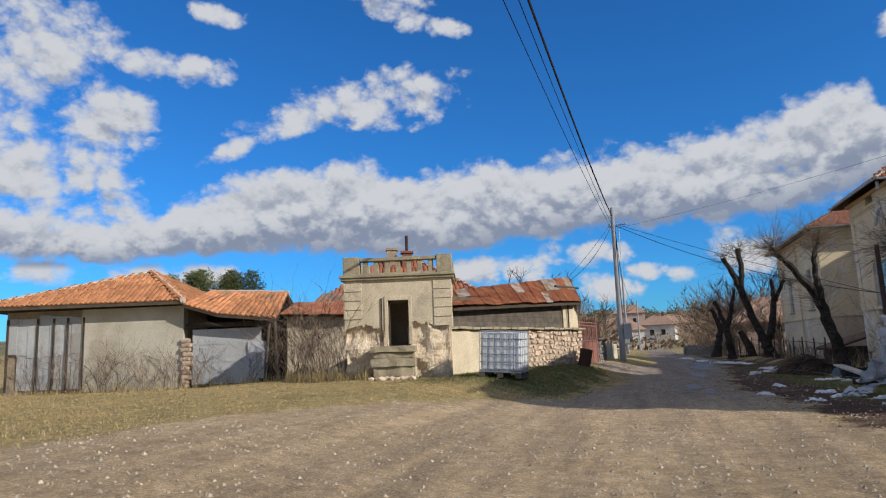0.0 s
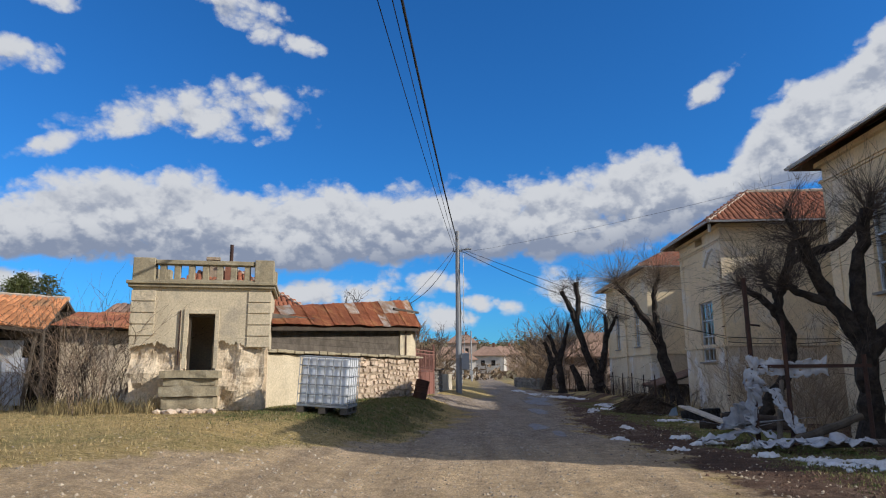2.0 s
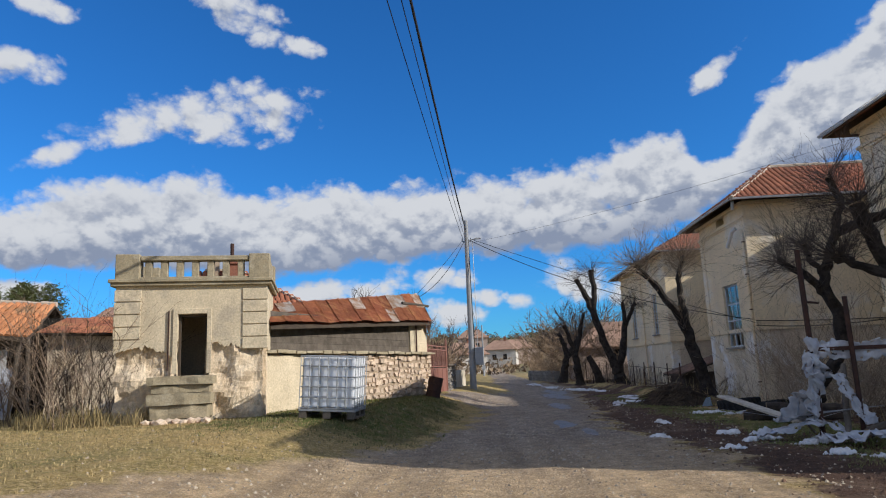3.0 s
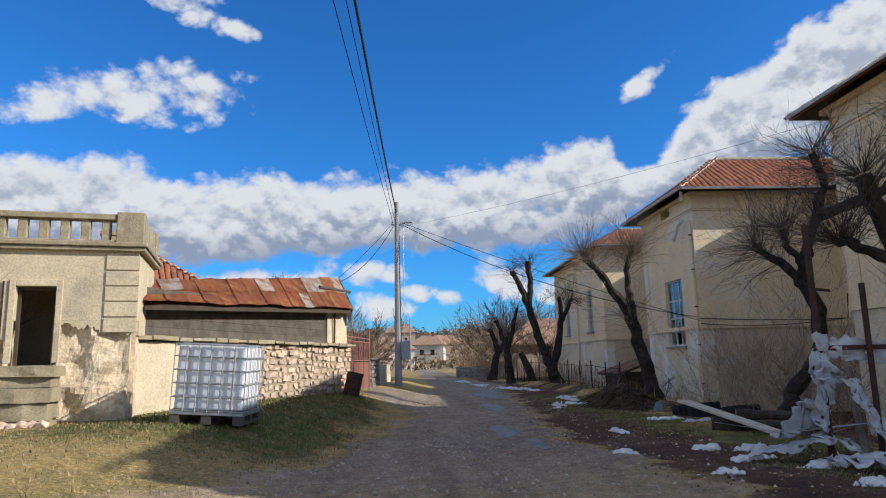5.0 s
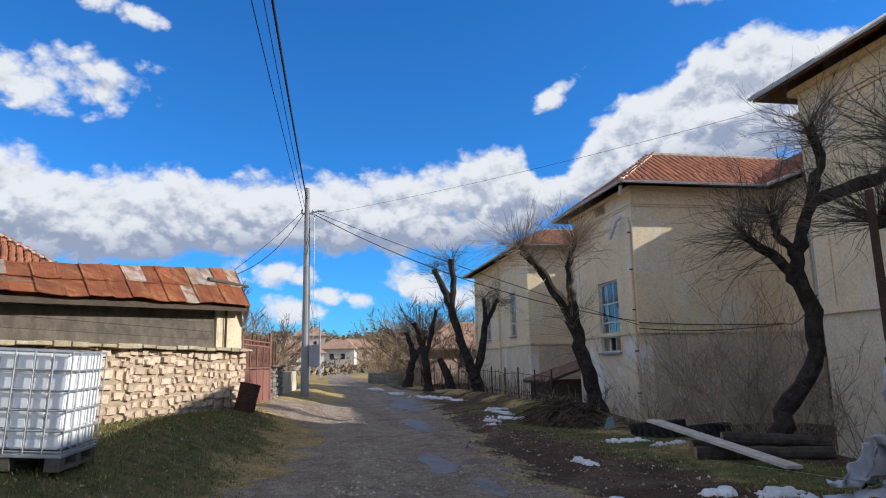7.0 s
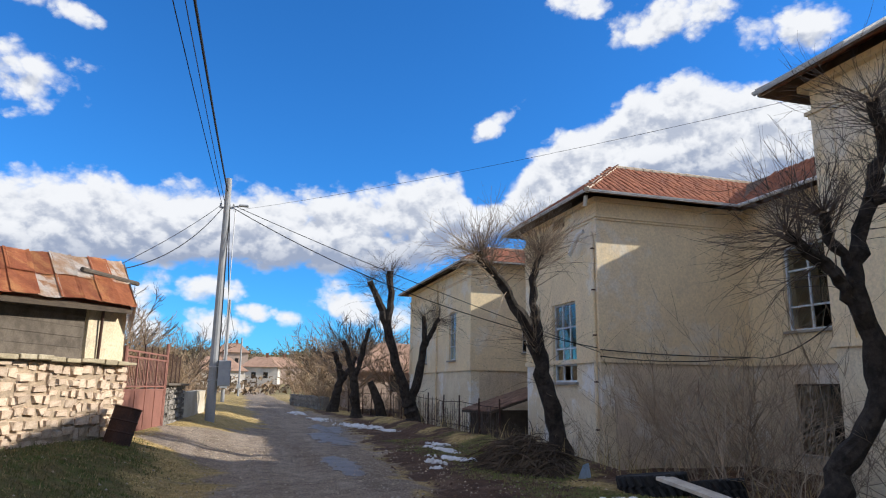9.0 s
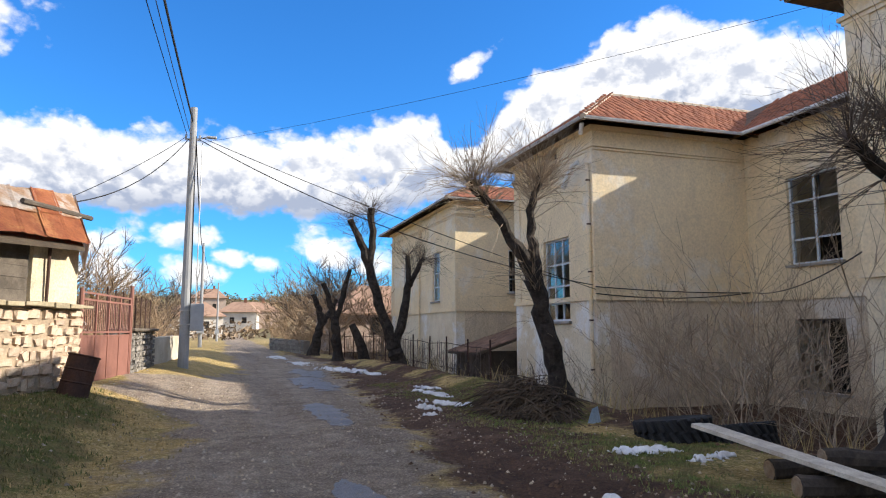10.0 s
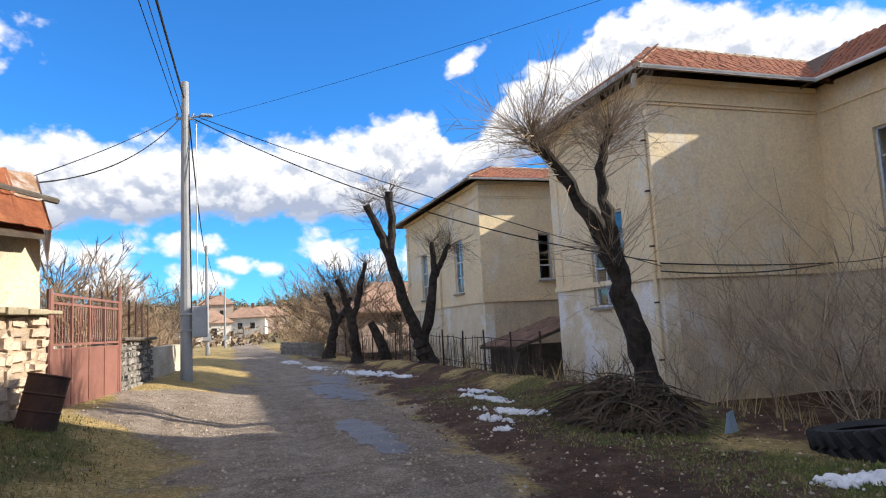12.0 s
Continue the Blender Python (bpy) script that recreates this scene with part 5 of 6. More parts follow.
def pollard(name, base, trunk, limbs, label, seed, twigs=70, twig_len=1.1, twig_mat=DARKTWIG, thick=0.008, spread=1.0, girth=0.8):
    """A pollarded street tree: trunk and lopped limbs with cut ends, and shocks of long thin shoots. Courses are offsets from base."""
    r = random.Random(seed)
    t = thing(name, pose(*base), label, "tree", "pollarded trees beside the school")
    pts, rad = gnarly(r, trunk[0], [v * girth for v in trunk[1]], 0.05)
    rad[0] *= 1.45
    rad[1] *= 1.15
    bm = bmesh.new()
    tube(bm, pts, rad, 10)
    for v in bm.verts:
        v.co += Vector((noise.noise(v.co * 5), noise.noise(v.co * 5 + Vector((7, 0, 0))), 0)) * 0.04
    part("trunk", bm, BARK, t)
    sources = []
    for lp, lr in limbs:
        lpts, lrad = gnarly(r, lp, [v * (girth + 0.05) for v in lr], 0.05)
        bm = bmesh.new()
        tube(bm, lpts, lrad, 8)
        for v in bm.verts:
            v.co += Vector((noise.noise(v.co * 7), noise.noise(v.co * 7 + Vector((7, 0, 0))), noise.noise(v.co * 7 + Vector((0, 7, 0))))) * 0.03
        part("limb", bm, BARK, t)
        d = (lpts[-1] - lpts[-2]).normalized()
        part("cut_end", tubes(([lpts[-1] - d * 0.02, lpts[-1] + d * 0.012], lrad[-1] * 0.9), sides=9), CUTWOOD, t, "pale sawn limb end")
        sources.append((lpts, lrad, d))
    sources.append((pts, rad, (pts[-1] - pts[-2]).normalized()))
    bm = bmesh.new()
    for lpts, lrad, d in sources:
        for _ in range(int(twigs * (0.5 if lpts is pts else 1.7))):
            k = len(lpts) - 1 - int(abs(r.gauss(0, 2.2)))
            k = max(1, k)
            a = r.uniform(0, 2 * math.pi)
            out = (d.orthogonal().normalized() * math.cos(a) + d.cross(d.orthogonal().normalized()) * math.sin(a)) * spread + d * r.uniform(0.1, 0.9) + Vector((0, 0, r.uniform(-0.1, 0.5)))
            add_twig(bm, r, lpts[k] + out.normalized() * lrad[k] * 0.7, out, twig_len * r.uniform(0.45, 1.25), thick * r.uniform(0.6, 1.1), r.uniform(-0.14, 0.14), 2)
    part("crown", bm, twig_mat, t, "shock of thin bare shoots")["kind"] = "stuff"
    return t


pollard("pollarded_tree", (8.5, 20.0, gh(8.5, 20) - 0.1), ([(0, 0, 0), (0.35, -0.05, 0.7), (0.88, -0.2, 1.5), (0.95, -0.2, 2.4), (0.72, -0.2, 3.1), (0.9, -0.2, 3.7), (1.15, -0.3, 4.4)], [0.28, 0.27, 0.23, 0.20, 0.19, 0.17, 0.14]),
        [([(0.75, -0.2, 2.85), (0.45, -0.2, 3.25), (-0.2, -0.1, 3.75)], [0.15, 0.13, 0.11]), ([(0.78, -0.2, 3.3), (0.55, -0.1, 3.75), (0.45, -0.1, 4.1)], [0.12, 0.10, 0.08]),
         ([(1.1, -0.3, 4.3), (1.25, -0.4, 4.9), (0.95, -0.6, 5.6)], [0.16, 0.12, 0.10]), ([(1.1, -0.3, 4.3), (1.9, -0.9, 4.55), (2.4, -1.6, 5.1), (2.5, -1.8, 5.7)], [0.17, 0.15, 0.13, 0.13])],
        "black-barked pollarded tree with a crooked trunk and bare shoots", 1, 70, 1.2, girth=0.62)
pollard("pollarded_tree", (9.3, 16.4, gh(9.3, 16.4) - 0.1), ([(0, 0, 0), (0.05, 0, 1.1), (0.1, 0.0, 2.1)], [0.30, 0.25, 0.25]),
        [([(0.05, 0, 2.0), (-0.4, 0.1, 2.9), (-0.75, 0.1, 3.5), (-1.0, 0, 4.3)], [0.19, 0.16, 0.15, 0.13]), ([(0.1, 0, 2.0), (0.1, 0, 3.1), (0.25, 0.1, 4.0), (0.45, 0, 4.9)], [0.20, 0.17, 0.15, 0.14]),
         ([(0.15, 0, 1.9), (0.7, -0.3, 2.6), (1.3, -0.5, 3.3), (1.5, -0.5, 4.2)], [0.20, 0.17, 0.15, 0.13]), ([(-0.4, 0.1, 2.9), (-1.1, 0.2, 3.2), (-1.35, 0.3, 3.35)], [0.11, 0.10, 0.09])],
        "black-barked pollarded tree with several forked limbs and bare shoots", 2, 90, 1.2, girth=0.85)
pollard("pollarded_tree", (8.95, 27.9, gh(8.95, 27.9) - 0.12), ([(0, 0, 0), (-0.2, 0, 0.9), (-0.48, 0, 2.0), (-0.66, 0, 2.75)], [0.28, 0.25, 0.23, 0.25]),
        [([(-0.66, 0, 2.65), (-1.05, -0.05, 3.4), (-1.55, -0.1, 4.1), (-2.15, -0.1, 4.85)], [0.19, 0.16, 0.13, 0.11]), ([(-0.6, 0, 2.65), (-0.6, 0.1, 3.5), (-0.66, 0.1, 4.3), (-0.4, 0.1, 5.1)], [0.17, 0.14, 0.11, 0.09])],
        "leaning forked pollarded tree with pale sunlit shoots", 3, 120, 1.35, TWIG, 0.009, girth=0.8)
pollard("pollarded_tree", (8.75, 41.2, gh(8.75, 41.2) - 0.1), ([(0, 0, 0), (-0.25, 0, 0.7), (-0.42, 0, 1.25)], [0.42, 0.36, 0.34]),
        [([(-0.45, 0, 1.2), (-0.9, 0, 2.6), (-1.35, 0, 4.0), (-1.65, 0, 5.0), (-2.15, 0, 6.0)], [0.26, 0.24, 0.22, 0.18, 0.15]), ([(-1.35, 0, 4.0), (-1.2, 0, 5.2), (-1.28, 0, 6.5)], [0.20, 0.18, 0.17]),
         ([(-0.2, 0, 0.8), (0.15, 0, 2.4), (0.3, 0, 3.5), (0.28, 0, 4.6)], [0.24, 0.2, 0.16, 0.10]), ([(0.25, 0, 3.2), (0.65, 0, 3.9), (1.0, 0, 4.5)], [0.14, 0.12, 0.11])],
        "tall black pollarded tree with two bare trunks", 4, 55, 1.3, DARKTWIG)
pollard("pollarded_tree", (7.5, 49.0, gh(7.5, 49) - 0.1), ([(0, 0, 0), (-0.1, 0, 1.2), (-0.2, 0, 2.2)], [0.33, 0.3, 0.24]),
        [([(-0.2, 0, 2.1), (-0.5, 0, 3.2), (-0.85, 0, 4.1)], [0.2, 0.17, 0.13]), ([(-0.15, 0, 2.1), (0.2, 0, 3.4), (0.55, 0, 4.8)], [0.18, 0.15, 0.11])],
        "dark pollarded tree beside the far fence", 5, 40, 1.2)
pollard("pollarded_tree", (7.3, 57.0, gh(7.3, 57) - 0.1), ([(0, 0, 0), (0.2, 0, 1.2), (0.5, 0, 2.2)], [0.42, 0.34, 0.28]),
        [([(0.5, 0, 2.1), (0.3, 0, 3.0), (-0.1, 0, 3.9)], [0.28, 0.22, 0.16]), ([(0.5, 0, 2.1), (1.0, 0, 2.8), (1.4, 0, 3.6)], [0.24, 0.2, 0.14])],
        "stout dark pollarded stump with short limbs", 6, 40, 1.3)
stump = thing("tree_stump", pose(8.7, 48.0, gh(8.7, 48) - 0.1), "tall blackened tree stump behind the fence", "tree stump")
part("stump", tubes(([(0, 0, 0), (-0.2, 0, 0.8), (-0.5, 0, 1.5), (-0.7, 0, 1.9)], [0.30, 0.26, 0.21, 0.17]), sides=10), BARK, stump)


def branch(bm, r, start, way, length, thick, depth, kids, wander=0.32, rise=0.02):
    """A crooked shoot that forks again and again."""
    run = twig_run(r, start, way, length, rise, wander, 4)
    tube(bm, run, [thick * (1 - 0.16 * i) for i in range(5)], 3, False)
    if depth:
        for _ in range(kids):
            k = r.randint(1, 4)
            d = (run[k] - run[k - 1]).normalized() + Vector((r.uniform(-1, 1), r.uniform(-1, 1), r.uniform(-0.5, 0.7))) * 0.8
            branch(bm, r, run[k], d, length * r.uniform(0.4, 0.75), thick * 0.62, depth - 1, kids, wander, rise)


def bush_mesh(h, wide, n, seed, thick=0.012, forks=3, lean=0.5):
    r = random.Random(seed)
    bm = bmesh.new()
    for _ in range(max(4, n // 3)):
        a, rr = r.uniform(0, 2 * math.pi), wide * math.sqrt(r.random())
        s = Vector((math.cos(a) * rr, math.sin(a) * rr, -0.05))
        d = Vector((math.cos(a) * lean * r.uniform(0.2, 1), math.sin(a) * lean * r.uniform(0.2, 1), 1.0))
        branch(bm, r, s, d, h * r.uniform(0.35, 0.75), thick * r.uniform(0.8, 1.3), 2, forks + 1)
    return bm


def tree_mesh(h, seed, thick):
    """A bare round-headed tree: short bole, spreading limbs, fine twigs."""
    r = random.Random(seed)
    bm = bmesh.new()
    bole = twig_run(r, (0, 0, -0.1), (0.1, 0, 1), h * 0.34, 0.1, 0.2, 4)
    tube(bm, bole, [thick * (1.2 - 0.12 * i) for i in range(5)], 6, False)
    for k in range(9):
        a = 2 * math.pi * (k * 0.382 + r.uniform(-0.05, 0.05))
        up = r.uniform(0.5, 1.8)
        branch(bm, r, bole[2 + k % 3], Vector((math.cos(a), math.sin(a), up)), h * r.uniform(0.34, 0.5), thick * 0.5, 3, 4, 0.3, 0.04)
    return bm


def bush(name, places, h, wide, n, seed, mat_, label, group, thick=0.012, forks=3, lean=0.5):
    x, y = places[0]
    b = thing(name, pose(x, y, gh(x, y)), label, "bush", group)
    part("crown", bush_mesh(h, wide, n, seed, thick, forks, lean), mat_, b)["kind"] = "stuff"
    r = random.Random(seed + 100)
    for x, y in places[1:]:
        copy_thing(b, pose(x, y, gh(x, y), r.uniform(-6, 6), r.uniform(-6, 6), r.uniform(0, 360)))
    return b


bush("bare_shrub", [(-7.8, 18.2), (-8.6, 18.7), (-7.6, 19.1), (-9.5, 19.2), (-8.2, 19.5)], 2.9, 0.6, 54, 10, BRUSHWOOD, "leafless brown shrub against the old walls", "shrubs by the gatehouse", 0.010)
bush("bare_shrub", [(-15.4, 20.9), (-16.6, 20.6), (-19.2, 20.0), (-17.8, 20.2), (-14.3, 21.0), (-20.6, 19.8)], 2.1, 0.5, 40, 11, BRUSHWOOD, "leafless thorny shrub by the house wall", "shrubs by the farmhouse", 0.010)
bush("bare_sapling", [(-11.0, 21.6), (-12.6, 21.4)], 2.2, 0.25, 9, 12, TWIG, "spreading leafless sapling in front of the barn", "saplings by the barn", 0.016, 4, 0.9)
bush("bare_shrub", [(11.2, 28.0), (12.0, 30.6), (13.4, 28.6), (14.8, 30.4), (11.0, 24.8), (12.2, 24.6), (15.8, 28.4), (16.6, 30.8)], 3.8, 0.9, 22, 13, TWIG, "tangled leafless shrub in the school yard", "shrubs in the school yard", 0.011, 4, 0.9)
bush("bare_shrub", [(10.2, 22.4), (11.5, 22.8), (10.9, 20.2), (9.9, 23.6)], 3.2, 0.8, 26, 14, TWIG, "dense leafless shrub beside the school", "shrubs by the near wing", 0.010, 4, 0.8)
bush("bare_shrub", [(11.0, 34.2), (11.2, 36.0), (10.4, 39.8), (10.0, 37.4), (9.9, 31.6), (10.8, 32.2)], 1.5, 0.7, 34, 15, DARKTWIG, "low leafless shrub at the foot of the school wall", "shrubs by the middle wing", 0.010, 3, 0.8)
bush("bare_shrub", [(9.9, 42.6), (10.2, 44.6), (10.0, 46.5), (9.6, 49.8), (10.4, 52), (9.3, 54)], 1.6, 0.8, 40, 16, TWIG, "leafless brown shrub behind the fence", "shrubs behind the fence", 0.010, 3, 0.6)
sap = bush("bare_sapling", [(13.6, 27.6), (12.9, 26.8)], 5.0, 0.3, 7, 17, TWIG, "slender leafless sapling in the recess of the school", "saplings by the school", 0.022, 4, 0.6)
def trees(name, places, h, seed, mat_, label, group, thick):
    x, y = places[0]
    t = thing(name, pose(x, y, gh(x, y)), label, "tree", group)
    part("crown", tree_mesh(h, seed, thick), mat_, t)["kind"] = "stuff"
    r = random.Random(seed)
    for x, y in places[1:]:
        copy_thing(t, pose(x, y, gh(x, y), r.uniform(-5, 5), r.uniform(-5, 5), r.uniform(0, 360)) @ Matrix.Diagonal((*[r.uniform(0.75, 1.15)] * 3, 1)))


trees("bare_tree", [(9.3, 62), (11.0, 66), (9.4, 71), (12.5, 61), (12.0, 75), (9.0, 82), (13, 90), (9.4, 97), (14, 70), (16.5, 80), (8.4, 108)], 6.6, 18, BRUSH, "leafless brown tree in the thicket by the road", "thicket along the road", 0.13)
trees("bare_tree", [(-4.2, 49), (-6.5, 50), (-4.0, 56), (-8.5, 54), (-5.5, 61), (-11, 60), (-9, 68), (-4.4, 67), (-14, 66), (-6.6, 76), (-12, 78), (-18, 74), (-4.5, 86), (-9, 90), (-2.6, 98), (-15, 92), (-7, 46), (-10, 48)], 5.4, 19, BRUSH, "leafless brown tree beyond the yard", "thicket beyond the yard", 0.12)
trees("bare_tree", [(9.8, 69), (13.0, 79), (9.2, 90), (-7.5, 64), (-3.6, 80)], 8.6, 20, DARKTWIG, "tall leafless tree rising over the thicket", "bare trees over the thicket", 0.15)
bush("roadside_scrub", [(8.2, 60), (8.9, 64), (8.6, 68), (8.3, 74), (8.6, 79), (8.0, 86), (8.4, 94), (-2.6, 47), (-3.4, 51), (-2.9, 58), (-3.2, 64), (-2.8, 72), (-3.0, 90), (10.2, 57.5)], 2.8, 1.4, 48, 21, BRUSH, "low tangle of leafless brambles at the roadside", "roadside brambles", 0.022, 4, 0.8)


def far_scrub(spots, seed):
    """Distant brush: many small clumps with ragged outlines, one object."""
    r = random.Random(seed)
    bm = bmesh.new()
    for x, y, s in spots:
        z = gh(x, y)
        for _ in range(34):
            c = Vector((x + r.gauss(0, s * 0.5), y + r.gauss(0, s * 0.5), z + abs(r.gauss(0, s * 0.34))))
            for _ in range(3):
                d = [Vector((r.uniform(-1, 1), r.uniform(-1, 1), r.uniform(-0.6, 1.2))) * s * 0.16 for _ in range(3)]
                bm.faces.new([bm.verts.new(c + v) for v in d])
    return bm


r = random.Random(40)
spots = [(r.uniform(-150, 190), r.uniform(115, 300), r.uniform(2.2, 4.0)) for _ in range(520)]
tagged(part("hillside_scrub", far_scrub(spots, 41), SCRUB), "brown leafless scrub scattered over the far hillside", "scrub", kind="stuff")
spots = [(r.uniform(22, 120), r.uniform(245, 330), r.uniform(3, 5)) for _ in range(60)] + [(r.uniform(-60, 20), r.uniform(230, 320), r.uniform(2.0, 3.2)) for _ in range(22)]
tagged(part("hillside_pinewood", far_scrub(spots, 42), PINE), "dark green pine wood on the far hillside", "woodland", kind="stuff")


def pine(places, h, seed):
    x, y = places[0]
    t = thing("pine_tree", pose(x, y, gh(x, y)), "dark green pine behind the farm roofs", "tree", "pines behind the farm")
    part("trunk", tubes(([(0, 0, 0), (0.1, 0, h * 0.5), (0, 0, h * 0.92)], [0.25, 0.17, 0.05]), sides=8), BARK, t)
    r = random.Random(seed)
    bm = bmesh.new()
    for _ in range(170):
        f = r.random() ** 0.8
        z = h * (0.35 + 0.65 * f)
        w = h * 0.26 * (1.08 - f) ** 0.7
        a = r.uniform(0, 2 * math.pi)
        q = w * math.sqrt(r.random())
        c = Vector((math.cos(a) * q, math.sin(a) * q, z))
        for _ in range(14):
            o = c + Vector((r.gauss(0, 0.3), r.gauss(0, 0.3), r.gauss(0, 0.22)))
            d = Vector((r.uniform(-1, 1), r.uniform(-1, 1), r.uniform(-0.2, 0.9))).normalized() * r.uniform(0.25, 0.5)
            s = d.orthogonal().normalized() * 0.07
            bm.faces.new([bm.verts.new(v) for v in (o - s, o + s, o + d)])
    part("crown", bm, PINE, t)
    for x, y in places[1:]:
        copy_thing(t, pose(x, y, gh(x, y), 0, 0, r.uniform(0, 360)))


pine([(-47, 66), (-44.5, 68), (-49, 67), (-43, 70), (-51, 70), (-45.8, 71), (-53, 68), (-48, 72)], 11.6, 50)

# ---- village in the distance ----
def far_house(x, y, w, d, h, rot, wallmat, label, z=None):
    hs = thing("village_house", pose(x, y, gh(x, y) - 0.3 if z is None else z, 0, 0, rot), label, "house", "village houses")
    part("wall", boxes((-w / 2, w / 2, -d / 2, d / 2, 0, h)), wallmat, hs)
    e = 0.5
    p = [(-w / 2 - e, -d / 2 - e, h), (w / 2 + e, -d / 2 - e, h), (w / 2 + e, d / 2 + e, h), (-w / 2 - e, d / 2 + e, h), (-w * 0.22, 0, h + d * 0.34), (w * 0.22, 0, h + d * 0.34)]
    rf = roof_part(hs, [(p[0], p[1], p[5], p[4]), (p[1], p[2], p[5]), (p[2], p[3], p[4], p[5]), (p[3], p[0], p[4])], 0.12, PALETILE)
    for k in range(2):
        u = -w / 2 + w * (k + 1) / 3
        for f, yy in ((-1, -d / 2),):
            # plain near-black plate in place of a dim window opening
            part("window", boxes((u - 0.5, u + 0.5, yy - 0.03, yy + 0.02, h * 0.45, h * 0.45 + 1.3)), UNLIT_BLACK, hs)
    part("chimney", boxes((w * 0.1, w * 0.1 + 0.6, -0.3, 0.3, h, h + d * 0.34 + 0.9)), BRICK, hs)
    return hs


far_house(-3.0, 150, 9, 8, 4.2, 12, PALEWALL, "pale village house with a faded tiled roof")
far_house(6.0, 176, 8, 7, 4.6, -8, PALEWALL, "white village house with a faded tiled roof")
far_house(10.5, 186, 9, 7, 4.2, 10, PINKWALL, "pinkish village house with a faded tiled roof")
far_house(-1.5, 215, 9, 8, 5.4, 0, PINKWALL, "village house higher on the slope")
far_house(14.6, 68.5, 10, 7, 2.9, 4, PINKWALL, "low pinkish house behind the fence", 0.0)
far_house(-26, 150, 10, 8, 4.6, 20, PALEWALL, "pale village house among the trees")

# ---- fence and low wall on the school side ----
fence = thing("school_fence", pose(0, 0, 0), "rusty iron and wire garden fence with thin pickets", "fence")
fx = lambda y: float(np.interp(y, [30, 36, 41, 48, 58], [9.9, 9.7, 9.45, 8.9, 8.2]))
r = random.Random(60)
yy = 34.0
while yy < 58:
    z = gh(fx(yy), yy)
    part("post", tubes(([(fx(yy), yy, z - 0.1), (fx(yy) + r.uniform(-0.05, 0.05), yy, z + 1.45)], 0.03), sides=5), DARKRUST, fence)
    yy += 1.9
for hgt in (0.35, 1.2):
    pts = [(fx(y), y, gh(fx(y), y) + hgt + r.uniform(-0.03, 0.03)) for y in np.arange(34, 58, 0.95)]
    part("rail", tubes((pts, 0.014), sides=5), DARKRUST, fence)
yy = 34.0
while yy < 56:
    z = gh(fx(yy), yy)
    part("picket", tubes(([(fx(yy), yy, z), (fx(yy) + r.uniform(-0.06, 0.06), yy + r.uniform(-0.06, 0.06), z + r.uniform(0.9, 1.35))], 0.011), sides=4), DARKTWIG, fence)
    yy += r.uniform(0.12, 0.3)
dry_stone_wall("roadside_stone_wall", pose(5.7, 73.5, gh(7, 66) - 0.1, 0, 0, -85), 14, 0, 1.0, 0.5, 0.7, 0.3, DARKSTONE, "low tumbledown stone wall along the road", 63)

# ---- iron frame, plastic film and timber by the near wing ----
frm = thing("rusty_iron_frame", pose(0, 0, 0), "rusty iron pergola frame draped with torn white film", "frame")
P1, P2, P3 = (6.65, 15.4), (7.2, 15.2), (8.5, 14.95)
part("post", tubes(([(*P1, gh(*P1) - 0.1), (P1[0] - 0.02, P1[1], 3.25)], 0.045), sides=6), DARKRUST, frm)
part("post", tubes(([(*P2, gh(*P2) - 0.1), (P2[0], P2[1], 2.4)], 0.04), sides=6), DARKRUST, frm)
part("post", tubes(([(*P3, gh(*P3) - 0.1), (P3[0], P3[1], 1.75)], 0.04), sides=6), DARKRUST, frm)
part("crossbar", tubes(([(6.6, 15.42, 1.55), (8.6, 14.93, 1.55)], 0.045), sides=4), DARKRUST, frm)
part("bracket", tubes(([(6.65, 15.4, 2.35), (6.85, 15.35, 2.32)], 0.02), sides=5), DARKRUST, frm)


def film(name, pts, width, seed, label, drop=(0, 0, -1), crumple=0.09):
    """A torn strip of plastic film hung or heaped along pts."""
    r = random.Random(seed)
    bm = bmesh.new()
    pts = [Vector(p) for p in pts]
    rows = []
    n = 34
    for i in range(n):
        f = i / (n - 1) * (len(pts) - 1)
        k = min(int(f), len(pts) - 2)
        c = pts[k].lerp(pts[k + 1], f - k)
        w = width * (0.95 + 0.6 * noise.noise(Vector((i * 0.35, seed, 0))))
        row = []
        for j in range(13):
            g = j / 12 - 0.5
            p = c + Vector(drop) * (g * w)
            n3 = Vector((noise.noise(p * 5 + Vector((seed, 0, 0))), noise.noise(p * 5 + Vector((0, seed, 3))), noise.noise(p * 5 + Vector((5, 0, seed)))))
            row.append(bm.verts.new(p + n3 * crumple * 1.5 + Vector((r.uniform(-1, 1), r.uniform(-1, 1), r.uniform(-1, 1))) * crumple * 0.22))
        rows.append(row)
    for ia, (a, b) in enumerate(zip(rows, rows[1:])):
        for j in range(12):
            if noise.noise(Vector((ia * 0.5, j * 0.5, seed))) > -0.42:
                bm.faces.new((a[j], a[j + 1], b[j + 1], b[j]))
    bmesh.ops.subdivide_edges(bm, edges=bm.edges[:], cuts=1)
    for f in bm.faces:
        f.smooth = True
    bmesh.ops.solidify(bm, geom=bm.faces[:], thickness=0.004)
    return tagged(part(name, bm, FOIL), label, "plastic sheet", "torn plastic film")


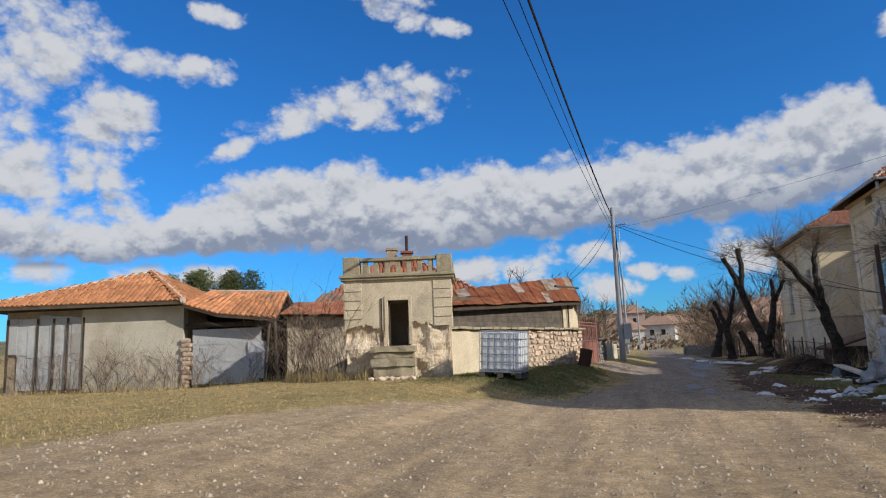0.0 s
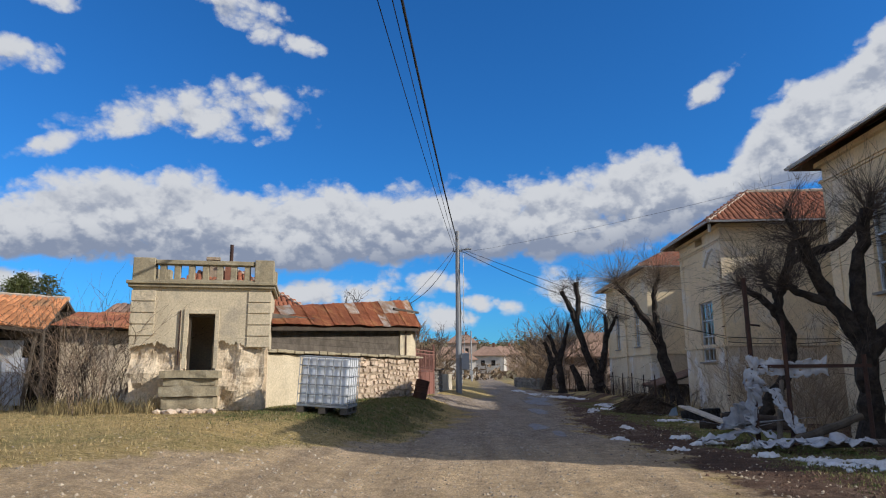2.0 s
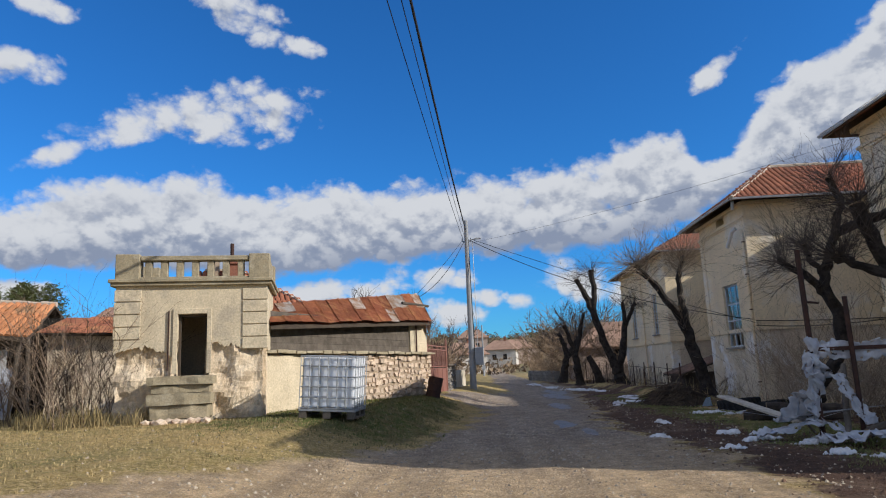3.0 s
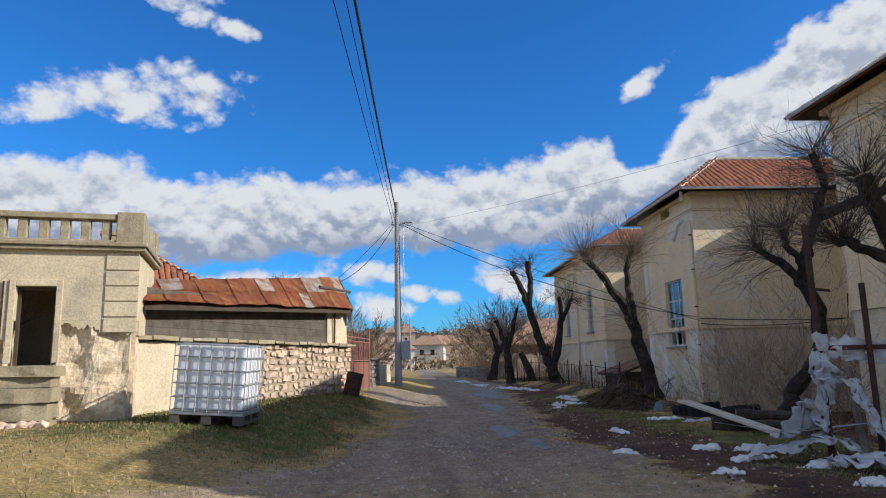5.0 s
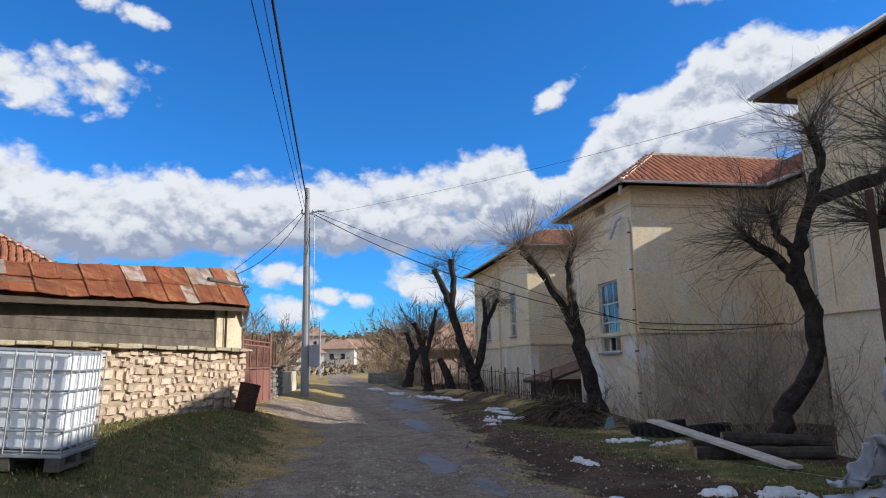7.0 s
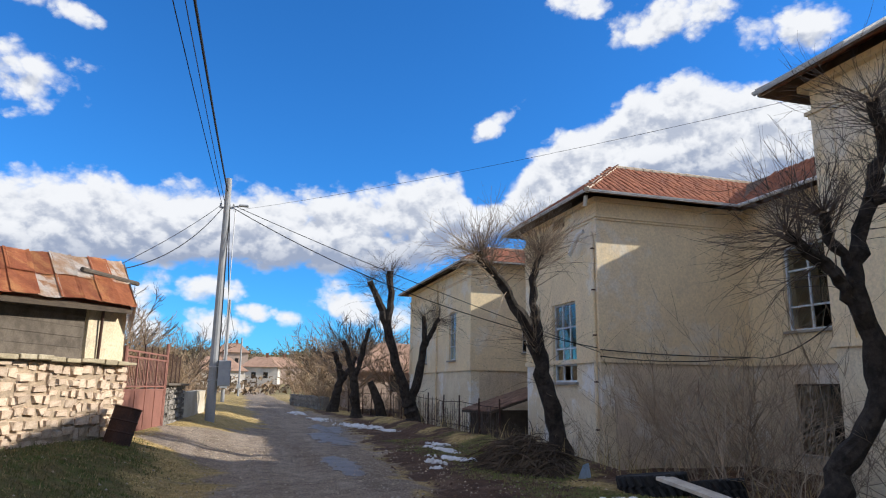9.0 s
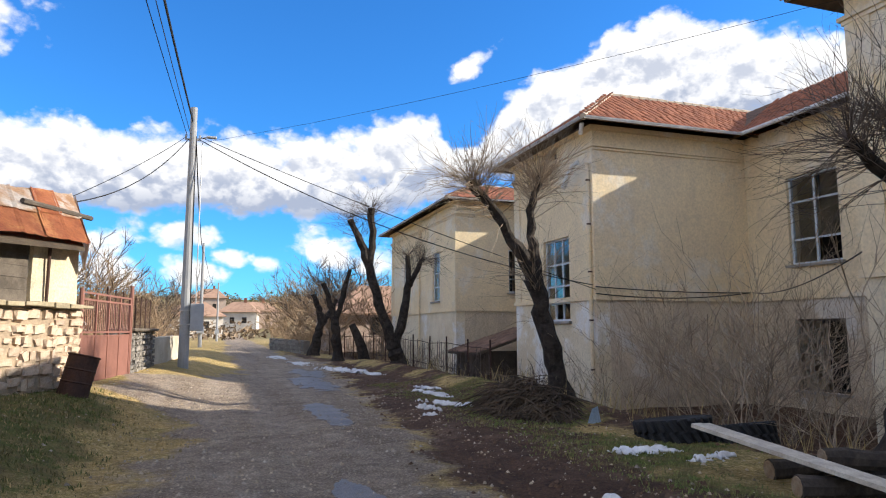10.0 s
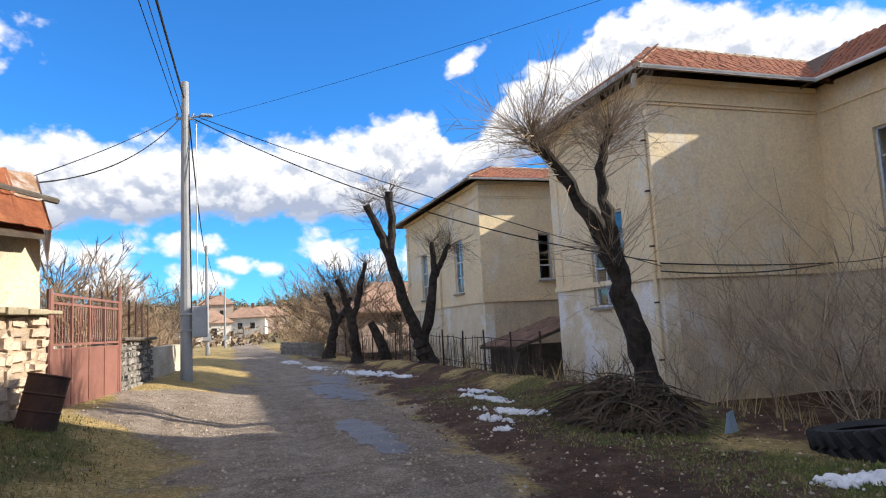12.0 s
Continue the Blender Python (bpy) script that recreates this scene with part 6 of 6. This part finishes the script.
g0 = gh(6.6, 15.4)
film("torn_plastic_sheet", [(6.66, 15.36, 1.72), (6.58, 15.32, 1.3), (6.62, 15.36, 0.85), (6.45, 15.3, 0.5)], 0.28, 71, "torn white plastic film wrapped round an iron post", (0.9, 0.3, -0.25), 0.06)
film("torn_plastic_sheet", [(6.1, 15.6, g0 + 0.3), (6.4, 15.45, g0 + 0.55), (6.62, 15.35, g0 + 0.85), (6.7, 15.3, 1.35)], 0.55, 76, "white plastic film heaped against the iron post", (0.75, 0.5, -0.35), 0.12)
film("torn_plastic_sheet", [(5.75, 15.7, g0 + 0.1), (6.2, 15.45, g0 + 0.2), (6.6, 15.3, g0 + 0.32), (6.9, 15.0, g0 + 0.15)], 0.42, 72, "heap of torn white plastic film on the ground", (0.2, 0.9, 0.15), 0.08)
film("torn_plastic_sheet", [(6.3, 14.9, g0 + 0.1), (6.8, 14.5, g0 + 0.15), (7.5, 14.4, g0 + 0.2), (8.3, 14.5, g0 + 0.18)], 0.5, 73, "long heap of torn white plastic film on the ground", (0.2, 0.9, 0.1), 0.09)
film("torn_plastic_sheet", [(6.75, 15.38, 1.56), (7.3, 15.25, 1.50), (7.9, 15.1, 1.55)], 0.3, 74, "white plastic film hanging from the crossbar", (0, 0.1, -1), 0.04)
film("torn_plastic_sheet", [(6.95, 15.3, 1.15), (7.1, 15.2, 0.7), (7.3, 15.1, 0.35)], 0.28, 75, "white plastic film hanging from the frame", (0.9, 0.2, 0), 0.05)


def log(x, y, z, rot, tilt, length, rad, label, mat_=BARK):
    o = thing("log", pose(x, y, z, 0, tilt, rot), label, "log", "logs on the verge")
    r = random.Random(int(x * 100 + y * 10))
    pts, rr = gnarly(r, [(0, 0, 0), (length / 2, 0, 0), (length, 0, 0)], [rad, rad * 0.95, rad * 0.85], 0.015)
    part("bark", tubes((pts, rr), sides=9), mat_, o)
    part("cut_end", tubes(([(-0.012, 0, 0), (0.01, 0, 0)], rad * 0.92), sides=9), CUTWOOD, o, "sawn end")
    part("cut_end", tubes(([(length - 0.01, 0, 0), (length + 0.012, 0, 0)], rad * 0.8), sides=9), CUTWOOD, o, "sawn end")


log(6.95, 19.6, gh(7, 19.6) + 0.09, -18, 0, 2.0, 0.11, "rough bark-covered log lying on the grass", LOGBARK)
log(7.3, 20.3, gh(7.3, 20.4) + 0.09, -12, -3, 1.9, 0.11, "rough bark-covered log lying on the grass", LOGBARK)
log(7.6, 19.9, gh(7.6, 20) + 0.25, -22, 2, 1.6, 0.10, "rough log on top of the others", LOGBARK)
log(7.1, 14.9, gh(7.1, 15) + 0.15, 25, -12, 1.8, 0.08, "grey branch leaning on the frame", WOOD)
log(6.85, 15.0, gh(6.9, 15) + 0.1, 60, -40, 1.7, 0.05, "grey branch leaning on the frame", WOOD)
log(7.4, 14.7, gh(7.4, 14.7) + 0.1, -10, -3, 1.9, 0.07, "grey pole on the heap", WOOD)
pl = thing("timber_plank", Matrix(), "long pale weathered plank propped on the logs", "plank")
bm = bmesh.new()
a, b = Vector((7.0, 21.0, gh(7.0, 21.2) + 0.46)), Vector((7.5, 18.1, gh(7.4, 18.1) + 0.06))
d = (b - a).normalized()
s = Vector((d.y, -d.x, 0)).normalized()
u = s.cross(d)
for k in range(2):
    o = s * (0.15 * k - 0.08)
    for t0, t1 in ((0.0, 1.0),):
        p, q_ = a + o + u * 0.012 * k, b + o + u * 0.012 * k
        vs = [bm.verts.new(p + s * i * 0.072 + u * j * 0.022) for i, j in ((-1, -1), (1, -1), (1, 1), (-1, 1))] + [bm.verts.new(q_ + s * i * 0.072 + u * j * 0.022) for i, j in ((-1, -1), (1, -1), (1, 1), (-1, 1))]
        for f in ((3, 2, 1, 0), (4, 5, 6, 7), (0, 1, 5, 4), (1, 2, 6, 5), (2, 3, 7, 6), (3, 0, 4, 7)):
            bm.faces.new([vs[i] for i in f])
part("board", bm, PLANK, pl)

# ---- tractor tyre ----
def tyre(name, m, R, w, label):
    t = thing(name, m, label, "tyre", "old tyres")
    bm = bmesh.new()
    prof = [(R * 0.62, -w * 0.36), (R * 0.80, -w * 0.5), (R * 0.93, -w * 0.47), (R * 0.96, -w * 0.2), (R * 0.97, 0), (R * 0.96, w * 0.2), (R * 0.93, w * 0.47), (R * 0.80, w * 0.5), (R * 0.62, w * 0.36), (R * 0.66, w * 0.3), (R * 0.84, w * 0.38), (R * 0.84, -w * 0.38), (R * 0.66, -w * 0.3)]
    N = 40
    rings = [[bm.verts.new((r_ * math.cos(a), r_ * math.sin(a), h)) for r_, h in prof] for a in (2 * math.pi * k / N for k in range(N))]
    for k in range(N):
        A, B = rings[k], rings[(k + 1) % N]
        for j in range(len(prof)):
            bm.faces.new((A[j], B[j], B[(j + 1) % len(prof)], A[(j + 1) % len(prof)]))
    part("carcass", bm, RUBBER, t)
    me = None
    for k in range(22):
        for sgn in (-1, 1):
            if me is None:
                b2 = bmesh.new()
                box(b2, -0.03, 0.06, -0.035, 0.035, 0.0, w * 0.52)
                bmesh.ops.bevel(b2, geom=b2.edges[:], offset=0.012, segments=1, affect="EDGES")
                me = bpy.data.meshes.new("lug")
                b2.to_mesh(me)
                b2.free()
                me.materials.append(RUBBER)
            o = new("lug", me)
            o.parent = t
            an = 360 * (k + (0.5 if sgn > 0 else 0)) / 22
            o.matrix_local = pose(0, 0, 0, 0, 0, an) @ pose(R * 0.96, 0, 0, 0 if sgn > 0 else 180, 0, 0) @ pose(0, 0, 0, 28, 0, 0)
    return t


tyre("tractor_tyre", pose(8.1, 22.95, gh(8.1, 22.95) + 0.10, -7, -3, 0), 0.52, 0.36, "worn black tractor tyre lying flat on the verge")
tyre("tractor_tyre", pose(8.95, 22.55, gh(8.9, 22.5) + 0.02, -9, 6, 40), 0.46, 0.36, "worn black tractor tyre lying among the shrubs")
scrap = thing("bent_metal_sheet", pose(7.75, 24.55, gh(7.75, 24.55), 0, 0, 15), "bent pale blue metal sheet on the grass", "scrap metal")
bm = bmesh.new()
vs = [bm.verts.new(v) for v in ((-0.18, 0, 0.02), (0.2, 0.05, -0.02), (0.18, 0.1, 0.27), (0.02, 0.08, 0.24), (0.24, 0.25, 0.0), (0.25, 0.25, 0.2))]
bm.faces.new((vs[0], vs[1], vs[2], vs[3]))
bm.faces.new((vs[1], vs[4], vs[5], vs[2]))
bmesh.ops.solidify(bm, geom=bm.faces[:], thickness=0.006)
part("sheet", bm, SHEETBLUE, scrap)

# ---- brush heap under the leaning tree ----
heap = thing("brushwood_heap", pose(7.3, 26.3, gh(7.3, 26.3)), "heap of cut twigs and brushwood on the verge", "brushwood")
r = random.Random(80)
bm = bmesh.new()
bmesh.ops.create_icosphere(bm, subdivisions=3, radius=1.0)
for v in bm.verts:
    v.co = Vector((v.co.x * 0.85, v.co.y * 1.15, max(v.co.z, -0.1) * 0.10)) * (1 + 0.3 * noise.noise(v.co * 3))
part("litter", bm, SCRUB, heap)
bm = bmesh.new()
for _ in range(1500):
    a = r.uniform(0, 2 * math.pi)
    q_ = math.sqrt(r.random())
    s = Vector((math.cos(a) * q_ * 0.85, math.sin(a) * q_ * 1.4, 0.55 * (1 - q_ * q_) * r.uniform(0.35, 1.15)))
    d = Vector((r.uniform(-1, 1), r.uniform(-1, 1), r.uniform(-0.4, 0.25) - 0.2 * q_))
    tube(bm, twig_run(r, s, d, r.uniform(0.35, 0.95), -0.1, 0.2), [0.014, 0.012, 0.011, 0.009, 0.007, 0.004], 3, False)
part("brushwood", bm, BRUSHWOOD, heap)["kind"] = "stuff"

# ---- snow patches ----
def snow(x, y, sx, sy, seed, rot=0.0, wet=False):
    """A thin sheet with a ragged edge and holes."""
    bm = bmesh.new()
    c, s = math.cos(rot), math.sin(rot)
    N = 56
    grid = {}
    for i in range(-N // 2, N // 2 + 1):
        for k in range(-N // 2, N // 2 + 1):
            u, v = i / (N / 2) * 1.35, k / (N / 2) * 1.35
            p = Vector((u * sx, v * sy, seed * 3.7))
            d = 1 - u * u - v * v + 1.0 * noise.noise(p * 2.2) + (0.35 if wet else 1.1) * noise.noise(p * 6.0) + (0.0 if wet else 0.9 * noise.noise(p * 17)) + (0.35 if wet else -0.12)
            if d > 0.22:
                px, py = x + u * sx * c - v * sy * s, y + u * sx * s + v * sy * c
                grid[i, k] = bm.verts.new((px, py, gh(px, py) + (0.006 if wet else min(0.07, 0.004 + 0.07 * (d - 0.22)) + 0.01 * noise.noise(Vector((px * 9, py * 9, 0))))))
    for (i, k) in list(grid):
        q4 = [(i, k), (i + 1, k), (i + 1, k + 1), (i, k + 1)]
        if all(a in grid for a in q4):
            bm.faces.new([grid[a] for a in q4])
    loose = [v for v in bm.verts if not v.link_faces]
    bmesh.ops.delete(bm, geom=loose, context="VERTS")
    if not bm.faces:
        return
    low = bmesh.ops.extrude_face_region(bm, geom=bm.faces[:])
    for g in low["geom"]:
        if isinstance(g, bmesh.types.BMVert):
            g.co.z -= 0.03
    for f in bm.faces:
        f.smooth = True
    if wet:
        return tagged(part("puddle", bm, WET), "shallow muddy puddle in the wheel rut", "puddle", "puddles on the track")
    tagged(part("snow_patch", bm, SNOW), "thin ragged patch of old melting snow on the ground", "snow", "patches of snow")


for k, (x, y, sx, sy, rot) in enumerate([(6.3, 41.0, 0.7, 2.4, 0.2), (6.9, 38.0, 0.25, 0.7, 0.3), (5.4, 47.5, 0.5, 2.2, 0.1), (4.9, 54, 0.5, 2.0, 0.0), (6.7, 30.2, 0.22, 1.0, 0.25), (6.35, 28.2, 0.22, 0.9, 0.3), (5.75, 27.6, 0.16, 0.5, 0.1), (5.5, 26.6, 0.13, 0.3, 0.0),
                                         (7.1, 31.8, 0.2, 0.8, 0.2), (6.95, 22.0, 0.45, 0.28, 0.0), (7.5, 21.4, 0.35, 0.2, 0.3), (6.85, 12.9, 0.9, 0.8, 0.2), (7.9, 12.2, 0.8, 0.6, 0.1), (5.0, 14.9, 0.3, 0.16, 0.0), (5.9, 16.0, 0.45, 0.22, 0.4), (5.6, 17.0, 0.3, 0.16, 0.2),
                                         (6.3, 16.8, 0.35, 0.2, 0.0), (6.4, 15.2, 0.4, 0.2, 0.3), (4.4, 17.0, 0.22, 0.1, 0.0), (5.2, 19.8, 0.12, 0.25, 0.2), (6.2, 13.9, 0.3, 0.14, 0.0)]):
    snow(x, y, sx, sy, 200 + k, rot)

for k, (x, y, sx, sy) in enumerate([(3.05, 20.6, 0.2, 1.2), (3.3, 18.3, 0.12, 0.7), (3.7, 27.5, 0.3, 2.0), (4.4, 35.0, 0.6, 2.6), (4.9, 40.0, 0.6, 2.2)]):
    snow(x, y, sx, sy, 300 + k, 0.0, True)
# ---- loose stones, grass ----
def pick(r, n, area, weight):
    """n places in the area (x0, x1, y0, y1, lean towards y0), kept by weight(x, y)."""
    x0, x1, y0, y1, lean = area
    x, y = r.uniform(x0, x1, n * 8), y0 + (y1 - y0) * r.random(n * 8) ** lean
    ok = np.flatnonzero(r.random(n * 8) < weight(x, y))[:n]
    return x[ok], y[ok]


def bulk(name, verts, faces, material, label, category):
    """One mesh from arrays: verts (pieces, corners, 3), faces the corner lists of one piece."""
    k, c = verts.shape[:2]
    me = bpy.data.meshes.new(name)
    me.from_pydata(verts.reshape(-1, 3).tolist(), [], [tuple(i + p * c for i in f) for p in range(k) for f in faces])
    me.materials.append(material)
    return tagged(new(name, me), label, category, kind="stuff")


def scatter_stones(name, n, seed, area, smin, smax, material, label):
    r = np.random.default_rng(seed)

    def weight(x, y):
        g, m_, v_ = covers(x, y)
        return m_ if material is CLOD else g * 0.9 + m_ * 0.12 + 0.1
    x, y = pick(r, n, area, weight)
    k = len(x)
    s = smin + (smax - smin) * r.random(k) ** 4
    a = r.random(k) * 6.28
    base = np.array([(0.9, 0.1, 0), (0.1, 1, 0), (-1, 0.1, 0), (0, -0.9, 0), (0.15, 0.1, 0.75), (-0.25, -0.1, 0.68)])
    p = base[None] * r.uniform(0.6, 1.3, (k, 6, 1)) * s[:, None, None]
    ca, sa = np.cos(a)[:, None], np.sin(a)[:, None]
    v = np.stack([x[:, None] + p[..., 0] * ca - p[..., 1] * sa, y[:, None] + p[..., 0] * sa + p[..., 1] * ca, (gz(x, y) - 0.1 * s)[:, None] + p[..., 2]], 2)
    bulk(name, v, [(0, 1, 4), (1, 5, 4), (1, 2, 5), (2, 3, 5), (3, 4, 5), (3, 0, 4)], material, label, "stones")


def grass(name, n, seed, area, hmin, hmax, material, label, weight):
    r = np.random.default_rng(seed)
    x, y = pick(r, n, area, weight)
    x, y = np.repeat(x, 4), np.repeat(y, 4)
    k = len(x)
    x, y = x + r.normal(0, 0.03, k), y + r.normal(0, 0.03, k)
    z, a, h = gz(x, y) - 0.01, r.random(k) * 6.28, hmin + (hmax - hmin) * r.random(k) ** 2
    w = 0.004 + 0.006 * h / hmax
    tx, ty, ca, sa = r.normal(0, 0.35, k) * h, r.normal(0, 0.35, k) * h, np.cos(a) * w, np.sin(a) * w
    rows = [(x - ca, y - sa, z), (x + ca, y + sa, z), (x + tx * 0.4 + ca * 0.6, y + ty * 0.4 + sa * 0.6, z + h * 0.6), (x + tx * 0.4 - ca * 0.6, y + ty * 0.4 - sa * 0.6, z + h * 0.6), (x + tx, y + ty, z + h)]
    bulk(name, np.stack([np.stack(q, 1) for q in rows], 1), [(0, 1, 2, 3), (3, 2, 4)], material, label, "grass")


def dry_weight(x, y):
    g, m_, v_ = covers(x, y)
    return np.clip(1 - g * 1.1 - m_, 0, 1)


def green_weight(x, y):
    return covers(x, y)[2]


CLOD = surface("earth_clod", (0.17, 0.10, 0.064), (0.11, 0.066, 0.043), 8, 0.95, 0.3, 60, vary=0.3)
WOODCHIP = surface("wood_chips", (0.38, 0.31, 0.22), (0.24, 0.18, 0.12), 8, 0.95, 0.3, 60, vary=0.45)
LANESTONE = surface("dusty_track_stone", (0.42, 0.36, 0.29), (0.30, 0.25, 0.20), 8, 0.95, 0.3, 60, vary=0.35)
GRAVEL = surface("loose_gravel_stone", (0.53, 0.44, 0.325), (0.42, 0.33, 0.235), 8, 0.95, 0.3, 60, vary=0.35)
scatter_stones("gravel", 24000, 90, (-7, 7.5, 1.5, 31.5, 1.4), 0.005, 0.036, GRAVEL, "loose pale gravel and stones on the track")
scatter_stones("gravel", 6000, 91, (-1, 7.5, 14, 46, 1), 0.006, 0.045, LANESTONE, "loose pale gravel and stones on the track")
scatter_stones("clods", 9000, 92, (3.8, 8.6, 8, 46, 1), 0.006, 0.05, CLOD, "brown clods of earth beside the track")
scatter_stones("rubbish", 2500, 93, (4.8, 9.0, 9, 32, 1), 0.006, 0.035, WOODCHIP, "bits of wood and rubbish strewn on the verge")
grass("dry_turf", 26000, 95, (-17, 3, 3, 29, 1.2), 0.015, 0.06, DRYGRASS, "short dry brown turf", dry_weight)
grass("green_turf", 14000, 96, (5.2, 9.5, 9, 34, 1), 0.015, 0.055, GREENGRASS, "fresh green grass tufts on the verge", green_weight)
grass("green_turf", 9000, 97, (-4, 1.0, 14, 29, 1), 0.02, 0.07, GREENGRASS, "short green and brown grass on the bank", green_weight)
grass("tall_dry_grass", 200, 98, (-8.8, -6.0, 17.4, 18.6, 1), 0.2, 0.55, DRYGRASS, "tall bleached grass by the gatehouse", lambda x, y: 0.8)
grass("tall_dry_grass", 300, 99, (-22, -9.5, 19.2, 21.6, 1), 0.15, 0.5, DRYGRASS, "tall bleached grass by the farmhouse", lambda x, y: 0.5)
grass("tall_dry_grass", 220, 100, (8.3, 11.5, 19, 44, 1), 0.2, 0.7, DRYGRASS, "tall bleached grass in the school yard", lambda x, y: 0.5)
# stones of the shed wall
for k in range(9):
    set_stones(shed, -7.4 + k * 0.826, -7.4 + (k + 1) * 0.826 + (0.06 if k < 8 else 0.0), 0.42 + 0.05 * math.sin(k * 2.3), 2.03, 0.33, 0.19, STONE, 31 + k)
